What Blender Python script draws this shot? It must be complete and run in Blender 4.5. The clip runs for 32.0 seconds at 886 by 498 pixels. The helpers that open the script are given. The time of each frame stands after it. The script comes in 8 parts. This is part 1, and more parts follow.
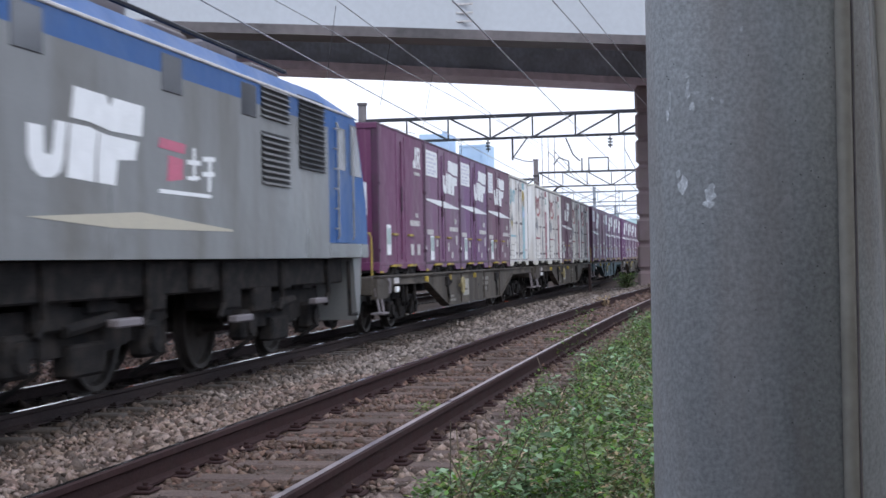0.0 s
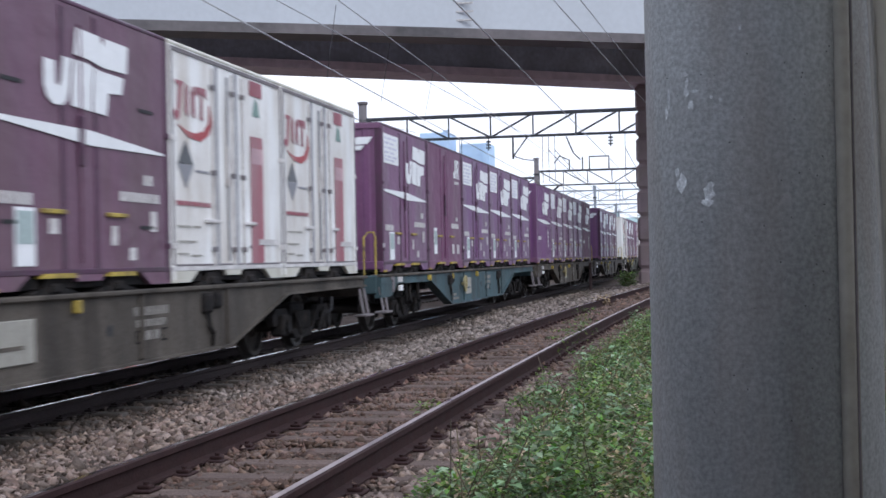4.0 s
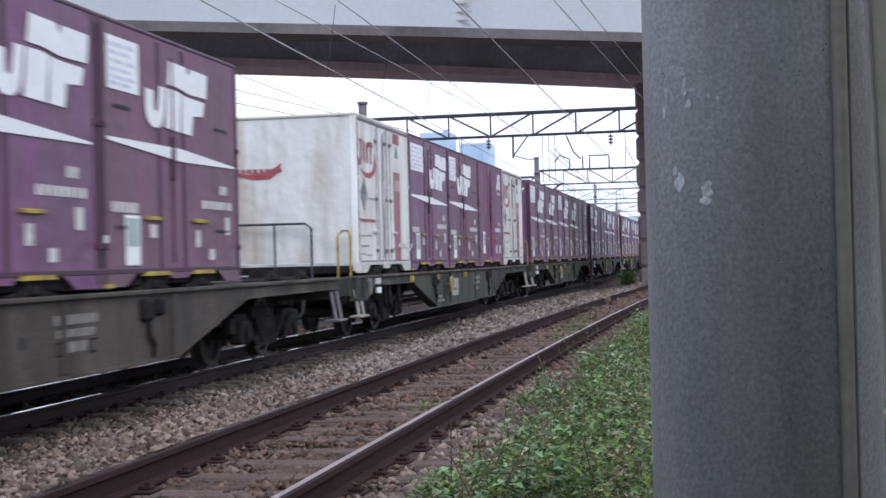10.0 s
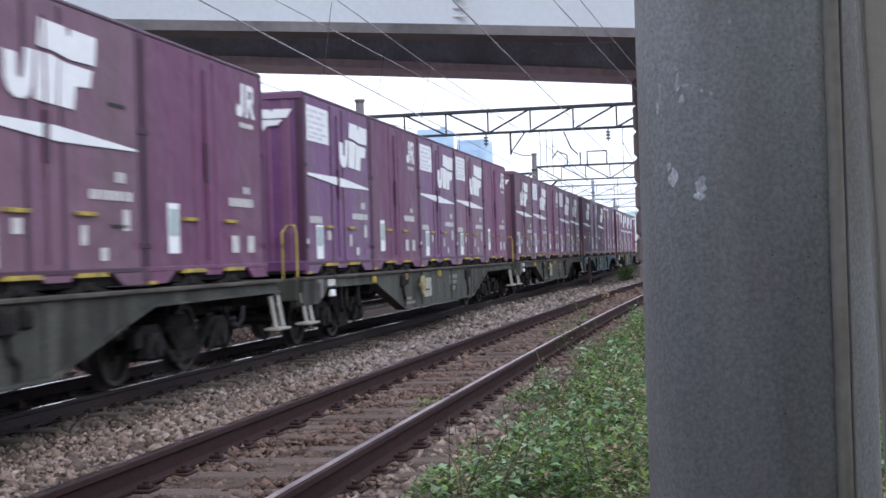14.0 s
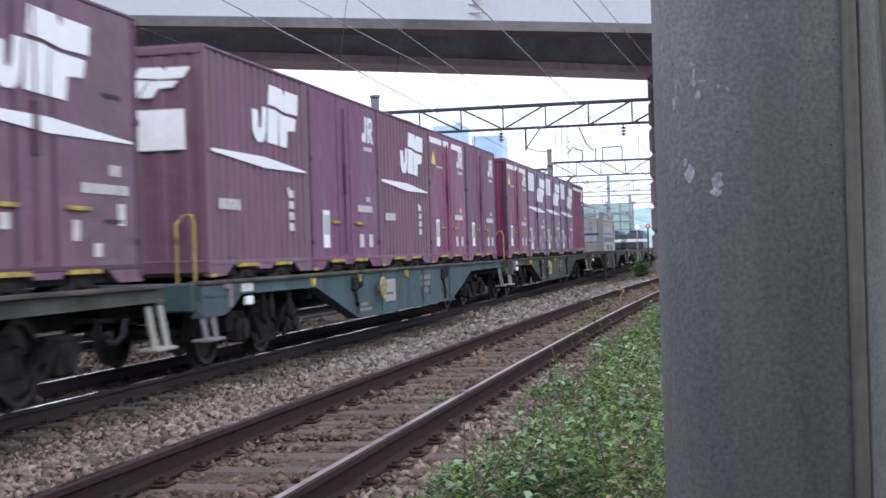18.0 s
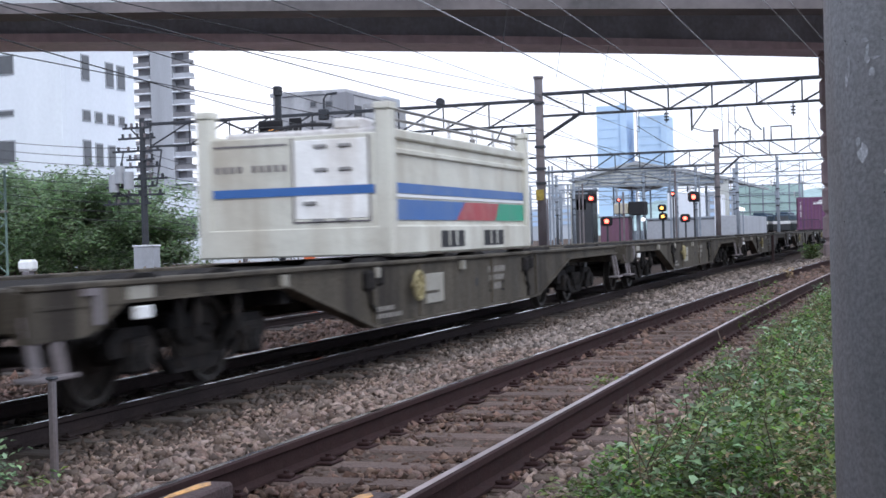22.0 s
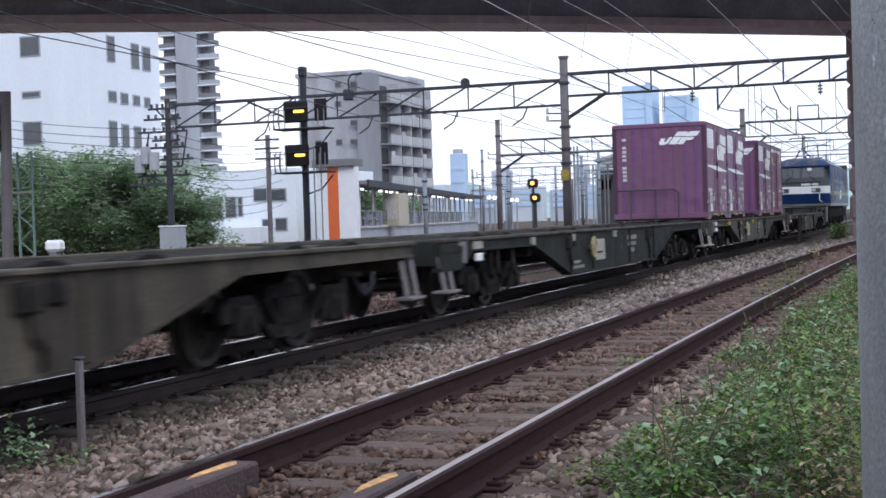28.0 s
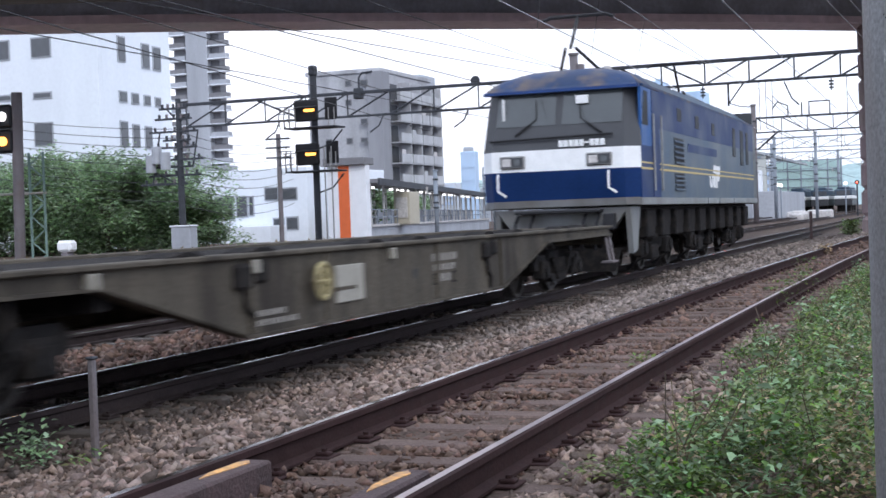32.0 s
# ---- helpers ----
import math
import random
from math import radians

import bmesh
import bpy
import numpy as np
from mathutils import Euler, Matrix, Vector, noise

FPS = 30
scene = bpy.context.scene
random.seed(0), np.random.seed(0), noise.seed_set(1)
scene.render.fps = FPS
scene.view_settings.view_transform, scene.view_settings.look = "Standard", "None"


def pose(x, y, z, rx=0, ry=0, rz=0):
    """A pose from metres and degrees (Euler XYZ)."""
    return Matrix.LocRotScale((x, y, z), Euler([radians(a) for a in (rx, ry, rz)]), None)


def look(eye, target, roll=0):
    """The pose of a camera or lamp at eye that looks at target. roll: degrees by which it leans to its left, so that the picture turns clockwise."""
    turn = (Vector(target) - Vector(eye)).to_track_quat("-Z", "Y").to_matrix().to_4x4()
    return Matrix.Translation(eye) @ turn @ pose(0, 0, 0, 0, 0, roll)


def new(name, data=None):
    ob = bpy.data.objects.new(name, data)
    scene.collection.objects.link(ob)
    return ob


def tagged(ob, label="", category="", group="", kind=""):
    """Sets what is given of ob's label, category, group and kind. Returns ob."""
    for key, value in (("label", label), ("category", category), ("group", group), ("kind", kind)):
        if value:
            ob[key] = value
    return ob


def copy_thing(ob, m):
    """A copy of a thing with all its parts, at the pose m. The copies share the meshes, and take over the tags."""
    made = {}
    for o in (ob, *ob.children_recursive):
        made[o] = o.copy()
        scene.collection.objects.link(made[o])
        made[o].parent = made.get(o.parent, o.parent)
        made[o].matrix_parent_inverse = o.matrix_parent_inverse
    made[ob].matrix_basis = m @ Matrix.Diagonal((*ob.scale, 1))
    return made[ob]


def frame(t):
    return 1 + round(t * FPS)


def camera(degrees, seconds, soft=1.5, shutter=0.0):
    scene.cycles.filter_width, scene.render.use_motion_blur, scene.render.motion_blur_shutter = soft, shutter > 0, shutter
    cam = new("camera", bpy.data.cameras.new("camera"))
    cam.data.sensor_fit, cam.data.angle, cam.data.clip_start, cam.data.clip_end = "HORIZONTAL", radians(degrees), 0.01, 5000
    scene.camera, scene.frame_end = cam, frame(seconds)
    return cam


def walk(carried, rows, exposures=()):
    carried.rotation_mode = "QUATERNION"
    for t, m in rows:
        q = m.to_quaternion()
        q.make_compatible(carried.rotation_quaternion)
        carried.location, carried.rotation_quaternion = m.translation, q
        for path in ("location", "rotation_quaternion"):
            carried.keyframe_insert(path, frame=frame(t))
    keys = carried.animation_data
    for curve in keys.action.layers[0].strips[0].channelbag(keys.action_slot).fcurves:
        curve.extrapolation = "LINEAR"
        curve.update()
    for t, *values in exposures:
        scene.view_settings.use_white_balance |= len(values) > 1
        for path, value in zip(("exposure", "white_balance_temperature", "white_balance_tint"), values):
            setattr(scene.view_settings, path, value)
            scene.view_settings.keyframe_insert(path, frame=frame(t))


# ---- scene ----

# ---------------------------------------------------------------- camera
EYE = Vector((0.0, -6.7197, 1.2772))


def aim(yaw, tilt, lean, sway):
    y, p = radians(yaw), radians(tilt)
    eye = EYE + Vector((0, sway, 0))
    return look(eye, eye + Vector((math.cos(y) * math.cos(p), math.sin(y) * math.cos(p), math.sin(p))), lean)


# the camera's own exposure: it brightens while dark containers fill the view
EXPOSURES = [(0, 0.5), (1, 0.58), (3, 0.48), (6, 0.54), (9, 0.62), (10, 0.5), (11, 0.5), (12, 0.57), (14, 0.63), (17, 0.68), (18, 0.76), (19, 0.86), (20, 1.0),
             (21, 0.9), (22, 0.57), (23, 0.41), (24, 0.44), (25, 0.49), (28, 0.44), (29, 0.42), (30, 0.86), (31, 0.96), (32, 0.65)]
cam = camera(35.517, 32.0, soft=1.6, shutter=0.4)
# seconds, heading (degrees left of the track), tilt, lean, sideways sway in metres
walk(cam, [
    (0, aim(11.135, 0.472, -1.07, 0.0193)),
    (0.5, aim(11.189, 0.48, -0.911, 0.0210)),
    (1, aim(11.199, 0.483, -1.049, 0.0195)),
    (1.5, aim(11.21, 0.48, -1.049, 0.0190)),
    (2, aim(11.209, 0.461, -1.223, 0.0165)),
    (2.5, aim(11.173, 0.436, -1.263, 0.0152)),
    (3, aim(11.162, 0.423, -1.181, 0.0170)),
    (3.5, aim(11.162, 0.423, -1.139, 0.0169)),
    (5.5, aim(11.173, 0.42, -1.252, 0.0152)),
    (6, aim(11.184, 0.418, -1.15, 0.0161)),
    (6.5, aim(11.203, 0.428, -1.167, 0.0167)),
    (7, aim(11.215, 0.431, -1.246, 0.0149)),
    (7.5, aim(11.225, 0.427, -1.335, 0.0119)),
    (8, aim(11.221, 0.412, -1.429, 0.0109)),
    (8.5, aim(11.218, 0.407, -1.486, 0.0097)),
    (9, aim(11.201, 0.407, -1.501, 0.0104)),
    (9.5, aim(11.192, 0.406, -1.499, 0.0107)),
    (10, aim(11.189, 0.407, -1.387, 0.0121)),
    (10.5, aim(11.195, 0.411, -1.425, 0.0119)),
    (11, aim(11.207, 0.408, -1.532, 0.0102)),
    (11.5, aim(11.189, 0.406, -1.479, 0.0094)),
    (12, aim(11.188, 0.396, -1.608, 0.0083)),
    (12.5, aim(11.177, 0.325, -1.628, 0.0093)),
    (13, aim(11.157, 0.29, -1.618, 0.0097)),
    (13.5, aim(11.142, 0.278, -1.704, 0.0075)),
    (14, aim(11.122, 0.276, -1.785, 0.0057)),
    (14.5, aim(11.093, 0.262, -1.793, 0.0055)),
    (16.5, aim(11.106, 0.182, -1.643, 0.0081)),
    (17, aim(11.099, 0.16, -1.555, 0.0106)),
    (17.5, aim(11.148, 0.157, -1.588, 0.0100)),
    (18, aim(11.75, 0.127, -1.726, 0.0069)),
    (18.5, aim(13.305, 0.009, -1.875, 0.0054)),
    (19, aim(14.493, -0.169, -1.664, 0.0079)),
    (19.5, aim(15.484, -0.24, -1.643, 0.0100)),
    (20, aim(16.85, -0.249, -1.678, 0.0076)),
    (20.5, aim(17.573, -0.261, -1.527, 0.0097)),
    (21, aim(17.967, -0.34, -1.69, 0.0061)),
    (21.5, aim(18.352, -0.392, -1.74, 0.0061)),
    (22, aim(18.52, -0.439, -1.696, 0.0071)),
    (22.5, aim(18.649, -0.466, -1.603, 0.0062)),
    (23, aim(18.756, -0.498, -1.617, 0.0065)),
    (23.5, aim(18.849, -0.523, -1.565, 0.0065)),
    (24, aim(18.947, -0.711, -1.23, 0.0065)),
    (24.5, aim(19.021, -0.972, -1.385, 0.0065)),
    (25, aim(19.127, -1.079, -1.459, 0.0065)),
    (25.5, aim(19.22, -1.114, -1.388, 0.0065)),
    (27.5, aim(19.528, -1.215, -1.62, 0.0065)),
    (28, aim(19.573, -1.222, -1.728, 0.0065)),
    (28.5, aim(19.639, -1.245, -1.911, 0.0065)),
    (29, aim(19.7, -1.257, -1.854, 0.0065)),
    (29.5, aim(19.769, -1.284, -1.892, 0.0065)),
    (30, aim(19.845, -1.292, -2.104, 0.0065)),
    (30.5, aim(19.909, -1.296, -1.963, 0.0065)),
    (31, aim(19.952, -1.281, -2.066, 0.0065)),
    (31.5, aim(20.018, -1.306, -2.089, 0.0065)),
    (32, aim(20.039, -1.29, -2.097, 0.0065)),
], exposures=EXPOSURES)

# ---------------------------------------------------------------- light: a bright overcast late afternoon
world = bpy.data.worlds.new("overcast_sky")
scene.world = world
world.use_nodes = True
wn = world.node_tree
wn.nodes.clear()
sky = wn.nodes.new("ShaderNodeTexSky")
sky.sky_type = "NISHITA"
sky.sun_disc = False
sky.sun_elevation, sky.sun_rotation = radians(28), radians(60)
sky.dust_density, sky.air_density = 4.0, 1.0
cloud = wn.nodes.new("ShaderNodeMixRGB")
cloud.inputs[0].default_value = 0.93
cloud.inputs[2].default_value = (8.0, 8.95, 11.1, 1)
bg = wn.nodes.new("ShaderNodeBackground")
bg.inputs[1].default_value = 0.1
wo = wn.nodes.new("ShaderNodeOutputWorld")
wn.links.new(sky.outputs[0], cloud.inputs[1])
wn.links.new(cloud.outputs[0], bg.inputs[0])
wn.links.new(bg.outputs[0], wo.inputs[0])

sun = new("sun", bpy.data.lights.new("sun", "SUN"))
sun.data.energy, sun.data.angle, sun.data.color = 0.8, radians(25), (1, 0.97, 0.93)
sun.matrix_world = look((0, 0, 50), (30, 26, 18))
tagged(sun, "soft veiled daylight from behind the camera", "sun")

# ---------------------------------------------------------------- materials


def mat(name, col, rough=0.7, metal=0.0, var=0.18, scale=2.0, fine=40.0, bump=0.15, dirt=None, dirt_amt=0.5,
        rnd=0.0, island=0.0, emit=0.0, streak=False, alt=None, spec=0.4, thin=0.0, hues=0.03, dent=0.0):
    """A painted or plain surface: two scales of tone, fine relief, optional dirt and a second hue chosen per object."""
    m = bpy.data.materials.new(name)
    m.use_nodes = True
    nt = m.node_tree
    n, lk = nt.nodes, nt.links
    b = n["Principled BSDF"]
    b.inputs["Roughness"].default_value = rough
    b.inputs["Metallic"].default_value = metal
    b.inputs["Specular IOR Level"].default_value = spec
    tc = n.new("ShaderNodeTexCoord")
    mp = n.new("ShaderNodeMapping")
    lk.new(tc.outputs["Object"], mp.inputs[0])
    if streak:
        mp.inputs["Scale"].default_value = (1.0, 1.0, 0.18)
    big = n.new("ShaderNodeTexNoise")
    big.inputs["Scale"].default_value = scale
    big.inputs["Detail"].default_value = 6
    lk.new(mp.outputs[0], big.inputs["Vector"])
    small = n.new("ShaderNodeTexNoise")
    small.inputs["Scale"].default_value = fine
    small.inputs["Detail"].default_value = 3
    lk.new(tc.outputs["Object"], small.inputs["Vector"])
    c1 = n.new("ShaderNodeRGB")
    c1.outputs[0].default_value = (*col, 1)
    out = c1.outputs[0]

    def mix(kind, a, bb, fac):
        x = n.new("ShaderNodeMixRGB")
        x.blend_type = kind
        for i, v in ((0, fac), (1, a), (2, bb)):
            if isinstance(v, bpy.types.NodeSocket):
                lk.new(v, x.inputs[i])
            elif isinstance(v, tuple):
                x.inputs[i].default_value = (*v, 1)
            else:
                x.inputs[i].default_value = v
        return x.outputs[0]

    def ramp(src, lo, hi, a=0.0, bb=1.0):
        r = n.new("ShaderNodeMapRange")
        lk.new(src, r.inputs[0])
        for i, v in enumerate((lo, hi, a, bb)):
            r.inputs[i + 1].default_value = v
        return r.outputs[0]

    if alt or rnd:
        oi = n.new("ShaderNodeObjectInfo")
    if alt:
        out = mix("MIX", out, alt, oi.outputs["Random"])
    if rnd:
        hs = n.new("ShaderNodeHueSaturation")
        lk.new(ramp(oi.outputs["Random"], 0, 1, 1 - rnd, 1 + rnd), hs.inputs["Value"])
        lk.new(out, hs.inputs["Color"])
        out = hs.outputs[0]
    if island:
        ge = n.new("ShaderNodeNewGeometry")
        hs = n.new("ShaderNodeHueSaturation")
        lk.new(ramp(ge.outputs["Random Per Island"], 0, 1, 1 - island, 1 + island), hs.inputs["Value"])
        wn2 = n.new("ShaderNodeTexWhiteNoise")
        wn2.noise_dimensions = "1D"
        lk.new(ge.outputs["Random Per Island"], wn2.inputs["W"])
        sp = n.new("ShaderNodeSeparateColor")
        lk.new(wn2.outputs["Color"], sp.inputs[0])
        lk.new(ramp(sp.outputs[0], 0, 1, 0.5 - hues / 2, 0.5 + hues / 2), hs.inputs["Hue"])
        lk.new(ramp(sp.outputs[1], 0, 1, 1 - 8 * hues, 1 + 8 * hues), hs.inputs["Saturation"])
        lk.new(out, hs.inputs["Color"])
        out = hs.outputs[0]
    hs = n.new("ShaderNodeHueSaturation")
    lk.new(ramp(big.outputs[0], 0.3, 0.7, 1 - var, 1 + var), hs.inputs["Value"])
    lk.new(out, hs.inputs["Color"])
    out = hs.outputs[0]
    hs = n.new("ShaderNodeHueSaturation")
    lk.new(ramp(small.outputs[0], 0.3, 0.7, 1 - var * 0.7, 1 + var * 0.7), hs.inputs["Value"])
    lk.new(out, hs.inputs["Color"])
    out = hs.outputs[0]
    if dirt:
        d = n.new("ShaderNodeTexNoise")
        d.inputs["Scale"].default_value = scale * 1.7
        d.inputs["Detail"].default_value = 8
        lk.new(mp.outputs[0], d.inputs["Vector"])
        out = mix("MIX", out, dirt, ramp(d.outputs[0], 0.45, 0.72, 0, dirt_amt))
    lk.new(out, b.inputs["Base Color"])
    lk.new(ramp(big.outputs[0], 0.3, 0.7, max(rough - 0.1, 0.02), min(rough + 0.1, 1)), b.inputs["Roughness"])
    if bump:
        bp = n.new("ShaderNodeBump")
        bp.inputs["Strength"].default_value = bump
        bp.inputs["Distance"].default_value = 0.02
        lk.new(small.outputs[0], bp.inputs["Height"])
        if dent:
            wav = n.new("ShaderNodeTexNoise")
            wav.inputs["Scale"].default_value = 2.6
            wav.inputs["Detail"].default_value = 2
            lk.new(tc.outputs["Object"], wav.inputs["Vector"])
            b2 = n.new("ShaderNodeBump")
            b2.inputs["Strength"].default_value = dent
            b2.inputs["Distance"].default_value = 0.08
            lk.new(wav.outputs[0], b2.inputs["Height"])
            lk.new(b2.outputs[0], bp.inputs["Normal"])
        lk.new(bp.outputs[0], b.inputs["Normal"])
    if emit:
        b.inputs["Emission Color"].default_value = (*col, 1)
        b.inputs["Emission Strength"].default_value = emit
    if thin:
        tr = n.new("ShaderNodeBsdfTranslucent")
        lk.new(out, tr.inputs[0])
        mx = n.new("ShaderNodeMixShader")
        mx.inputs[0].default_value = thin
        lk.new(b.outputs[0], mx.inputs[1])
        lk.new(tr.outputs[0], mx.inputs[2])
        lk.new(mx.outputs[0], n["Material Output"].inputs[0])
    return m


def glass(name, col=(0.02, 0.025, 0.03), rough=0.05):
    m = mat(name, col, rough, 0, var=0.1, bump=0.0, spec=0.6)
    return m


M = {}
RUST = (0.12, 0.06, 0.035)
GRIME = (0.05, 0.042, 0.038)
M["purple"] = mat("purple_container_paint", (0.172, 0.063, 0.188), 0.42, var=0.16, scale=1.2, dirt=(0.115, 0.075, 0.09), dirt_amt=0.55, alt=(0.155, 0.066, 0.12), rnd=0.14, streak=True, bump=0.08, dent=0.5)
M["brown_purple"] = mat("faded_brown_purple_paint", (0.16, 0.079, 0.122), 0.5, var=0.18, scale=1.2, dirt=(0.12, 0.075, 0.08), dirt_amt=0.6, rnd=0.12, streak=True, bump=0.08, dent=0.5)
M["burgundy"] = mat("burgundy_container_paint", (0.145, 0.038, 0.102), 0.45, var=0.12, scale=1.2, dirt=(0.12, 0.055, 0.08), dirt_amt=0.5, rnd=0.12, streak=True, bump=0.06, dent=0.5)
M["magenta"] = mat("fresh_magenta_container_paint", (0.165, 0.022, 0.08), 0.4, var=0.1, scale=1.2, dirt=(0.13, 0.04, 0.075), dirt_amt=0.4, rnd=0.08, streak=True, bump=0.05, dent=0.5)
M["dark_purple"] = mat("dark_purple_trim_paint", (0.07, 0.025, 0.055), 0.55, var=0.2, scale=3, dirt=GRIME, rnd=0.1, bump=0.1)
M["white_box"] = mat("white_container_paint", (0.84, 0.84, 0.83), 0.5, var=0.09, scale=1.0, dirt=(0.38, 0.3, 0.22), dirt_amt=0.85, rnd=0.14, streak=True, bump=0.06, dent=0.5)
M["cream_box"] = mat("cream_container_paint", (0.62, 0.61, 0.54), 0.5, var=0.08, scale=1.0, dirt=(0.36, 0.31, 0.24), dirt_amt=0.7, streak=True, bump=0.06, dent=0.4)
M["white"] = mat("white_marking_paint", (0.82, 0.83, 0.84), 0.5, var=0.05, bump=0.03, scale=5)
M["greywhite"] = mat("weathered_white_marking", (0.6, 0.58, 0.57), 0.6, var=0.15, bump=0.05, scale=6, dirt=(0.3, 0.25, 0.25))
M["worn_text"] = mat("worn_grimy_lettering", (0.25, 0.235, 0.215), 0.8, var=0.3, scale=8, dirt=(0.08, 0.07, 0.06), dirt_amt=0.8, bump=0.02)
M["greytext"] = mat("grey_printed_text", (0.42, 0.42, 0.5), 0.6, var=0.1, bump=0.0)
M["palegrey_text"] = mat("pale_grey_printed_text", (0.58, 0.58, 0.68), 0.6, var=0.1, bump=0.0)
M["green_plate"] = mat("pale_green_data_plate", (0.38, 0.47, 0.46), 0.5, var=0.15, bump=0.0)
M["yellow"] = mat("worn_yellow_paint", (0.43, 0.32, 0.065), 0.65, var=0.25, scale=5, dirt=(0.09, 0.065, 0.035), dirt_amt=0.85)
M["bright_yellow"] = mat("yellow_warning_paint", (0.75, 0.6, 0.08), 0.5, var=0.1, bump=0.02)
M["faded_yellow"] = mat("faded_cream_yellow_paint", (0.36, 0.31, 0.16), 0.7, var=0.2, scale=5, dirt=(0.15, 0.12, 0.07), dirt_amt=0.7)
M["red"] = mat("faded_red_paint", (0.38, 0.06, 0.07), 0.5, var=0.15, bump=0.03, dirt=(0.45, 0.25, 0.24), dirt_amt=0.4)
M["pink_red"] = mat("faded_pinkish_red_paint", (0.5, 0.13, 0.2), 0.5, var=0.15, bump=0.02)
M["dull_red"] = mat("faded_dull_red_paint", (0.3, 0.1, 0.125), 0.6, var=0.2, dirt=(0.46, 0.34, 0.35), dirt_amt=0.4, bump=0.03, streak=True)
M["dull_pink"] = mat("faded_pink_paint", (0.5, 0.33, 0.36), 0.6, var=0.2, bump=0.02)
M["teal"] = mat("faded_teal_paint", (0.24, 0.45, 0.52), 0.5, var=0.15, bump=0.03, dirt=(0.45, 0.54, 0.56), dirt_amt=0.5, streak=True)
M["blue"] = mat("blue_paint", (0.04, 0.13, 0.37), 0.4, var=0.08, bump=0.03)
M["green"] = mat("green_paint", (0.03, 0.32, 0.2), 0.5, var=0.1, bump=0.03)
M["black"] = mat("black_paint", (0.015, 0.015, 0.018), 0.6, var=0.2, bump=0.1)
M["underframe"] = mat("grimy_black_underframe", (0.017, 0.016, 0.0165), 0.9, var=0.4, scale=4, dirt=(0.045, 0.038, 0.034), dirt_amt=0.7, bump=0.3, spec=0.1)
M["wagon_brown"] = mat("weathered_grey_brown_wagon_paint", (0.092, 0.079, 0.067), 0.75, var=0.35, scale=1.1, dirt=(0.03, 0.025, 0.022), dirt_amt=0.95, rnd=0.12, streak=True, bump=0.15, dent=0.5, spec=0.2)
M["wagon_dark"] = mat("dark_brown_wagon_paint", (0.088, 0.076, 0.06), 0.75, var=0.4, scale=1.6, dirt=(0.022, 0.018, 0.016), dirt_amt=1.0, rnd=0.12, streak=True, bump=0.15, dent=0.5, spec=0.2)
M["wagon_black"] = mat("sooty_green_black_wagon_paint", (0.024, 0.026, 0.024), 0.75, var=0.35, scale=1.1, dirt=(0.012, 0.011, 0.011), dirt_amt=0.8, streak=True, bump=0.15, dent=0.5, spec=0.15)
M["wagon_blue"] = mat("blue_grey_wagon_paint", (0.06, 0.1, 0.112), 0.7, var=0.25, scale=1.1, dirt=(0.045, 0.044, 0.042), dirt_amt=0.75, streak=True, bump=0.12, dent=0.5, spec=0.2)
M["wagon_grey"] = mat("dull_grey_wagon_paint", (0.07, 0.07, 0.06), 0.75, var=0.4, scale=1.5, dirt=(0.022, 0.019, 0.017), dirt_amt=1.0, rnd=0.1, streak=True, bump=0.15, dent=0.5, spec=0.2)
M["wheel"] = mat("brake-dusted_wheel_steel", (0.05, 0.043, 0.039), 0.6, 0.3, var=0.3, scale=5, dirt=(0.02, 0.018, 0.017), dirt_amt=0.8, bump=0.1)
M["steel"] = mat("bare_worn_steel", (0.32, 0.31, 0.3), 0.4, 0.8, var=0.2, scale=6)
M["railhead"] = mat("polished_rail_head", (0.8, 0.77, 0.82), 0.13, 1.0, var=0.05, scale=3, bump=0)
M["railhead_dull"] = mat("dull_rusty_rail_head", (0.4, 0.33, 0.34), 0.36, 1.0, var=0.15, scale=1.2, bump=0)
M["railside"] = mat("rusty_mauve_brown_rail_side", (0.037, 0.02, 0.02), 0.8, var=0.25, scale=6, fine=60, dirt=(0.052, 0.031, 0.028), bump=0.15, spec=0.1)
M["rail_dark"] = mat("dark_rail_side", (0.04, 0.03, 0.03), 0.85, var=0.25, scale=6, fine=60, bump=0.2, spec=0.15)
M["wood"] = mat("weathered_sleeper_timber", (0.15, 0.11, 0.097), 0.95, var=0.3, scale=3, fine=50, dirt=(0.1, 0.072, 0.063), dirt_amt=0.8, rnd=0.2, bump=0.8, spec=0.12)
M["timber_dark"] = mat("dark_mauve_brown_timber", (0.085, 0.055, 0.055), 0.85, var=0.3, scale=5, fine=50, dirt=(0.05, 0.036, 0.035), bump=0.6)
M["concrete_sleeper"] = mat("dark_sleeper", (0.085, 0.072, 0.065), 0.9, var=0.25, scale=4, dirt=(0.05, 0.042, 0.038), bump=0.3)
M["stone"] = mat("brown_grey_ballast_stone", (0.21, 0.158, 0.134), 0.95, var=0.28, scale=9, fine=90, island=0.65, bump=0.3, hues=0.02, spec=0.12)
M["stone_grey"] = mat("grey_brown_far_ballast", (0.22, 0.182, 0.162), 0.95, var=0.28, scale=9, fine=60, island=0.55, bump=0.2, hues=0.015, spec=0.12)
M["stone_rust"] = mat("rusty_brown_ballast_stone", (0.14, 0.094, 0.077), 0.95, var=0.25, scale=9, fine=90, island=0.6, bump=0.3, hues=0.022, spec=0.12)
M["stone_dark"] = mat("dark_ballast_stone", (0.095, 0.072, 0.061), 0.9, var=0.25, scale=5, fine=60, island=0.6, bump=0.4, hues=0.02)
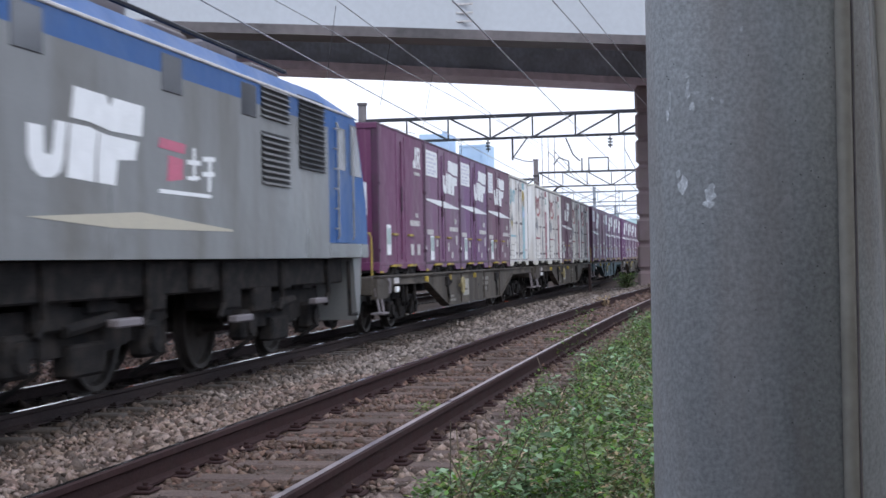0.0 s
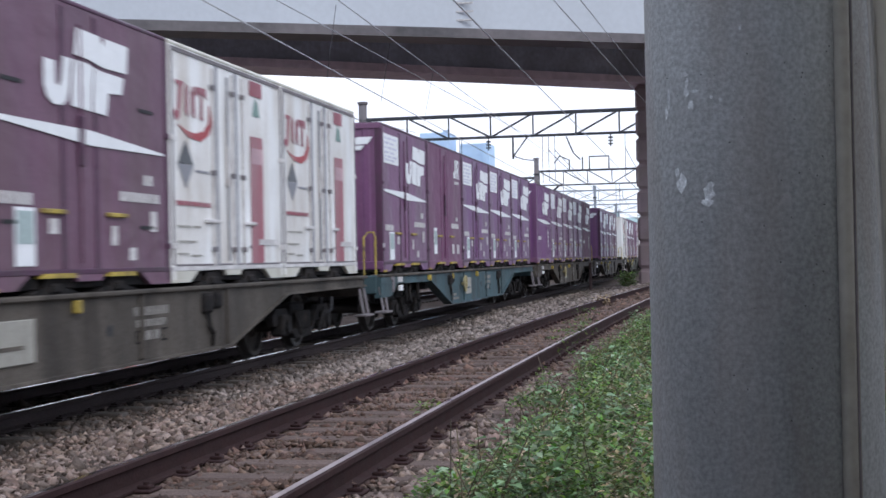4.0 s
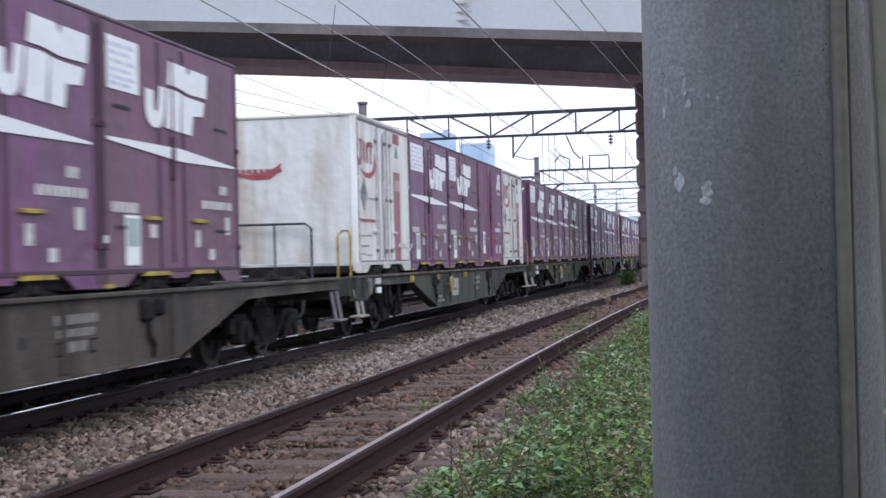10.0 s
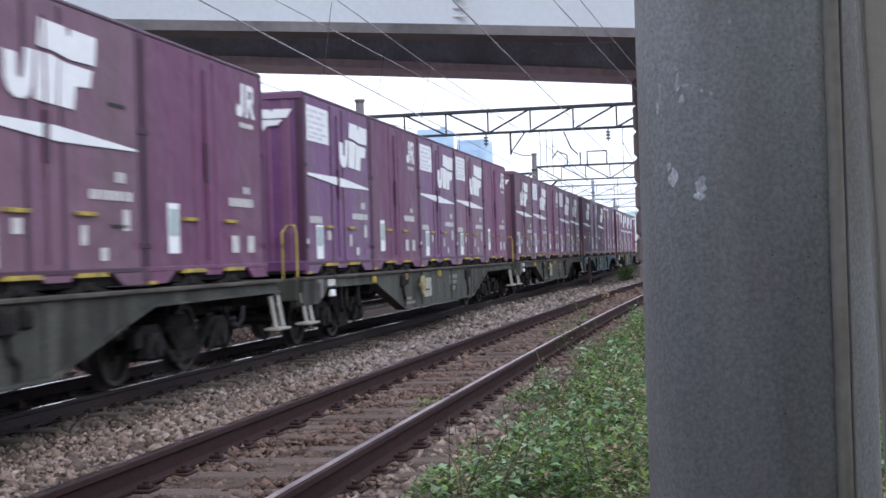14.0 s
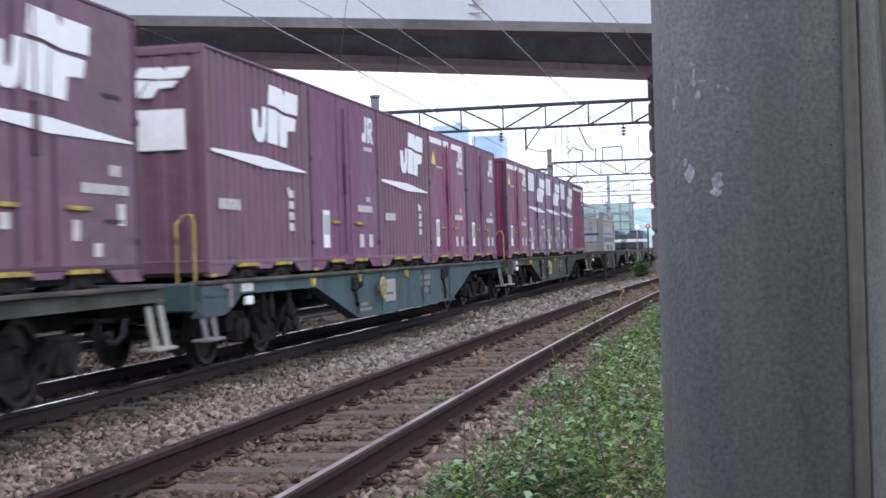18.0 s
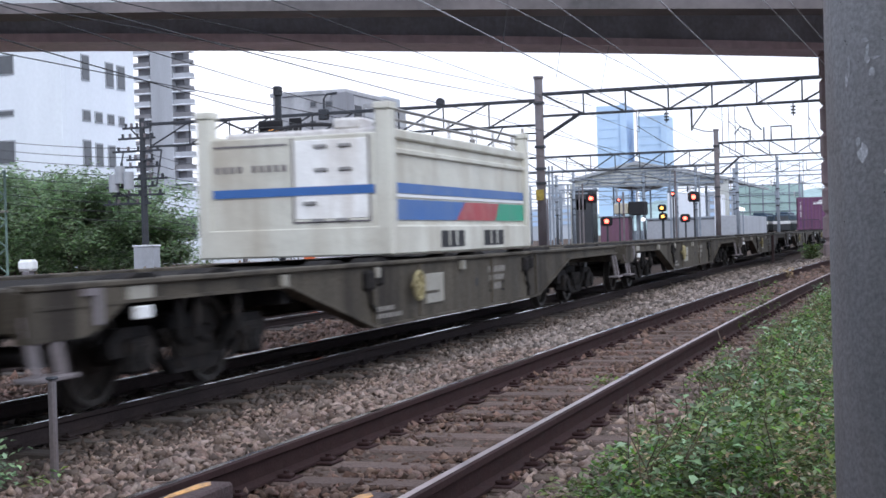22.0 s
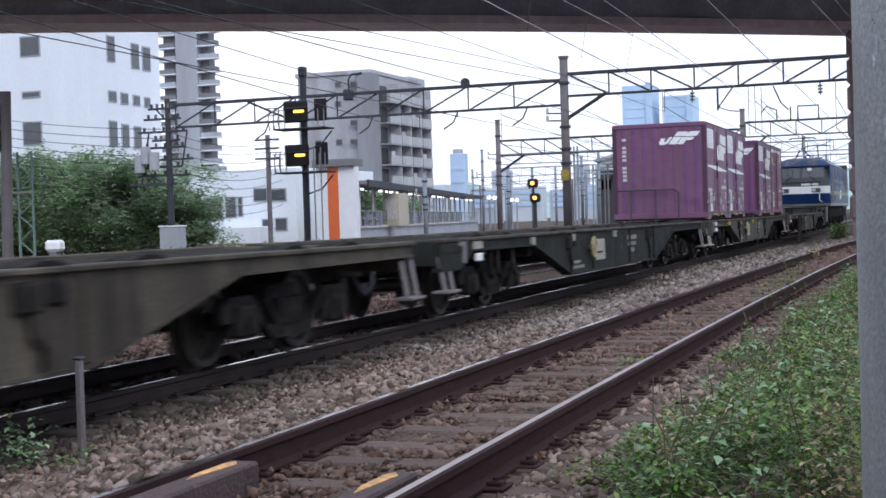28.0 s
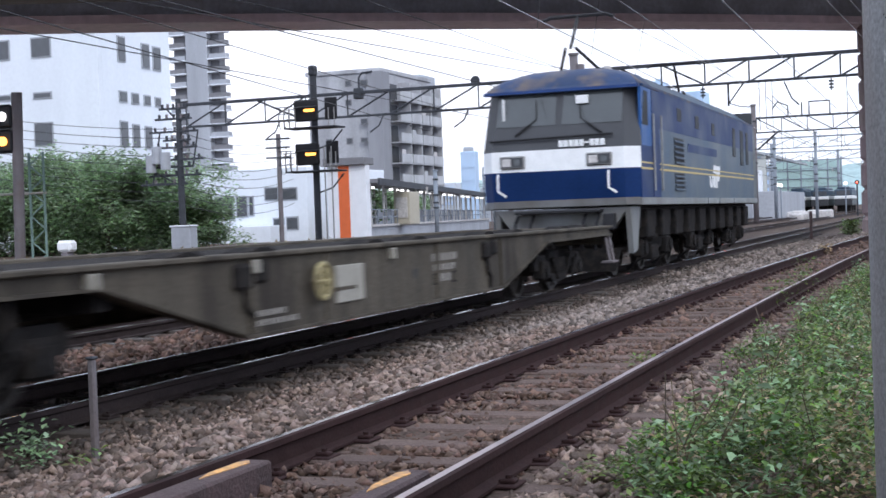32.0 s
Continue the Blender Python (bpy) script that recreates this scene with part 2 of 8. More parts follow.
M["soil"] = mat("gravelly_brown_soil", (0.1, 0.074, 0.062), 1.0, var=0.35, scale=0.9, fine=24, dirt=(0.06, 0.045, 0.038), dirt_amt=0.6, bump=0.9, spec=0.1)
M["pole"] = mat("galvanised_grey_steel", (0.435, 0.456, 0.46), 0.6, 0.1, var=0.3, scale=5, fine=130, dirt=(0.33, 0.27, 0.225), dirt_amt=0.5, streak=True, bump=0.12)
M["scuff"] = mat("pale_scuffed_patch", (0.58, 0.6, 0.61), 0.8, var=0.4, scale=60, fine=160, dirt=(0.4, 0.42, 0.43), dirt_amt=1.0)
M["conduit"] = mat("weathered_beige_conduit", (0.34, 0.325, 0.285), 0.6, var=0.15, scale=8, dirt=(0.16, 0.145, 0.12), streak=True)
M["beige"] = mat("beige_cabinet_paint", (0.5, 0.46, 0.37), 0.6, var=0.06, scale=4)
M["bridge_web"] = mat("pale_grey_girder_paint", (0.5, 0.53, 0.57), 0.6, var=0.05, scale=0.25, fine=6, dirt=(0.42, 0.44, 0.47), dirt_amt=0.35, streak=True, bump=0.05)
# near flange colour carries its shade, the paler patches its lit stretches
M["flange_shaded"] = mat("shade_darkened_brown_flange", (0.1, 0.09, 0.094), 0.45, var=0.3, scale=0.22, fine=4, dirt=(0.2, 0.172, 0.178), dirt_amt=0.8, bump=0.05, spec=0.4)
# far flange colour is lifted to stand for bounce light
M["flange_lit"] = mat("bounce_lightened_pinkish_flange", (0.86, 0.74, 0.81), 0.45, var=0.15, scale=0.25, fine=3, dirt=(0.62, 0.5, 0.55), dirt_amt=0.6, bump=0.04)
M["bridge_dark"] = mat("blue_grey_bridge_soffit", (0.5, 0.55, 0.63), 0.8, var=0.2, scale=0.4, fine=6, dirt=(0.33, 0.35, 0.4), dirt_amt=0.6)
M["pier"] = mat("mauve_brown_pier", (0.3, 0.23, 0.24), 0.85, var=0.2, scale=1.0, dirt=(0.3, 0.26, 0.22), dirt_amt=0.5)
M["gantry"] = mat("dark_grey_catenary_steel", (0.05, 0.055, 0.065), 0.65, 0.2, var=0.2, scale=2)
M["mast"] = mat("grey_brown_steel_mast", (0.17, 0.155, 0.165), 0.7, 0.1, var=0.2, scale=1, dirt=RUST, dirt_amt=0.3)
# far steel: the haze is mixed into the grey
M["far_steel"] = mat("haze_tinted_grey_steel", (0.25, 0.285, 0.33), 0.8, var=0.15)
M["wire"] = mat("dark_wire", (0.045, 0.045, 0.05), 0.6, 0.3, var=0.1, bump=0)
M["wire_pale"] = mat("pale_wire", (0.4, 0.4, 0.42), 0.5, 0.5, var=0.1, bump=0)
M["lamp_yellow"] = mat("lit_amber_lamp", (1.0, 0.42, 0.08), 0.4, emit=2.6, bump=0, var=0.02)
M["lamp_red"] = mat("lit_red_lamp", (1.0, 0.09, 0.06), 0.4, emit=6.0, bump=0, var=0.02)
M["lamp_white"] = mat("lit_white_lamp", (1.0, 0.97, 1.0), 0.4, emit=1.6, bump=0, var=0.02)
M["orange"] = mat("orange_sign_paint", (0.72, 0.15, 0.045), 0.5, var=0.06)
M["sign_white"] = mat("white_sign_panel", (0.8, 0.82, 0.86), 0.5, var=0.04)
M["wall_white"] = mat("white_rendered_wall", (0.8, 0.84, 0.9), 0.8, var=0.04, scale=0.2, fine=3, dirt=(0.66, 0.7, 0.76), dirt_amt=0.35, streak=True, bump=0.05)
M["wall_grey"] = mat("grey_concrete_wall", (0.4, 0.42, 0.46), 0.85, var=0.1, scale=0.2, fine=3, dirt=(0.28, 0.29, 0.32), dirt_amt=0.5, streak=True, bump=0.05)
M["flats_wall"] = mat("mid_grey_apartment_wall", (0.42, 0.425, 0.45), 0.85, var=0.12, scale=0.25, fine=3, dirt=(0.2, 0.2, 0.215), dirt_amt=0.6, streak=True, bump=0.05)
M["balcony_grey"] = mat("pale_grey_balcony_front", (0.5, 0.51, 0.53), 0.8, var=0.12, scale=0.4, dirt=(0.33, 0.33, 0.35), dirt_amt=0.6, streak=True, bump=0.03)
M["mast_grey"] = mat("dark_grey_rendered_column", (0.29, 0.295, 0.32), 0.85, var=0.1, scale=0.3, streak=True, dirt=(0.2, 0.2, 0.22), dirt_amt=0.5, bump=0.03)
M["wall_dark"] = mat("dark_grey_tile_wall", (0.2, 0.2, 0.215), 0.7, var=0.08, scale=0.2, fine=3, bump=0.05)
M["window_dark"] = glass("dark_window_glass", (0.085, 0.09, 0.1), 0.15)
# pale blue that already holds the haze of the skyline
M["far_blue"] = mat("haze_tinted_blue_facade", (0.46, 0.6, 0.78), 0.6, var=0.06, scale=0.02, fine=0.1, bump=0)
# distance haze is painted into this grey-blue
M["far_city"] = mat("haze_tinted_grey_facade", (0.5, 0.54, 0.6), 0.8, var=0.12, scale=0.02, rnd=0.2, bump=0)
# hill green greyed to carry the haze in its colour
M["hill"] = mat("haze_tinted_green_hillside", (0.33, 0.44, 0.44), 1.0, var=0.2, scale=0.02, fine=0.15, bump=0)
M["steel_green"] = mat("faded_green_grey_steel", (0.2, 0.29, 0.265), 0.8, var=0.12, scale=0.6)
# netting green is paled to stand for haze
M["net_green"] = mat("green_netting_fence", (0.4, 0.55, 0.53), 0.9, var=0.15, scale=0.3, bump=0)
M["shed_cream"] = mat("pale_cream_shed_boards", (0.56, 0.57, 0.54), 0.8, var=0.12, scale=0.5, dirt=(0.4, 0.41, 0.4), dirt_amt=0.6, streak=True)
M["roof_pale"] = mat("pale_shed_roof", (0.4, 0.42, 0.44), 0.7, var=0.08, scale=0.5)
M["leaf"] = mat("green_weed_leaf", (0.138, 0.212, 0.084), 0.7, var=0.4, scale=2.2, fine=9, island=0.7, bump=0.0, dirt=(0.24, 0.2, 0.11), dirt_amt=0.6, thin=0.25, hues=0.06, spec=0.1)
M["leaf_pale"] = mat("pale_green_leaf", (0.23, 0.34, 0.2), 0.7, var=0.2, scale=3, island=0.5, bump=0.0, thin=0.25, spec=0.1)
M["leaf_dry"] = mat("dry_yellow_brown_leaf", (0.36, 0.28, 0.19), 0.8, var=0.2, scale=3, island=0.5, bump=0.0, thin=0.25, spec=0.1)
M["stem"] = mat("brown_weed_stem", (0.13, 0.1, 0.07), 0.9, var=0.2, island=0.3, bump=0)
M["tree_leaf"] = mat("dark_green_tree_leaf", (0.25, 0.345, 0.2), 0.55, var=0.3, scale=0.5, fine=2, island=0.5, bump=0.0, thin=0.6, hues=0.05, spec=0.25)
M["bark"] = mat("grey_brown_bark", (0.1, 0.08, 0.065), 0.95, var=0.3, scale=3, bump=0.5)
M["loco_grey"] = mat("light_grey_locomotive_paint", (0.195, 0.2, 0.203), 0.35, var=0.08, scale=0.8, dirt=(0.115, 0.105, 0.09), dirt_amt=0.85, streak=True, bump=0.03, dent=0.25)
M["loco_blue"] = mat("mid_blue_locomotive_paint", (0.02, 0.095, 0.29), 0.4, var=0.1, scale=0.8, dirt=(0.05, 0.09, 0.18), dirt_amt=0.4, bump=0.03, spec=0.25, dent=0.25)
M["loco_navy"] = mat("navy_blue_locomotive_paint", (0.009, 0.031, 0.115), 0.45, var=0.2, scale=0.8, bump=0.02, spec=0.12)
M["loco_sky"] = mat("grey_blue_locomotive_side", (0.062, 0.095, 0.14), 0.42, var=0.35, scale=0.6, dirt=(0.11, 0.125, 0.13), dirt_amt=0.6, bump=0.02, spec=0.15)
M["loco_roof"] = mat("blue_grey_roof_paint", (0.022, 0.045, 0.11), 0.5, 0.0, var=0.25, scale=1.2, dirt=(0.14, 0.11, 0.09), dirt_amt=1.0, bump=0.05, spec=0.2)
M["loco_dark"] = mat("charcoal_locomotive_paint", (0.05, 0.052, 0.058), 0.4, var=0.1)
M["windshield"] = mat("grey_windshield_glass", (0.06, 0.068, 0.072), 0.05, var=0.1, bump=0.0, spec=0.8)
M["cab_glass"] = mat("dull_black_side_glass", (0.012, 0.013, 0.016), 0.45, var=0.1, bump=0.0, spec=0.12)
M["gold"] = mat("gold_band_paint", (0.55, 0.42, 0.16), 0.45, var=0.08)
M["amber_lit_wood"] = mat("orange_lit_timber_end", (0.7, 0.36, 0.11), 0.6, var=0.3, scale=14, dirt=(0.3, 0.17, 0.1), dirt_amt=0.9)


# ---------------------------------------------------------------- mesh helpers
class Geo:
    """Gathers vertices and faces of one mesh."""

    def __init__(self):
        self.v, self.f = [], []

    def add(self, vs, fs):
        k = len(self.v)
        self.v += [tuple(p) for p in vs]
        self.f += [tuple(i + k for i in q) for q in fs]
        return self

    def box(self, x0, x1, y0, y1, z0, z1):
        return self.add([(x, y, z) for x in (x0, x1) for y in (y0, y1) for z in (z0, z1)],
                        [(0, 1, 3, 2), (4, 6, 7, 5), (0, 4, 5, 1), (2, 3, 7, 6), (0, 2, 6, 4), (1, 5, 7, 3)])

    def bev(self, x0, x1, y0, y1, z0, z1, c=0.02):
        """A box with all its edges chamfered."""
        bm = bmesh.new()
        bmesh.ops.create_cube(bm, size=1)
        for p in bm.verts:
            p.co = Vector(((x0 + x1) / 2 + p.co.x * (x1 - x0), (y0 + y1) / 2 + p.co.y * (y1 - y0), (z0 + z1) / 2 + p.co.z * (z1 - z0)))
        bmesh.ops.bevel(bm, geom=bm.edges[:], offset=c, segments=1, affect="EDGES", profile=0.5)
        bm.verts.index_update()
        self.add([p.co for p in bm.verts], [[p.index for p in q.verts] for q in bm.faces])
        bm.free()
        return self

    def cyl(self, a, b, r, n=8, r2=None, cap=True):
        a, b = Vector(a), Vector(b)
        d = (b - a).normalized()
        u = d.orthogonal().normalized()
        w = d.cross(u)
        r2 = r if r2 is None else r2
        vs = []
        for c, s in ((a, r), (b, r2)):
            vs += [c + s * (math.cos(2 * math.pi * i / n) * u + math.sin(2 * math.pi * i / n) * w) for i in range(n)]
        fs = [(i, (i + 1) % n, n + (i + 1) % n, n + i) for i in range(n)]
        if cap:
            fs += [tuple(range(n))[::-1], tuple(range(n, 2 * n))]
        return self.add(vs, fs)

    def tube(self, pts, r, n=6):
        """One bent rod through all the points."""
        P = [Vector(p) for p in pts]
        vs, fs, u = [], [], None
        for i, p in enumerate(P):
            d = (P[min(i + 1, len(P) - 1)] - P[max(i - 1, 0)]).normalized()
            u = d.orthogonal().normalized() if u is None else (u - d * u.dot(d)).normalized()
            w = d.cross(u)
            vs += [p + r * (math.cos(2 * math.pi * k / n) * u + math.sin(2 * math.pi * k / n) * w) for k in range(n)]
        for i in range(len(P) - 1):
            fs += [(i * n + k, i * n + (k + 1) % n, (i + 1) * n + (k + 1) % n, (i + 1) * n + k) for k in range(n)]
        m = (len(P) - 1) * n
        fs += [tuple(range(n))[::-1], tuple(range(m, m + n))]
        return self.add(vs, fs)

    def prism(self, poly, axis, a, b):
        """A polygon of two coordinates, drawn out along axis 'x', 'y' or 'z' from a to b."""
        def put(p, h):
            return {"x": (h, p[0], p[1]), "y": (p[0], h, p[1]), "z": (p[0], p[1], h)}[axis]
        n = len(poly)
        vs = [put(p, a) for p in poly] + [put(p, b) for p in poly]
        fs = [(i, (i + 1) % n, n + (i + 1) % n, n + i) for i in range(n)] + [tuple(range(n))[::-1], tuple(range(n, 2 * n))]
        return self.add(vs, fs)

    def lathe(self, prof, n=24):
        """A turned piece round the y axis; prof: (y, radius) from one end to the other."""
        vs = [(r * math.cos(2 * math.pi * k / n), y, r * math.sin(2 * math.pi * k / n)) for y, r in prof for k in range(n)]
        fs = [(i * n + k, i * n + (k + 1) % n, (i + 1) * n + (k + 1) % n, (i + 1) * n + k) for i in range(len(prof) - 1) for k in range(n)]
        m = (len(prof) - 1) * n
        return self.add(vs, fs + [tuple(range(n))[::-1], tuple(range(m, m + n))])

    def mesh(self, name):
        me = bpy.data.meshes.new(name)
        me.from_pydata(self.v, [], self.f)
        bm = bmesh.new()
        bm.from_mesh(me)
        bmesh.ops.recalc_face_normals(bm, faces=bm.faces[:])
        bm.to_mesh(me)
        bm.free()
        return me


def smooth(ob, on=True):
    for p in ob.data.polygons:
        p.use_smooth = on
    return ob


def part(name, g, material, parent=None, label="", kind=""):
    """One mesh object under a thing or a part. g: a Geo, or a mesh to share."""
    me = g.mesh(name) if isinstance(g, Geo) else g
    if not me.materials:
        me.materials.append(M[material] if isinstance(material, str) else material)
    ob = new(name, me)
    if parent:
        ob.parent = parent
    if label or kind:
        tagged(ob, label, kind=kind)
    return ob


def thing(name, label, category, group="", kind=""):
    return tagged(new(name), label, category, group, kind)


def raw_mesh(name, verts, quads, material, tri=False):
    """A mesh from numpy arrays, for what comes in thousands."""
    me = bpy.data.meshes.new(name)
    k = quads.shape[1]
    me.vertices.add(len(verts))
    me.vertices.foreach_set("co", verts.astype(np.float32).ravel())
    me.loops.add(quads.size)
    me.loops.foreach_set("vertex_index", quads.astype(np.int32).ravel())
    me.polygons.add(len(quads))
    me.polygons.foreach_set("loop_start", (np.arange(len(quads)) * k).astype(np.int32))
    me.polygons.foreach_set("loop_total", np.full(len(quads), k, np.int32))
    me.update(calc_edges=True)
    me.materials.append(M[material])
    return me


rng = np.random.default_rng(7)
CY = -6.7197   # sideways place of the camera; far things are laid out from it


def near_y(x):
    """Middle of the near track, which bends away to the right."""
    return -4.2556 + 0.0089 * x - 0.00055 * x * x


NEAR_Z = 0.2523


def ground_z(x, y):
    d = y - near_y(np.clip(x, -40, 110))
    low, high = -0.21, NEAR_Z - 0.172
    s = np.clip((d - 1.45) / 1.0, 0, 1)
    z = high + (low - high) * (s * s * (3 - 2 * s))
    s = np.clip((-d - 1.9) / 2.0, 0, 1)
    return z - 0.1 * s * (1 - s) * 4 * 0.5 - 0.02 * s


# ---------------------------------------------------------------- ground
def build_ground():
    xs = np.concatenate([[-300, -100, -50, -25, -10], np.arange(-4, 40, 0.5), np.arange(40, 130, 3.0), [150, 200, 300, 500, 900, 1600, 3500]])
    ys = np.concatenate([[-2500, -900, -300, -100, -50, -25, -15], np.arange(-12, 4, 0.25), np.arange(4, 60, 4.0), [70, 100, 160, 300, 700, 1500, 3000]])
    X, Y = np.meshgrid(xs, ys, indexing="ij")
    Z = ground_z(X, Y)
    Z = np.where(X > 130, -0.3, Z)
    V = np.stack([X, Y, Z], -1).reshape(-1, 3)
    i, j = np.meshgrid(np.arange(len(xs) - 1), np.arange(len(ys) - 1), indexing="ij")
    k = (i * len(ys) + j).ravel()
    Q = np.stack([k, k + len(ys), k + len(ys) + 1, k + 1], -1)
    ob = new("ground", raw_mesh("ground", V, Q, "soil"))
    smooth(ob)
    tagged(ob, "brown gravelly soil of the railway yard", "ground", kind="structure")


def scatter_stones(name, x0, x1, d0, d1, step, size, from_near, label, material="stone", edge=99.0, sink=0.0):
    """Loose broken ballast stones, each an angular convex piece, in one object; sink: how deep they lie, in sizes."""
    bv = np.array([(1.0, 0, 0), (-1.0, 0, 0), (0, 1.0, 0), (0, -1.0, 0), (0, 0, 1.0), (0, 0, -1.0)])
    bf = np.array([(0, 2, 4), (2, 1, 4), (1, 3, 4), (3, 0, 4), (2, 0, 5), (1, 2, 5), (3, 1, 5), (0, 3, 5)])
    nx, ny = int((x1 - x0) / step), int((d1 - d0) / step)
    X, D = np.meshgrid(x0 + step * np.arange(nx), d0 + step * np.arange(ny), indexing="ij")
    X = X.ravel() + rng.uniform(-0.6, 0.6, nx * ny) * step
    D = D.ravel() + rng.uniform(-0.6, 0.6, nx * ny) * step
    Y = D + near_y(X) if from_near else D
    keep = Y < edge + 0.12 * np.sin(3.1 * X) + rng.uniform(-0.15, 0.15, len(X))
    if sink:
        # few stones lie on the sleepers themselves
        on = (np.abs((X + 11.21 + 0.265) % 0.53 - 0.265) < 0.115) & (np.abs(D) < 1.05)
        keep &= ~on | (rng.random(len(X)) < 0.3)
    X, Y = X[keep], Y[keep]
    n = len(X)
    Z = ground_z(X, Y) + (rng.uniform(-0.3, 0.75, n) - sink) * size + 0.014 * np.sin(X * 2.3 + 1.7 * np.sin(Y * 3))
    S = 1.2 * size * np.exp(rng.normal(-0.08, 0.27, n))
    P = np.repeat(bv[None], n, 0) * rng.uniform(0.55, 1.25, (n, 6, 1)) + rng.uniform(-0.42, 0.42, (n, 6, 3))
    P = P * np.stack([S * rng.uniform(0.85, 1.4, n), S * rng.uniform(0.7, 1.1, n), S * rng.uniform(0.5, 0.9, n)], -1)[:, None]
    a = rng.uniform(0, 6.28, n)
    c, s = np.cos(a)[:, None], np.sin(a)[:, None]
    P = np.stack([P[..., 0] * c - P[..., 1] * s, P[..., 0] * s + P[..., 1] * c, P[..., 2]], -1)
    t = rng.uniform(-0.7, 0.7, n)
    c, s = np.cos(t)[:, None], np.sin(t)[:, None]
    P = np.stack([P[..., 0] * c - P[..., 2] * s, P[..., 1], P[..., 0] * s + P[..., 2] * c], -1)
    P += np.stack([X, Y, Z], -1)[:, None]
    F = bf[None] + (np.arange(n) * len(bv))[:, None, None]
    ob = new(name, raw_mesh(name, P.reshape(-1, 3), F.reshape(-1, 3), material))
    tagged(ob, label, "ballast", kind="stuff")


# ---------------------------------------------------------------- tracks
RAIL = [(-0.016, 0.0005), (0.022, 0), (0.0325, -0.006), (0.034, -0.035), (0.009, -0.05), (0.009, -0.125), (0.062, -0.14), (0.062, -0.153), (-0.062, -0.153), (-0.062, -0.14), (-0.009, -0.125), (-0.009, -0.05), (-0.034, -0.035), (-0.0325, -0.006)]


def rail_along(path, z, side="railside", head="railhead"):
    """A rail of the usual section, swept along (x, y) points; its running face is a material of its own."""
    g = Geo()
    n = len(RAIL)
    vs, fs, mats = [], [], []
    for x, y in path:
        vs += [(x, y + a, z + b) for a, b in RAIL]
    for k in range(len(path) - 1):
        for i in range(n):
            fs.append((k * n + i, k * n + (i + 1) % n, (k + 1) * n + (i + 1) % n, (k + 1) * n + i))
            mats.append(0 if i == 0 else 1)
    g.add(vs, fs)
    me = g.mesh("rail")
    me.materials.append(M[head])
    me.materials.append(M[side])
    me.polygons.foreach_set("material_index", mats)
    return me


def track(name, label, mid, z, x0, x1, sleeper, clips_to=0.0, sleepers_to=60.0, steel="railside", first=-11.4, step=0.6):
    t = thing(name, label, "railway track", kind="structure")
    xs = np.arange(x0, x1, 1.5)
    for side in (0.566, -0.566):
        part("rail", rail_along([(x, mid(x) + side) for x in xs], z, steel, "railhead_dull" if steel == "railside" and side < 0 else "railhead"), None, t)
    s = Geo().bev(-0.1, 0.1, -1.03, 1.03, -0.14, 0.0, 0.012).mesh("sleeper")
    s.materials.append(M[sleeper])
    c = Geo().bev(-0.085, 0.085, -0.055, 0.055, 0, 0.014, 0.004).bev(-0.03, 0.03, -0.035, 0.04, 0.012, 0.034, 0.006).cyl((0, 0, 0.03), (0, 0, 0.05), 0.015, 6).mesh("rail_clip")
    c.materials.append(M[steel])
    for k, x in enumerate(np.arange(first, sleepers_to, step)):
        o = part("sleeper", s, None, t)
        o.location = (x, mid(x), z - 0.158 + 0.006 * math.sin(k * 2.7))
        if x < clips_to:
            for y in (0.566 + 0.095, 0.566 - 0.095, -0.566 + 0.095, -0.566 - 0.095):
                o = part("rail_clip", c, None, t)
                o.location = (x, mid(x) + y, z - 0.158)
    return t


build_ground()
track("near_track", "rust-sided bent track on weathered timber sleepers", near_y, NEAR_Z, -12, 140, "wood", clips_to=30, first=-11.21, step=0.53)
track("main_track", "straight track with shiny rail heads beneath the train", lambda x: 0.0, 0.0, -60, 420, "concrete_sleeper", clips_to=20, sleepers_to=70, steel="rail_dark")
for yard in (4.1, 8.4, 13.0):
    track("yard_track", "straight yard track beyond the train", lambda x, q=yard: q, 0.0, -30, 330, "concrete_sleeper", sleepers_to=50, steel="rail_dark")

# ---------------------------------------------------------------- the train
MOVERS = []          # (thing, place along the train)
FRONT = -1.235       # just outside a container's near side
CL, CW, CH = 3.7, 1.225, 2.5


def sheet(poly, y, depth=0.004):
    """A flat marking on a near side: polygon in (x, z), a few millimetres proud."""
    return Geo().prism(poly, "y", y - depth, y)


def rect(x0, x1, z0, z1):
    return [(x0, z0), (x1, z0), (x1, z1), (x0, z1)]


EMBLEM = [
    [(0.0, 0.52), (0.0, 0.2), (0.035, 0.07), (0.1, 0.0), (0.19, 0.01), (0.25, 0.08), (0.275, 0.2), (0.31, 0.6), (0.215, 0.6), (0.19, 0.3), (0.165, 0.23), (0.125, 0.25), (0.12, 0.52)],
    [(0.3, 0.03), (0.535, 0.01), (0.55, 0.34), (0.575, 0.57), (0.5, 0.6), (0.335, 0.6)],
    [(0.565, 0.01), (0.73, 0.0), (0.755, 0.29), (0.93, 0.32), (0.96, 0.54), (0.66, 0.55), (0.59, 0.57), (0.57, 0.34)],
    [(0.34, 0.66), (0.5, 0.655), (0.7, 0.6), (1.0, 0.61), (1.02, 0.97), (0.72, 0.98), (0.69, 0.86), (0.655, 0.985), (0.37, 1.0)],
]


def logo_side(parent, x, z, w, h, y):
    """White slanted emblem blocks, cut by thin lines."""
    for poly in EMBLEM:
        part("emblem_piece", sheet([(x + p * w, z + q * h) for p, q in poly], y), "white", parent)


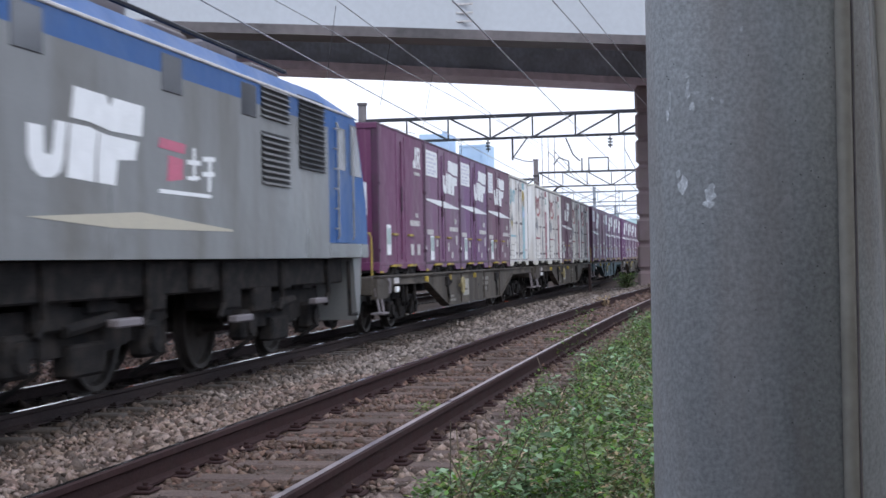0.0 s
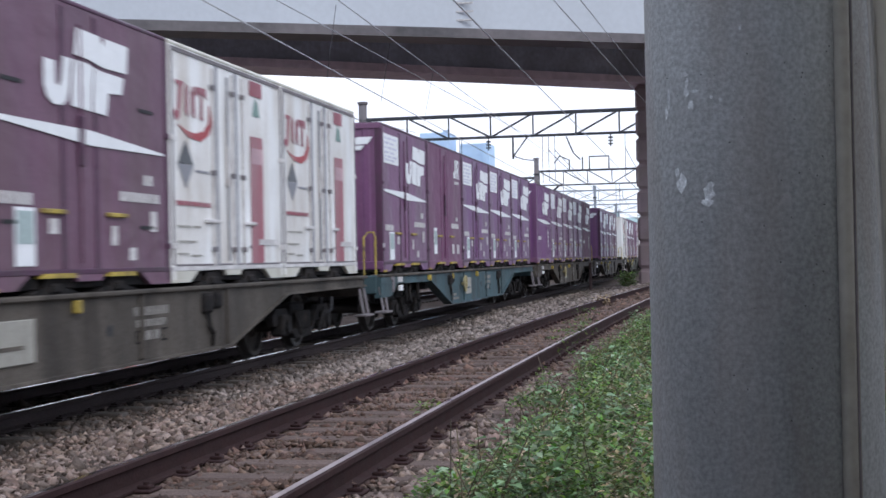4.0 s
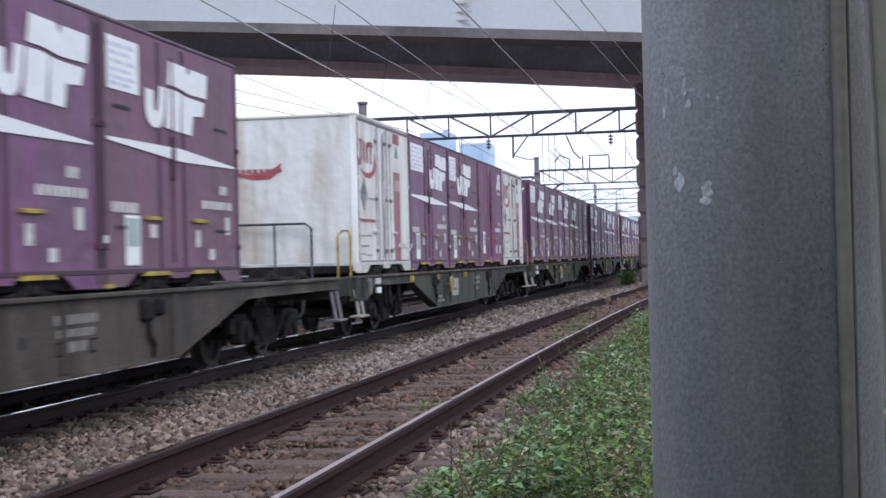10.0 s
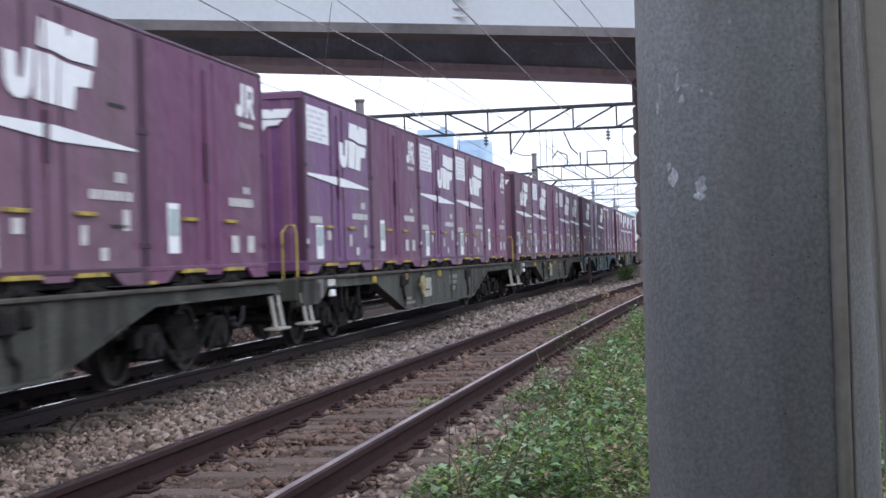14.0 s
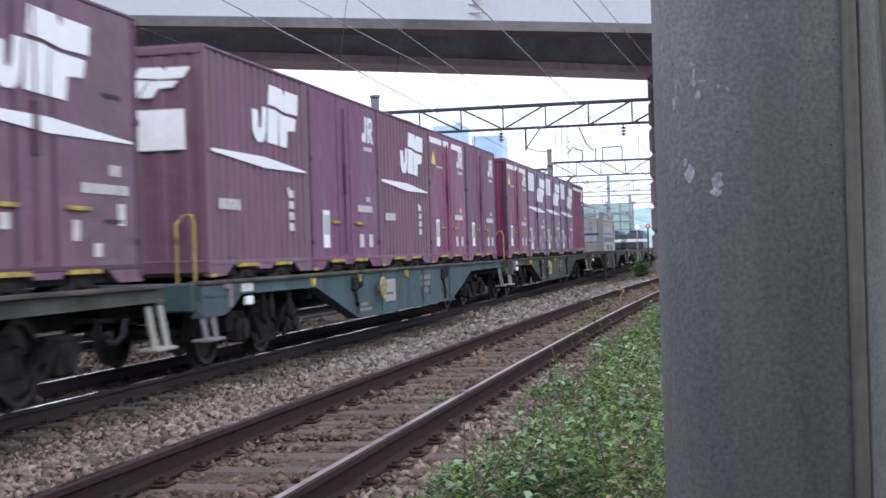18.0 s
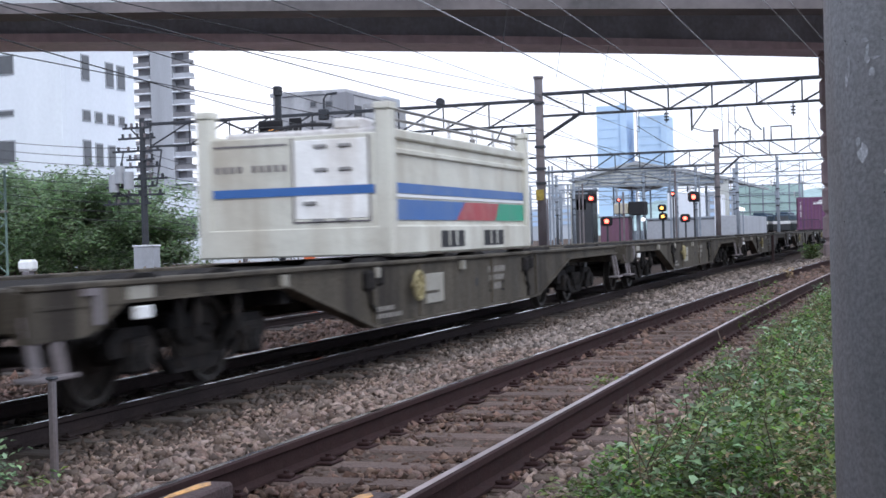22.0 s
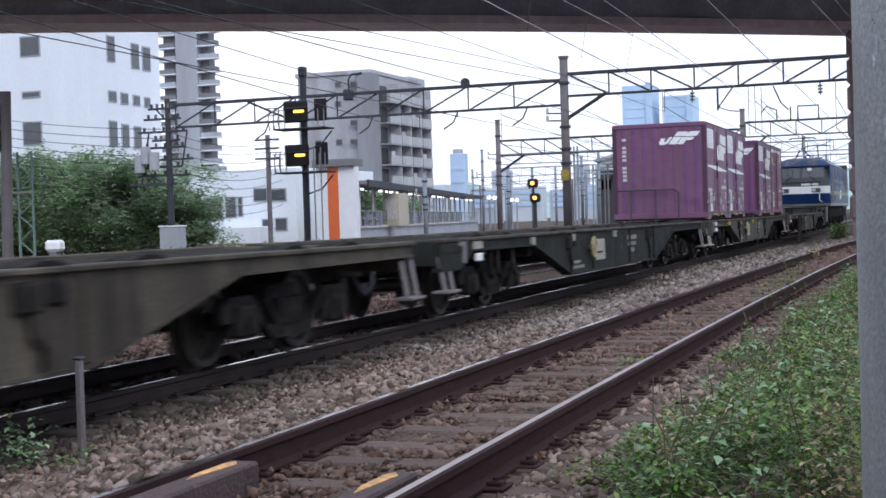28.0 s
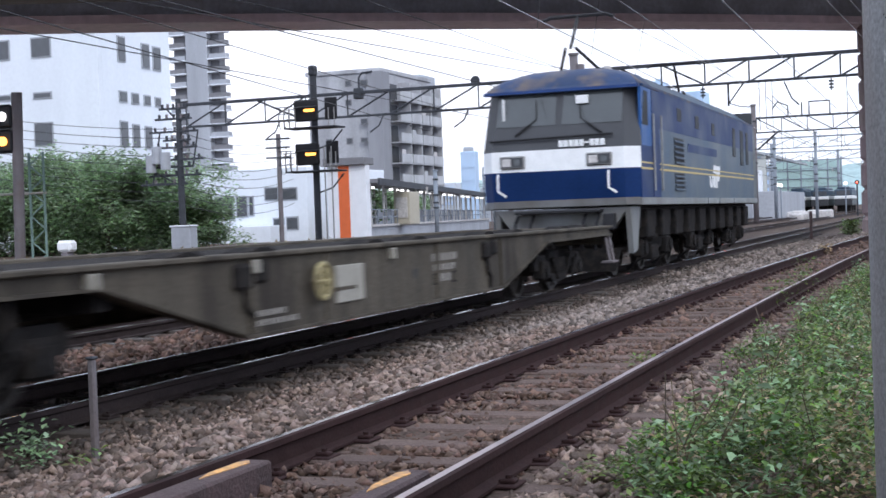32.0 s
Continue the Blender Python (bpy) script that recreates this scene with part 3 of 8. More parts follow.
def logo_end(parent, yc, z, w, h, x):
    """The same emblem, leaning more, on a front end; it runs from the far side to the near side."""
    g = Geo()
    for poly in EMBLEM:
        g.prism([(yc - (p + 0.22 * q - 0.05) * w, z + q * h) for p, q in poly], "x", x - 0.005, x)
    part("end_emblem", g, "white", parent)


def text_bars(parent, x, z, w, h, y, n, material="greywhite", name="text_bar"):
    """Lettering too small to read: a row of short plain bars."""
    g = Geo()
    k = w / n
    for i in range(n):
        g.prism(rect(x + i * k, x + i * k + k * 0.72, z, z + h), "y", y - 0.006, y)
    part(name, g, material, parent)


def box_container(kind):
    """A twelve-foot container, its front end at x = 0 and its floor at the deck's bearing height."""
    spec = {
        "P": ("purple", "purple steel freight container with white emblem and stripe"),
        "B": ("brown_purple", "faded brown-purple freight container with white emblem"),
        "Q": ("brown_purple", "faded purple freight container with notice panel and central emblem"),
        "J": ("burgundy", "plain burgundy freight container with small white emblem"),
        "N": ("magenta", "fresh magenta freight container with white top dashes"),
        "C": ("brown_purple", "ribbed faded purple freight container with white stripe"),
        "D": ("purple", "ribbed purple freight container with white stripe"),
        "E": ("magenta", "ribbed magenta freight container with small emblem"),
        "W": ("white_box", "white refrigerated container with red crescent mark and band"),
        "V": ("white_box", "white refrigerated container with teal and yellow marks"),
    }[kind]
    body, label = spec
    z0 = 1.107
    t = thing("container", label, "freight container", "containers on the train")
    trim = {"P": "dark_purple", "B": "dark_purple", "Q": "dark_purple", "C": "brown_purple", "D": "purple", "J": "burgundy", "N": "magenta", "E": "magenta"}.get(kind, "white_box")
    ribbed = kind in "CDE"
    g = Geo()
    if ribbed:
        prof, n = [], 15
        for i in range(n):
            a = 0.1 + i * (CL - 0.2) / n
            k = (CL - 0.2) / n
            prof += [(a, -CW + 0.03), (a + 0.35 * k, -CW + 0.03), (a + 0.5 * k, -CW), (a + 0.85 * k, -CW)]
        prof += [(CL - 0.1, -CW + 0.03), (CL - 0.06, -CW + 0.03), (CL - 0.06, CW - 0.02), (0.02, CW - 0.02), (0.02, -CW + 0.03)]
        g.prism(prof, "z", z0 + 0.12, z0 + CH - 0.05)
    else:
        g.bev(0.02, CL - 0.02, -CW + 0.004, CW - 0.02, z0 + 0.1, z0 + CH - 0.03, 0.01)
    part("body", g, body, t)
    roof = Geo().bev(-0.005, CL + 0.005, -CW - 0.004, CW + 0.004, z0 + CH - 0.06, z0 + CH, 0.02)
    part("roof", roof, "dark_purple" if kind not in "WV" else "cream_box", t)
    rail = trim if kind not in "WV" else "greywhite"
    part("bottom_rail", Geo().bev(0.0, CL, -CW - 0.008, CW, z0 + 0.1, z0 + 0.15, 0.006), rail, t)
    for end in ([(0.0, z0 - 0.02), (0.5, z0 - 0.02), (0.74, z0 + 0.1), (0.0, z0 + 0.1)], [(CL, z0 - 0.02), (CL - 0.5, z0 - 0.02), (CL - 0.74, z0 + 0.1), (CL, z0 + 0.1)], [(1.62, z0 + 0.04), (2.08, z0 + 0.04), (2.14, z0 + 0.1), (1.56, z0 + 0.1)]):
        part("lower_skirt", Geo().prism(end, "y", -CW - 0.003, -CW + 0.05), body if kind not in "WV" else "cream_box", t)
    # recessed rail coloured black to stand for the shadow gap above the deck
    part("floor_rail", Geo().bev(0, CL, -CW + 0.06, CW - 0.01, z0 - 0.02, z0 + 0.1, 0.01), "underframe", t)
    post = Geo().bev(0, 0.11, -CW - 0.004, -CW + 0.11, z0, z0 + CH - 0.04, 0.015).mesh("corner_post")
    # dark post paint, also standing for the shaded gaps between containers
    post.materials.append(M["dark_purple" if kind in "PBQJN" else trim])
    for x in (0, CL - 0.11):
        for y in (0, 2 * CW - 0.1):
            part("corner_post", post, None, t).location = (x, y, 0)
    y = -CW - 0.002
    if kind in "PBQJNVW":
        for x in (1.33, 1.98):
            part("door_post", Geo().bev(x, x + 0.075, -CW - 0.006, -CW + 0.02, z0 + 0.12, z0 + CH - 0.08, 0.006), trim if kind not in "WV" else "mast_grey", t)
        rod = Geo().cyl((1.69, y - 0.012, z0 + 0.2), (1.69, y - 0.012, z0 + 2.3), 0.013, 6)
        part("lock_rod", rod, body if kind not in "WV" else "mast_grey", t)
        part("lock_keeper", Geo().bev(1.65, 1.73, y - 0.03, y, z0 + 1.05, z0 + 1.5, 0.008), "dark_purple" if kind not in "WV" else "greywhite", t)
        for x in (0.95, 2.2):
            part("door_handle", Geo().bev(x, x + 0.42, y - 0.03, y + 0.01, z0 + 0.62, z0 + 0.66, 0.006), "yellow" if kind in "PBQJN" else "greywhite", t)
        for z in (0.33, 1.45):
            for x in (-0.01, CL - 0.12):
                part("hinge", Geo().bev(x + 0.02, x + 0.11, y - 0.02, y + 0.006, z0 + z, z0 + z + 0.06, 0.006), "dark_purple" if kind in "PBQJN" else "greywhite", t)
    if kind in "PBQCD":
        part("stripe", sheet([(0.13, z0 + 1.38), (1.9, z0 + 1.385), (3.55, z0 + 1.29), (3.55, z0 + 1.27), (1.9, z0 + 1.25), (0.13, z0 + 1.345)], y - 0.006), "white", t)
    if kind in "PBQ":
        wide = {"P": 1.1, "Q": 0.72, "B": 0.0}[kind]
        if wide:
            part("notice_panel", sheet(rect(0.16, 0.16 + wide, z0 + 1.83, z0 + 2.33), y), "white", t)
            g = Geo()
            for k, z in enumerate((2.24, 2.16, 2.08, 2.0, 1.93, 1.87)):
                for i in range(5 - k % 2):
                    x = 0.16 + wide * (0.07 + 0.175 * i)
                    g.prism(rect(x, x + wide * (0.09 + 0.055 * ((i + k) % 2)), z0 + z, z0 + z + 0.035), "y", y - 0.007, y - 0.004)
            part("notice_text", g, "palegrey_text", t, kind="stuff")
        logo_side(t, 1.82 if kind == "P" else 1.02, z0 + 1.55, 1.66, 0.72, y - 0.006)
        text_bars(t, 0.2, z0 + 0.68, 0.62, 0.1, y, 5)
        text_bars(t, 2.5, z0 + 0.78, 0.95, 0.09, y, 8)
        text_bars(t, 3.05, z0 + 0.95, 0.25, 0.1, y, 2)
        part("data_plate", sheet(rect(0.5, 0.84, z0 + 0.18, z0 + 0.66), y), "white", t)
        part("data_plate_field", sheet(rect(0.53, 0.81, z0 + 0.36, z0 + 0.63), y - 0.004), "green_plate", t)
        for x, z, w, h in ((1.08, 0.45, 0.17, 0.13), (3.2, 0.5, 0.16, 0.2), (2.3, 0.36, 0.14, 0.18), (2.7, 0.22, 0.16, 0.12), (0.02, 0.36, 0.1, 0.1)):
            part("label", sheet(rect(x, x + w, z0 + z, z0 + z + h), y), "greywhite", t)
    if kind in "BQ":
        for x, z in ((0.3, 1.66), (2.95, 1.66), (0.3, 0.52), (2.95, 0.52)):
            part("vent_slot", sheet(rect(x, x + 0.36, z0 + z, z0 + z + 0.035), y), "black", t)
    if kind in "CD":
        logo_side(t, 1.5, z0 + 1.55, 1.75, 0.74, y)
        text_bars(t, 0.35, z0 + 0.72, 0.7, 0.12, y, 5)
        text_bars(t, 2.75, z0 + 0.95, 0.13, 0.1, y, 1)
        for k in range(4):
            part("label", sheet(rect(2.8, 3.0, z0 + 0.5 + 0.14 * k, z0 + 0.6 + 0.14 * k), y), "greywhite", t)
    if kind in "JNE":
        x = 2.78 if kind != "E" else 2.7
        part("emblem_piece", sheet([(x - 0.05, z0 + 1.98), (x - 0.02, z0 + 1.9), (x + 0.15, z0 + 1.9), (x + 0.21, z0 + 1.97), (x + 0.24, z0 + 2.3), (x + 0.14, z0 + 2.3), (x + 0.115, z0 + 2.01), (x + 0.02, z0 + 2.05)], y), "white", t)
        part("emblem_piece", sheet([(x + 0.28, z0 + 1.9), (x + 0.37, z0 + 1.9), (x + 0.4, z0 + 2.23), (x + 0.52, z0 + 2.23), (x + 0.53, z0 + 2.3), (x + 0.31, z0 + 2.3)], y), "white", t)
        part("emblem_piece", sheet([(x + 0.395, z0 + 2.08), (x + 0.5, z0 + 1.9), (x + 0.61, z0 + 1.9), (x + 0.51, z0 + 2.07), (x + 0.57, z0 + 2.12), (x + 0.575, z0 + 2.27), (x + 0.53, z0 + 2.3), (x + 0.5, z0 + 2.14), (x + 0.4, z0 + 2.13)], y), "white", t)
        text_bars(t, x + 0.05, z0 + 1.77, 0.5, 0.06, y, 6)
    if kind in "JN":
        part("data_plate", sheet(rect(0.55, 0.86, z0 + 0.28, z0 + 0.8), y), "white", t)
        part("data_plate_field", sheet(rect(0.58, 0.83, z0 + 0.46, z0 + 0.74), y - 0.004), "green_plate", t)
        text_bars(t, 2.4, z0 + 0.82, 0.85, 0.1, y, 8)
        text_bars(t, 2.9, z0 + 0.98, 0.25, 0.08, y, 2)
        for x, z in ((2.45, 0.28), (3.0, 0.28)):
            part("label", sheet(rect(x, x + 0.24, z0 + z, z0 + z + 0.2), y), "greywhite", t)
    if kind == "E":
        part("top_dash", sheet(rect(0.2, CL - 0.2, z0 + 2.26, z0 + 2.36), y), "white", t)
    if kind == "N":
        for x in (0.15, 1.42, 2.2):
            part("top_dash", sheet(rect(x, x + (1.1 if x != 1.42 else 0.5), z0 + 2.25, z0 + 2.36), y), "white", t)
        part("warning_triangle", sheet([(0.26, z0 + 1.86), (0.66, z0 + 1.84), (0.46, z0 + 2.12)], y), "bright_yellow", t)
        part("warning_triangle", sheet([(0.26, z0 + 1.855), (0.46, z0 + 1.58), (0.66, z0 + 1.835)], y), "loco_dark", t)
        part("top_line", sheet(rect(0.7, 1.3, z0 + 1.8, z0 + 1.83), y), "greywhite", t)
        logo_end(t, 0.35, z0 + 1.85, 0.8, 0.2, -0.013)
    if kind in "WV":
        hue = "dull_red" if kind == "W" else "teal"
        dz = z0 + 1.74
        part("emblem_piece", sheet([(0.1, dz + 0.0), (0.17, dz - 0.07), (0.27, dz - 0.03), (0.34, dz + 0.3), (0.4, dz + 0.33), (0.4, dz + 0.36), (0.17, dz + 0.36), (0.17, dz + 0.33), (0.25, dz + 0.3), (0.2, dz + 0.03), (0.14, dz + 0.05)], y), hue, t)
        for a in (0.42, 0.61):
            part("emblem_piece", sheet([(a, dz + 0.05), (a + 0.06, dz), (a + 0.1, dz), (a + 0.1, dz + 0.34), (a + 0.06, dz + 0.34), (a, dz + 0.28)], y), hue, t)
        part("emblem_piece", sheet([(0.84, dz), (0.96, dz), (0.93, dz + 0.04), (0.93, dz + 0.29), (1.06, dz + 0.24), (1.04, dz + 0.35), (0.75, dz + 0.35), (0.74, dz + 0.24), (0.86, dz + 0.29), (0.86, dz + 0.04)], y), hue, t)
        if kind == "W":
            part("emblem_swoosh", sheet([(0.2, z0 + 1.64), (0.5, z0 + 1.52), (0.85, z0 + 1.5), (1.1, z0 + 1.58), (1.22, z0 + 1.72), (1.14, z0 + 1.92), (1.1, z0 + 1.72), (0.95, z0 + 1.62), (0.7, z0 + 1.575), (0.45, z0 + 1.59)], y), "red", t)
        # diamond plate in a holder, with a thin line beside it
        part("hazard_diamond", sheet([(0.2, z0 + 1.23), (0.64, z0 + 1.23), (0.42, z0 + 1.48)], y), "loco_dark", t)
        part("hazard_diamond", sheet([(0.2, z0 + 1.226), (0.42, z0 + 0.98), (0.64, z0 + 1.226)], y), "mast_grey" if kind == "W" else "faded_yellow", t)
        part("small_print", sheet(rect(0.7, 1.1, z0 + 1.16, z0 + 1.185), y), "mast_grey", t)
        # picture band: cap, picture field, lower band with a paler name field
        part("band", sheet(rect(2.5, 2.95, z0 + 2.19, z0 + 2.37), y), hue, t)
        if kind == "W":
            part("band_picture", sheet([(2.6, z0 + 1.95), (2.86, z0 + 1.95), (2.8, z0 + 2.1), (2.73, z0 + 2.17), (2.66, z0 + 2.1)], y), "steel_green", t)
        else:
            part("band_picture", sheet([(2.5, z0 + 1.82), (2.95, z0 + 1.74), (2.98, z0 + 2.0), (2.85, z0 + 2.12), (2.52, z0 + 2.15)], y), "yellow", t)
            part("band_picture", sheet([(2.56, z0 + 1.7), (2.9, z0 + 1.68), (2.86, z0 + 1.88), (2.66, z0 + 1.92)], y - 0.004), "conduit", t)
        part("band", sheet(rect(2.5, 2.95, z0 + 0.17, z0 + 1.7), y), hue, t)
        part("band_name_field", sheet(rect(2.5, 2.95, z0 + 1.37, z0 + 1.56), y - 0.004), "dull_pink" if kind == "W" else "far_blue", t)
        part("small_print", sheet(rect(2.4, 2.48, z0 + 0.35, z0 + 0.38), y), "mast_grey", t)
        part("label", sheet(rect(2.75, 3.5, z0 + 0.39, z0 + 0.46), y - 0.007), "greywhite", t)
        text_bars(t, 0.15, z0 + 0.79, 1.0, 0.05, y, 9, hue)
        for x, z, w in ((0.18, 0.56, 0.35), (0.6, 0.56, 0.22), (0.18, 0.4, 0.5), (0.18, 0.27, 0.28), (0.55, 0.25, 0.3)):
            part("small_print", sheet(rect(x, x + w, z0 + z, z0 + z + 0.022), y), "conduit", t)
        part("door_seam", Geo().box(0.12, CL - 0.12, y - 0.003, y + 0.02, z0 + 0.15, z0 + 0.172), "mast", t)
        # dark strip drawn for the shade under the roof edge
        part("roof_seam", Geo().box(0.02, CL - 0.02, y - 0.006, y + 0.02, z0 + CH - 0.105, z0 + CH - 0.064), "mast", t)
        for x in (1.22, 1.86, 2.2):
            r = part("lock_rod", Geo().cyl((x, y - 0.012, z0 + 0.15), (x, y - 0.012, z0 + 2.35), 0.016, 6), "greywhite", t)
            part("rod_clamp", Geo().bev(x - 0.05, x + 0.05, y - 0.03, y + 0.01, z0 + 0.3, z0 + 0.36, 0.006).bev(x - 0.05, x + 0.05, y - 0.03, y + 0.01, z0 + 1.15, z0 + 1.21, 0.006).bev(x - 0.05, x + 0.05, y - 0.03, y + 0.01, z0 + 2.1, z0 + 2.16, 0.006), "mast", r)
        for x in (0.015, CL - 0.065):
            part("edge_seal", Geo().bev(x, x + 0.05, y - 0.012, y + 0.02, z0 + 0.16, z0 + 2.4, 0.006), "mast", t)
    if kind in "PBQCDJNE":
        for x in (1.22, 2.48):
            part("lock_pad", Geo().prism([(x - 0.3, z0 + 0.075), (x + 0.3, z0 + 0.075), (x + 0.26, z0 + 0.115), (x - 0.26, z0 + 0.115)], "y", -CW - 0.04, -CW + 0.05), "yellow", t)
        part("base_mark", Geo().prism([(0.02, z0 - 0.024), (0.2, z0 - 0.024), (0.2, z0 + 0.01), (0.02, z0 + 0.01)], "y", -CW - 0.02, -CW + 0.02), "yellow", t)
    # front end: shallow ribs, a top rail with small blocks, number and emblem
    if kind not in "WV":
        for k in range(8):
            yy = -1.0 + 0.27 * k
            part("end_rib", Geo().prism([(0.004, yy), (0.03, yy - 0.05), (0.03, yy + 0.13), (0.004, yy + 0.08)], "z", z0 + 0.16, z0 + CH - 0.1), body, t)
        for za, zb in ((0.02, 0.16), (CH - 0.11, CH - 0.015)):
            part("end_rail", Geo().bev(-0.012, 0.05, -CW, CW, z0 + za, z0 + zb, 0.01), trim if trim != "dark_purple" else body, t)
    if kind in "PBQCD":
        logo_end(t, -0.02, z0 + 1.93, 0.9, 0.33, -0.013)
        g = Geo()
        for k in range(11):
            if k not in (4, 9):
                g.box(-0.018, -0.013, 0.86, 0.97, z0 + 1.02 + 0.105 * k, z0 + 1.09 + 0.105 * k)
        part("number_text", g, "greywhite", t, kind="stuff")
    if kind in "CD":
        part("notice_panel", Geo().box(-0.018, -0.013, -1.0, -0.2, z0 + 1.36, z0 + 1.8), "white", t)
    g = Geo()
    if kind == "J":
        for k in range(6):
            g.box(-0.018, -0.013, 0.9 - 0.11 * k, 0.98 - 0.11 * k, z0 + 1.9, z0 + 1.98)
        part("number_text", g, "greywhite", t, kind="stuff")
    if kind == "W":
        for k in range(10):
            g.box(0.002, 0.014, 0.9 - 0.1 * k, 0.97 - 0.1 * k, z0 + 1.6, z0 + 1.66)
        part("number_text", g, "dull_red", t, kind="stuff")
        part("end_swoosh", Geo().prism([(0.95, z0 + 1.62), (0.5, z0 + 1.5), (0.2, z0 + 1.5), (0.05, z0 + 1.6), (0.0, z0 + 1.75), (0.1, z0 + 1.68), (0.3, z0 + 1.6), (0.55, z0 + 1.58)], "x", 0.004, 0.024), "red", t, "red crescent mark")
    return t


def bulk_container():
    """A white twenty-foot open-top hopper container with tall corner posts and colour bands."""
    t = thing("bulk_container", "white twenty-foot bulk container with blue stripe and coloured bands", "freight container", "containers on the train")
    z0, L, h = 1.107, 6.06, 1.45
    part("body", Geo().bev(0.06, L - 0.06, -1.16, 1.16, z0 + 0.28, z0 + h - 0.1, 0.03), "cream_box", t)
    part("base_frame", Geo().bev(0, L, -1.215, 1.215, z0, z0 + 0.34, 0.02), "cream_box", t)
    post = Geo().bev(0, 0.2, -1.225, -1.04, z0, z0 + 1.66, 0.02).bev(-0.02, 0.22, -1.235, -1.03, z0 + 1.66, z0 + 1.74, 0.01).mesh("corner_post")
    post.materials.append(M["cream_box"])
    for x in (0, L - 0.2):
        for y in (0, 2.265):
            part("corner_post", post, None, t).location = (x, y, 0)
    y = -1.172
    part("top_rail", Geo().bev(0.2, L - 0.2, -1.21, -1.05, z0 + h - 0.12, z0 + h, 0.02), "cream_box", t)
    part("top_rail", Geo().bev(0.2, L - 0.2, 1.05, 1.21, z0 + h - 0.12, z0 + h, 0.02), "cream_box", t)
    part("side_rail", Geo().bev(0.2, L - 0.2, -1.2, -1.1, z0 + 1.16, z0 + 1.23, 0.015), "cream_box", t)
    for z in (0.12, 0.24):
        part("hand_rail", Geo().tube([(0.25, -1.1, z0 + h + z), (L - 0.25, -1.1, z0 + h + z)], 0.02), "steel", t)
    for x in np.linspace(0.5, L - 0.5, 6):
        part("rail_stay", Geo().cyl((x, -1.1, z0 + h - 0.05), (x, -1.1, z0 + h + 0.24), 0.018), "steel", t)
    part("cover", Geo().tube([(0.5, -0.8 + 0.2 * k, z0 + h + 0.12 * math.sin(k * 0.4)) for k in range(9)], 0.025), "black", t)
    part("cover", Geo().bev(0.3, L - 0.3, -1.0, 1.0, z0 + h - 0.12, z0 + h + 0.04, 0.03), "greywhite", t)
    part("vent", Geo().bev(0.3, 0.75, -0.75, -0.4, z0 + h + 0.02, z0 + h + 0.16, 0.03), "greywhite", t)
    part("blue_stripe", sheet(rect(0.22, L - 0.22, z0 + 0.71, z0 + 0.83), y), "blue", t)
    part("thin_stripe", sheet(rect(0.22, L - 0.22, z0 + 0.665, z0 + 0.7), y), "white", t)
    part("colour_band", sheet([(0.22, z0 + 0.4), (2.5, z0 + 0.4), (2.9, z0 + 0.64), (0.22, z0 + 0.64)], y), "blue", t)
    part("colour_band", sheet([(2.5, z0 + 0.4), (4.3, z0 + 0.4), (4.5, z0 + 0.64), (2.9, z0 + 0.64)], y), "red", t)
    part("colour_band", sheet([(4.3, z0 + 0.4), (L - 0.22, z0 + 0.4), (L - 0.22, z0 + 0.64), (4.5, z0 + 0.64)], y), "green", t)
    for x in (1.75, 3.6):
        part("fork_pocket", Geo().box(x, x + 0.95, -1.219, -1.1, z0 + 0.06, z0 + 0.27), "black", t)
        for k in (0.3, 0.6):
            part("fork_pocket_web", Geo().box(x + k, x + k + 0.05, -1.222, -1.1, z0 + 0.08, z0 + 0.29), "cream_box", t)
    part("end_stripe", Geo().box(-0.002, 0.006, -1.02, 1.02, z0 + 0.71, z0 + 0.81), "blue", t)
    part("end_wall", Geo().bev(0.012, 0.07, -1.04, 1.04, z0 + 0.3, z0 + 1.4, 0.01), "cream_box", t)
    part("end_panel", Geo().bev(0.006, 0.05, -0.95, -0.02, z0 + 0.42, z0 + 1.36, 0.02), "white_box", t)
    for ya, yb, za, zb in ((-0.97, -0.95, 0.4, 1.38), (-0.02, 0.0, 0.4, 1.38), (-0.97, 0.0, 0.39, 0.41), (-1.04, 1.04, 0.26, 0.3), (0.06, 1.0, 1.3, 1.32)):
        part("seam", Geo().box(0.002, 0.016, ya, yb, z0 + za, z0 + zb), "mast", t)
    for k in range(10):
        if k != 4:
            part("number_bar", Geo().box(0.004, 0.012, 0.93 - 0.095 * k, 0.98 - 0.095 * k, z0 + 1.0, z0 + 1.08), "mast", t)
    for a, b in ((-0.75, 1.25), (-0.45, 1.25), (-0.75, 0.98), (-0.45, 0.98), (-0.7, 0.4), (-0.4, 0.4), (-0.3, 0.6)):
        part("latch", Geo().bev(-0.02, 0.03, a, a + 0.16, z0 + b, z0 + b + 0.04, 0.006), "steel", t)
    return t


def wheelset_geo(r):
    """Two dished, flanged wheels on an axle, turned in one piece."""
    half = [(0.9, 0.07), (0.66, 0.085), (0.645, 0.13), (0.6, 0.15), (0.575, r - 0.12), (0.63, r - 0.09), (0.635, r - 0.04), (0.53, r - 0.03), (0.525, r), (0.505, r), (0.5, r - 0.09), (0.545, r - 0.12), (0.55, 0.15), (0.52, 0.13), (0.5, 0.085)]
    g = Geo().lathe([(-y, q) for y, q in half] + half[::-1], 28)
    return g


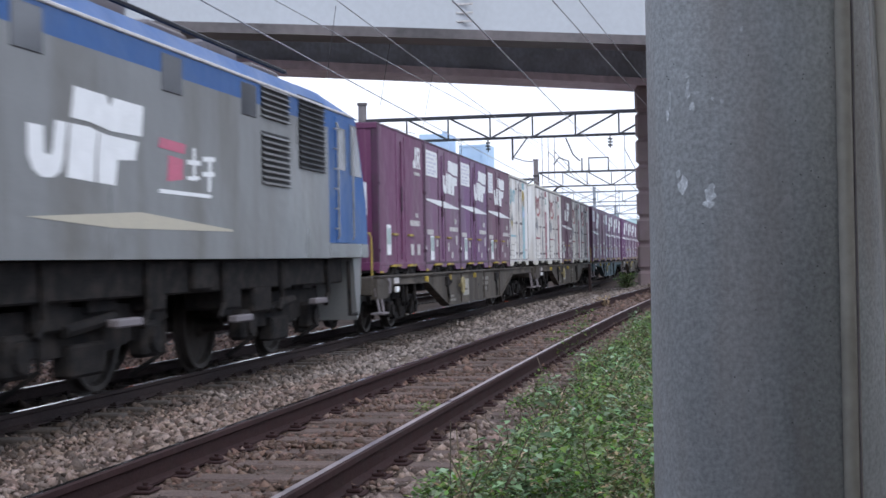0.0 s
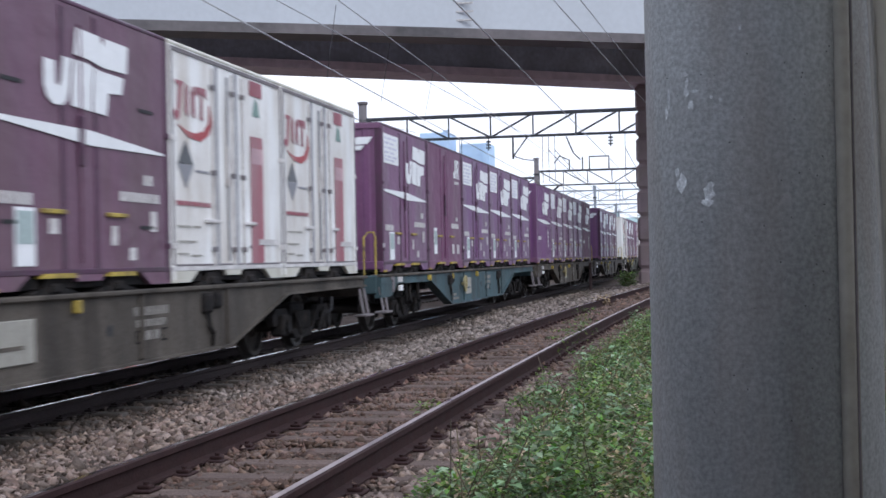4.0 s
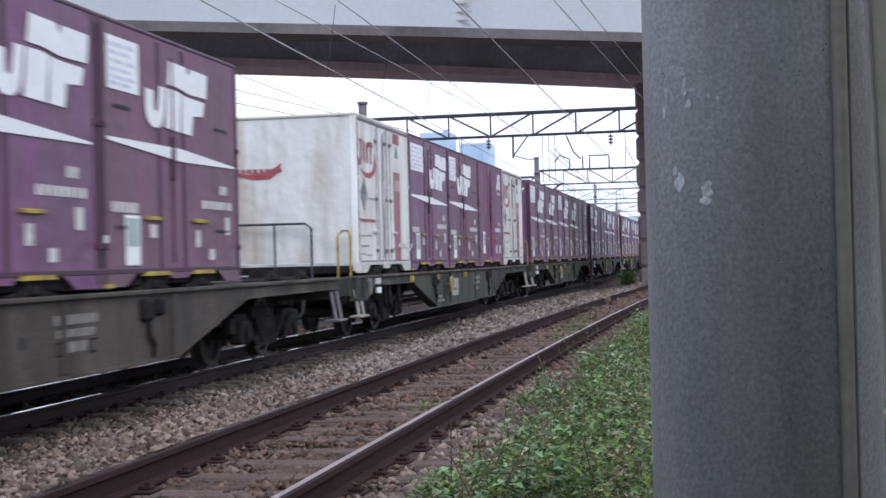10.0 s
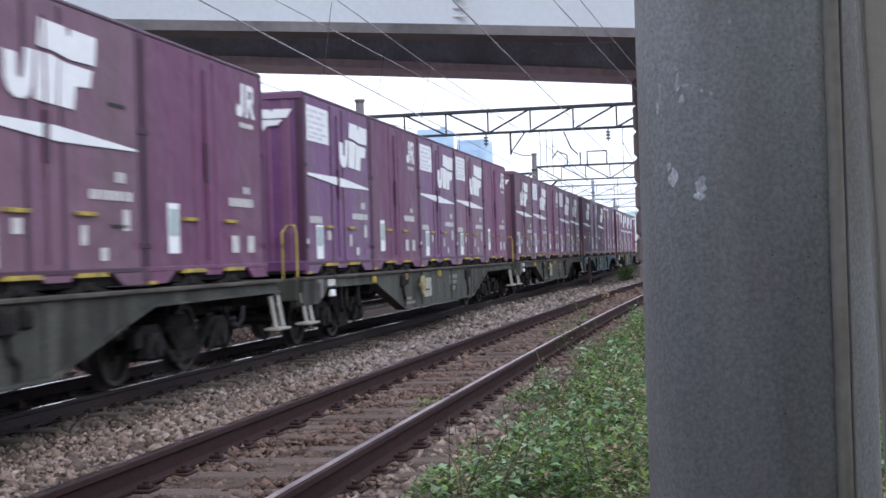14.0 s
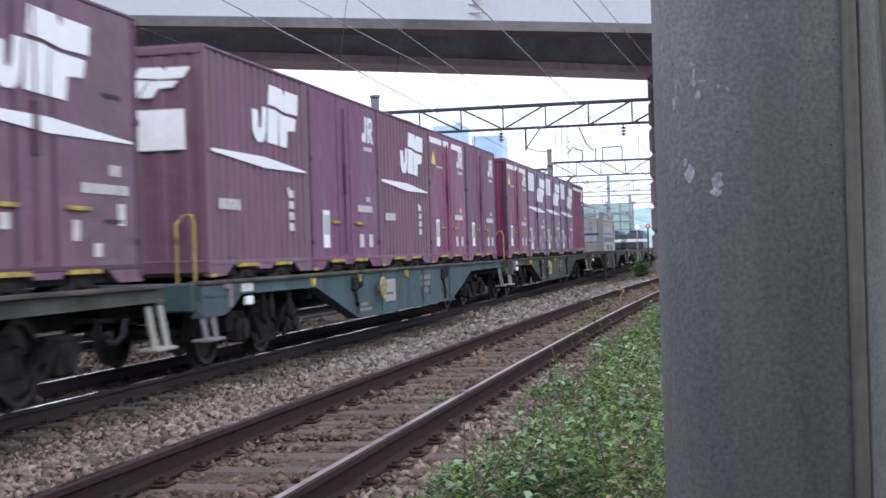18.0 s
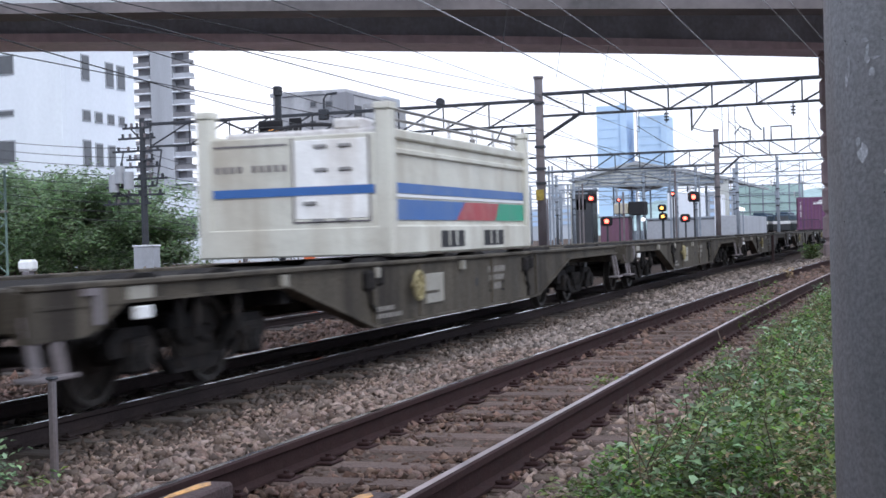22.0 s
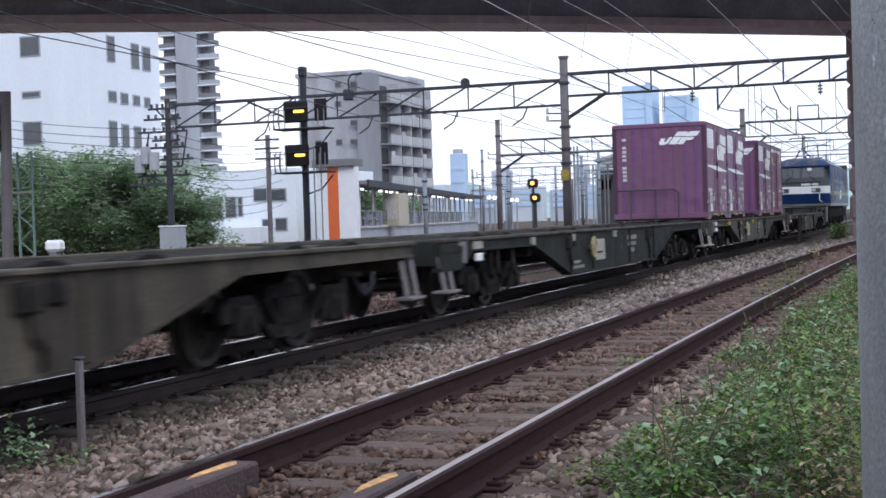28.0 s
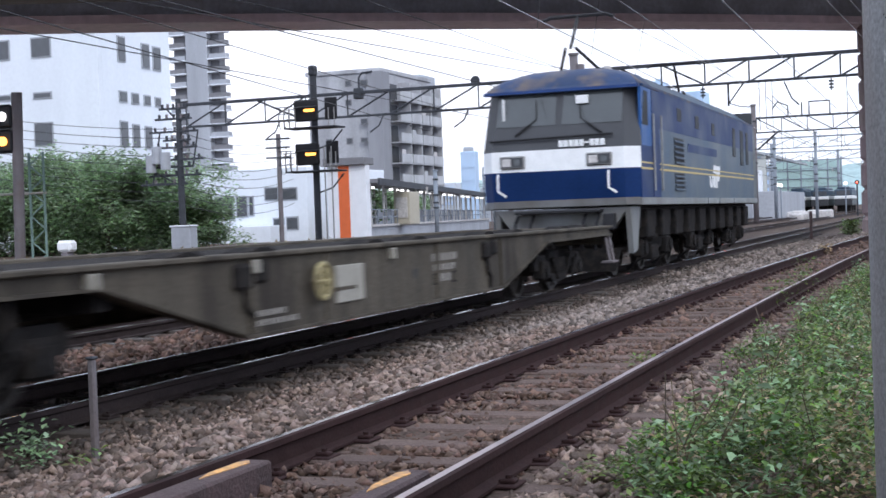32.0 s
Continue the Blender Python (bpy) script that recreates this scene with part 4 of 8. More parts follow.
def bogie(parent, x, paint):
    """A two-axle freight bogie centred on x."""
    b = part("bogie", Geo().bev(x - 0.3, x + 0.3, -0.95, 0.95, 0.52, 0.72, 0.03), "underframe", parent)
    prof = [(x - 1.35, 0.56), (x - 1.2, 0.66), (x - 0.75, 0.66), (x - 0.45, 0.36), (x + 0.45, 0.36), (x + 0.75, 0.66), (x + 1.2, 0.66), (x + 1.35, 0.56), (x + 1.3, 0.44), (x + 0.62, 0.44), (x + 0.38, 0.24), (x - 0.38, 0.24), (x - 0.62, 0.44), (x - 1.3, 0.44)]
    for y in (-1.02, 0.92):
        part("side_frame", Geo().prism(prof[:8] + prof[8:], "y", y, y + 0.1), "underframe", b)
    for k in (-0.22, -0.07, 0.07, 0.22):
        part("spring", Geo().cyl((x + k, -1.0, 0.36), (x + k, -1.0, 0.6), 0.06, 8), "underframe", b)
    for a in (-0.95, 0.95):
        g = wheelset_geo(0.43)
        w = part("wheelset", g, "wheel", b)
        w.location = (x + a, 0, 0.43)
        part("axle_box", Geo().bev(x + a - 0.17, x + a + 0.17, -1.1, -0.9, 0.3, 0.58, 0.03), "underframe", b)
        part("axle_cap", Geo().cyl((x + a, -1.13, 0.43), (x + a, -1.1, 0.43), 0.1, 10), "underframe", b)
        part("brake_lever", Geo().cyl((x + a * 0.75, -1.12, 0.62), (x + a * 0.45, -1.12, 0.3), 0.025, 6), "underframe", b)
        part("brake_block", Geo().bev(x + a * 0.52 - 0.05, x + a * 0.52 + 0.05, -0.66, -0.5, 0.25, 0.6, 0.02), "underframe", b)
    return b


def wagon(paint, label, rails="y"):
    """A flat container wagon; x = 0 is where its first container begins."""
    t = thing("container_wagon", label, "flat wagon", "wagons of the train")
    A, B, top = -0.5, 19.3, 1.045
    plain = paint in ("wagon_dark", "wagon_black")
    sill = [(A + 0.25, top), (B - 0.25, top), (B - 0.25, 0.9), (15.0, 0.885), (12.85, 0.36), (5.85, 0.36), (3.7, 0.885), (A + 0.25, 0.9)]
    for y in (-1.24, 1.14):
        part("side_sill", Geo().prism(sill, "y", y, y + 0.1), paint, t)
        lip = Geo().bev(A + 0.2, B - 0.2, y - 0.05, y + 0.15, top - 0.045, top, 0.01)
        part("sill_top_flange", lip, "wagon_dark" if plain else "wagon_brown", t)
        edge = [(B - 0.25, 0.9), (15.0, 0.885), (12.85, 0.36), (5.85, 0.36), (3.7, 0.885), (A + 0.25, 0.9)]
        low = Geo().prism(edge + [(x, z - 0.025) for x, z in edge[::-1]], "y", y - 0.045, y + 0.14)
        part("sill_bottom_flange", low, paint, t)
        for x in (5.9, 7.4, 10.4, 12.8):
            part("sill_rib", Geo().bev(x - 0.04, x + 0.04, y - 0.03, y + 0.12, 0.37, top - 0.05, 0.008), paint, t)
    part("centre_sill", Geo().bev(A + 0.1, B - 0.1, -0.28, 0.28, 0.62, 1.0, 0.02), "underframe", t)
    part("deck_plate", Geo().box(A + 0.2, B - 0.2, -1.15, 1.15, 0.985, 1.01), "underframe", t)
    for x in (A + 0.1, B - 0.3):
        part("end_beam", Geo().bev(x, x + 0.22, -1.2, 1.2, 0.72, 1.03, 0.02), paint, t)
    for x in (3.8, 6.0, 9.4, 12.0, 14.6):
        part("cross_beam", Geo().bev(x, x + 0.16, -1.15, 1.15, 0.7, 0.98, 0.01), "underframe", t)
    # container locks
    lock = Geo().prism([(-0.46, 1.0), (0.46, 1.0), (0.4, 1.06), (0.2, 1.1), (0.17, 1.185), (-0.17, 1.185), (-0.2, 1.1), (-0.4, 1.06)], "y", -1.21, -0.95).bev(-0.1, 0.1, -1.24, -1.2, 1.05, 1.14, 0.02).mesh("container_lock")
    if plain:
        lock = Geo().prism([(-0.3, 1.0), (0.3, 1.0), (0.24, 1.05), (0.1, 1.085), (-0.1, 1.085), (-0.24, 1.05)], "y", -1.21, -0.95).mesh("container_lock")
    lock.materials.append(M["underframe"])
    for k in range(5):
        for x in (1.22, 2.48):
            o = part("container_lock", lock, None, t)
            o.location = (3.742 * k + x, 0, 0)
    for x in (2.35, 16.45):
        bogie(t, x, paint)
    # couplers
    for x, s in ((A + 0.1, -1), (B - 0.1, 1)):
        part("coupler", Geo().bev(min(x, x + s * 0.45), max(x, x + s * 0.45), -0.13, 0.13, 0.74, 1.0, 0.03), "underframe", t)
        part("air_hose", Geo().tube([(x, -0.45, 0.75), (x + s * 0.15, -0.47, 0.5), (x + s * 0.35, -0.45, 0.42), (x + s * 0.45, -0.42, 0.55)], 0.03), "black", t)
    # end steps and rails
    step = Geo()
    for s in (0.02, 0.3):
        step.add([(s + q, -1.22 - e, 0.84) for q in (0, 0.11) for e in (0, 0.02)] + [(s + 0.03 + q, -1.28 - e, 0.43) for q in (0, 0.11) for e in (0, 0.02)], [(0, 1, 3, 2), (4, 6, 7, 5), (0, 4, 5, 1), (2, 3, 7, 6), (0, 2, 6, 4), (1, 5, 7, 3)])
    step = step.bev(0.0, 0.48, -1.36, -1.16, 0.405, 0.44, 0.008).mesh("step_iron")
    step.materials.append(M["conduit" if paint == "wagon_grey" else "mast"])
    for x in (A + 0.12, B - 0.6):
        part("step_iron", step, None, t).location = (x, 0, 0)
    if "y" in rails:
        part("hand_rail", Geo().tube([(A + 0.3, -1.15, 1.0), (A + 0.3, -1.15, 1.66), (A + 0.38, -1.1, 1.75), (A + 0.38, -1.0, 1.75), (A + 0.3, -0.95, 1.66), (A + 0.3, -0.95, 1.0)], 0.017), "yellow", t)
    if "k" in rails:
        part("hand_rail", Geo().tube([(A + 0.4, -0.5, 1.0), (A + 0.4, -0.5, 1.8), (A + 0.4, -0.4, 1.88), (A + 0.4, 1.1, 1.88)], 0.02), "gantry", t)
        for y in (0.1, 0.75):
            part("rail_stay", Geo().cyl((A + 0.4, y, 1.0), (A + 0.4, y, 1.87), 0.018), "gantry", t)
    part("end_rack", Geo().prism([(A + 0.15, 0.995), (A + 0.15, 0.66), (0.3, 0.66), (0.5, 0.7), (0.85, 0.87), (0.85, 0.995)], "y", -1.275, -1.16), paint, t)
    part("tail_reflector", Geo().bev(1.0, 1.22, -1.29, -1.24, 0.74, 0.84, 0.01), "white", t)
    part("end_bracket", Geo().prism([(A + 0.78, 1.0), (A + 1.02, 1.0), (A + 1.02, 0.74), (A + 0.92, 0.74), (A + 0.92, 0.95), (A + 0.78, 0.95)], "y", -1.3, -1.25), "mast", t)
    part("data_panel", Geo().bev(0.92, 1.28, -1.268, -1.24, 0.885, 0.995, 0.006), "greywhite" if not plain else "conduit", t)
    for x, w in ((1.75, 0.12), (2.05, 0.16), (2.75, 0.14)):
        part("brake_pipe", Geo().tube([(x, -1.2, 0.95), (x, -1.22, 0.55), (x + w, -1.2, 0.5)], 0.035, 6), "underframe", t)
    part("drain_hole", Geo().cyl((9.7, -1.243, 0.68), (9.7, -1.239, 0.68), 0.06, 10), "black", t)
    # side gear
    hx = 7.15
    g = Geo()
    ring = [(hx + 0.15 * math.cos(k * math.pi / 8), -1.33, 0.74 + 0.16 * math.sin(k * math.pi / 8)) for k in range(17)]
    g.tube(ring, 0.025)
    g.cyl((hx, -1.36, 0.74), (hx, -1.22, 0.74), 0.035, 8)
    for k in range(3):
        a = k * math.pi / 3
        g.cyl((hx - 0.15 * math.cos(a), -1.33, 0.74 - 0.16 * math.sin(a)), (hx + 0.15 * math.cos(a), -1.33, 0.74 + 0.16 * math.sin(a)), 0.015, 6)
    part("brake_wheel", g, "faded_yellow", t)
    part("notice_board", Geo().bev(7.6, 8.25, -1.262, -1.235, 0.5, 0.86, 0.008), "conduit", t)
    part("notice_board_gap", Geo().box(7.58, 8.05, -1.266, -1.25, 0.62, 0.655), paint, t)
    dim = "worn_text"
    text_bars(t, 10.25, 0.79, 0.85, 0.085, -1.24, 7, dim)
    text_bars(t, 10.3, 0.68, 0.75, 0.07, -1.24, 5, dim)
    text_bars(t, 10.5, 0.55, 0.4, 0.09, -1.24, 2, dim)
    text_bars(t, 6.0, 0.42, 0.8, 0.05, -1.24, 8, dim)
    text_bars(t, 6.0, 0.5, 0.55, 0.05, -1.24, 6, dim)
    for x in (3.55, 5.9, 8.95):
        part("tie_hook", Geo().bev(x, x + 0.07, -1.31, -1.24, 0.87, 0.985, 0.01), "conduit" if plain else "yellow", t)
    for x in (5.6, 12.0):
        part("valve_box", Geo().bev(x, x + 0.26, -1.3, -1.2, 0.74, 0.96, 0.03), "underframe", t)
        part("valve_box", Geo().bev(x + 0.36, x + 0.58, -1.28, -1.2, 0.78, 0.97, 0.03), "underframe", t)
        part("valve_pipe", Geo().tube([(x + 0.13, -1.27, 0.76), (x + 0.15, -1.28, 0.6), (x + 0.3, -1.27, 0.52), (x + 0.3, -1.25, 0.38)], 0.022), "underframe", t)
    for x0, x1 in ((10.28, 10.42), (10.9, 11.04)):
        part("letter_frame", Geo().prism([(x0, 0.52), (x1, 0.52), (x1, 0.54), (x0 + 0.02, 0.54), (x0 + 0.02, 0.63), (x1, 0.63), (x1, 0.65), (x0, 0.65)], "y", -1.245, -1.24), "underframe", t)
    part("air_tank", Geo().cyl((8.0, -0.7, 0.62), (9.6, -0.7, 0.62), 0.2, 14), "underframe", t)
    return t


def wheel_row(parent, xs, r):
    for x in xs:
        g = wheelset_geo(r)
        part("wheelset", g, "wheel", parent).location = (x, 0, r)


def louvre(parent, x0, x1, z0, z1, y, n, frame_mat, slat_mat="black"):
    f = part("louvre", Geo().box(x0, x1, y, y + 0.02, z0, z1), slat_mat, parent)
    h = (z1 - z0) / n
    for k in range(n):
        g = Geo().prism([(y - 0.035, z0 + k * h + 0.1 * h), (y - 0.0, z0 + k * h + 0.55 * h), (y + 0.004, z0 + k * h + 0.5 * h), (y - 0.03, z0 + k * h)], "x", x0 + 0.02, x1 - 0.02)
        part("slat", g, frame_mat, f)


def loco_bogies(t, centres, r, wb):
    for c in centres:
        b = part("bogie", Geo().bev(c - 0.4, c + 0.4, -0.95, 0.95, 0.6, 0.85, 0.03), "underframe", t)
        prof = [(c - 2.0, 0.75), (c - 1.9, 0.92), (c + 1.9, 0.92), (c + 2.0, 0.75), (c + 1.5, 0.62), (c + 0.7, 0.5), (c - 0.7, 0.5), (c - 1.5, 0.62)]
        for y in (-1.12, 1.0):
            part("side_frame", Geo().prism(prof, "y", y, y + 0.12), "underframe", b)
        wheel_row(b, (c - wb / 2, c + wb / 2), r)
        for x in (c - wb / 2, c + wb / 2):
            part("axle_box", Geo().bev(x - 0.22, x + 0.22, -1.25, -1.05, 0.38, 0.74, 0.04), "underframe", b)
            part("sand_pipe", Geo().tube([(x + 0.55, -1.1, 0.95), (x + 0.55, -1.12, 0.4), (x + 0.4, -0.8, 0.15)], 0.03), "underframe", b)
            part("axle_cap", Geo().cyl((x, -1.29, 0.56), (x, -1.25, 0.56), 0.13, 12), "underframe", b)
        part("damper", Geo().cyl((c - 0.5, -1.2, 0.72), (c + 0.5, -1.2, 0.8), 0.06, 8), "underframe", b)
        part("brake_gear", Geo().bev(c - 0.35, c + 0.35, -1.2, -1.0, 0.3, 0.6, 0.03), "underframe", b)


def leading_loco():
    """The leading electric engine, mostly past the camera: grey sides, blue upper band and blue cab end."""
    t = thing("leading_locomotive", "grey and blue electric locomotive leading the train", "locomotive")
    # x = 0 is its rear end; the body reaches forward to x = -18.4
    F = -18.3
    sec = [(-1.45, 1.34), (-1.45, 3.42), (-1.33, 3.62), (-0.9, 3.78), (0.9, 3.78), (1.33, 3.62), (1.45, 3.42), (1.45, 1.34)]
    lower = [(-1.45, 1.34), (-1.45, 3.16), (1.45, 3.16), (1.45, 1.34)]
    upper = [(-1.45, 3.16), (-1.45, 3.42), (-1.33, 3.62), (-0.9, 3.8), (0.9, 3.8), (1.33, 3.62), (1.45, 3.42), (1.45, 3.16)]
    part("body", Geo().prism(lower, "x", F + 2.2, -2.15), "loco_grey", t, "grey body side")
    part("upper_body", Geo().prism(upper, "x", F + 2.2, -2.15), "loco_blue", t, "blue band below the roof")
    for end, s in ((-2.15, 1), (F + 2.2, -1)):
        def q(a):
            return end + s * a
        part("cab", Geo().prism([(q(0), 1.55), (q(2.12), 1.55), (q(2.05), 2.2), (q(1.46), 3.42), (q(0), 3.42)], "y", -1.45, 1.45), "loco_blue", t, "blue cab end")
        lo, hi = [(q(0), -1.45), (q(1.46), -1.45), (q(1.46), 1.45), (q(0), 1.45)], [(q(0), -1.0), (q(0.9), -1.0), (q(0.9), 1.0), (q(0), 1.0)]
        part("cab_roof", Geo().add([(x, y, 3.42) for x, y in lo] + [(x, y, 3.77) for x, y in hi], [(3, 2, 1, 0), (4, 5, 6, 7), (0, 1, 5, 4), (1, 2, 6, 5), (2, 3, 7, 6), (3, 0, 4, 7)]), "loco_blue", t)
        part("cab_sill", Geo().bev(min(q(0), q(2.15)), max(q(0), q(2.15)), -1.455, 1.455, 1.34, 1.55, 0.01), "loco_grey", t)
        part("skirt", Geo().prism([(q(1.6), 1.34), (q(2.1), 1.34), (q(1.95), 0.5), (q(1.8), 0.4)], "y", -1.35, 1.35), "loco_grey", t)
        part("cab_door", Geo().bev(min(q(0.35), q(0.95)), max(q(0.35), q(0.95)), -1.462, -1.43, 1.55, 3.35, 0.01), "loco_blue", t)
        part("door_window", Geo().box(min(q(0.45), q(0.85)), max(q(0.45), q(0.85)), -1.468, -1.45, 2.6, 3.2), "window_dark", t)
        for a in (0.25, 1.05):
            part("grab_rail", Geo().tube([(q(a), -1.5, 1.6), (q(a), -1.52, 1.65), (q(a), -1.52, 3.2), (q(a), -1.5, 3.25)], 0.016), "steel", t)
        for k in range(6):
            part("ladder_rung", Geo().cyl((q(0.25), -1.52, 1.75 + 0.28 * k), (q(0.12), -1.5, 1.75 + 0.28 * k), 0.014), "steel", t)
        part("side_window", Geo().prism([(q(1.15), 2.55), (q(1.78), 2.55), (q(1.48), 3.3), (q(1.15), 3.3)], "y", -1.462, -1.44), "window_dark", t)
        part("windshield", Geo().prism([(q(1.99), 2.35), (q(2.02), 2.36), (q(1.54), 3.36), (q(1.51), 3.35)], "y", -1.25, 1.25), "window_dark", t)
        part("marker_panel", Geo().box(min(q(2.05), q(2.1)), max(q(2.05), q(2.1)), -1.45, -1.05, 2.0, 2.5), "white", t)
        part("cab_step", Geo().tube([(q(1.2), -1.38, 1.3), (q(1.2), -1.4, 0.5), (q(1.6), -1.4, 0.5)], 0.03), "underframe", t)
    part("gutter", Geo().bev(F + 1.2, -0.9, -1.47, -1.43, 3.4, 3.44, 0.01), "greywhite", t)
    # from the rear end forwards
    for x0 in (-11.0, -8.05, -5.75):
        part("side_window", Geo().bev(x0, x0 + 0.52, -1.462, -1.44, 2.98, 3.36, 0.01), "window_dark", t)
    louvre(t, -5.05, -3.95, 3.02, 3.44, -1.452, 6, "loco_grey")
    louvre(t, -5.05, -3.95, 2.22, 2.86, -1.452, 9, "loco_grey")
    louvre(t, -3.55, -2.35, 2.5, 3.46, -1.452, 14, "loco_dark")
    logo_side(t, -10.75, 2.0, 2.2, 0.8, -1.451)
    for poly, c in (([(-8.15, 2.42), (-7.5, 2.4), (-7.45, 2.5), (-8.1, 2.52)], "pink_red"), ([(-7.95, 2.1), (-7.55, 2.14), (-7.52, 2.34), (-7.9, 2.36)], "pink_red"), ([(-7.42, 2.3), (-7.05, 2.31), (-7.05, 2.36), (-7.42, 2.35)], "white"), ([(-7.27, 2.14), (-7.2, 2.14), (-7.19, 2.48), (-7.26, 2.48)], "white"),
                    ([(-7.42, 2.14), (-7.08, 2.16), (-7.08, 2.2), (-7.42, 2.18)], "white"), ([(-6.98, 2.36), (-6.62, 2.38), (-6.62, 2.43), (-6.98, 2.41)], "white"), ([(-6.85, 2.05), (-6.77, 2.05), (-6.73, 2.38), (-6.81, 2.38)], "white"), ([(-7.0, 2.2), (-6.64, 2.22), (-6.66, 2.27), (-7.0, 2.25)], "white")):
        part("script_stroke", sheet(poly, -1.451), c, t)
    part("script_underline", sheet(rect(-8.15, -6.75, 1.98, 2.02), -1.451), "white", t)
    part("wedge_stripe", sheet([(-10.8, 1.68), (-9.2, 1.62), (-6.1, 1.64), (-6.1, 1.66), (-8.6, 1.78)], -1.451), "beige", t, "cream tapering stripe")
    part("underframe", Geo().bev(F + 1.0, -1.0, -1.3, 1.3, 0.98, 1.34, 0.02), "underframe", t)
    for k, x in enumerate(np.arange(-16.5, -2.2, 1.05)):
        r = random.Random(31 + k)
        w, low, y0 = r.uniform(0.3, 0.85), r.uniform(0.68, 1.05), -1.38 + r.uniform(0, 0.3)
        part("equipment_box", Geo().bev(x, x + w, y0, -0.8, low, 1.32, 0.03), "underframe", t)
        if k % 2:
            part("pipe", Geo().tube([(x + 0.95, -1.32, 1.32), (x + 0.95, -1.34, 0.85), (x + 0.8, -1.34, 0.7)], 0.035), "underframe", t)
        if k % 3 == 1:
            part("bracket", Geo().bev(x + 0.1, x + 0.65, -1.42, -1.3, 0.62 + 0.1 * (k % 2), 0.7 + 0.1 * (k % 2), 0.015), "mast", t)
    loco_bogies(t, (-3.65, -9.2, -14.7), 0.56, 2.7)
    for x in np.arange(F + 3, -3, 1.7):
        part("roof_box", Geo().bev(x, x + 1.1, -0.8, 0.8, 3.78, 3.93 + 0.05 * (int(x * 10) % 2), 0.04), "mast", t)
    part("roof_conduit", Geo().tube([(F + 2, -0.95, 3.9), (-2.5, -0.95, 3.9)], 0.03), "black", t)
    part("pantograph", Geo().tube([(-6.6, -0.4, 3.95), (-5.6, 0, 4.4), (-6.8, 0, 4.95)], 0.035).tube([(-6.8, -0.85, 4.95), (-6.8, 0.85, 4.95)], 0.03), "gantry", t)
    part("coupler", Geo().bev(-0.1, 0.5, -0.14, 0.14, 0.72, 1.0, 0.03), "underframe", t)
    return t


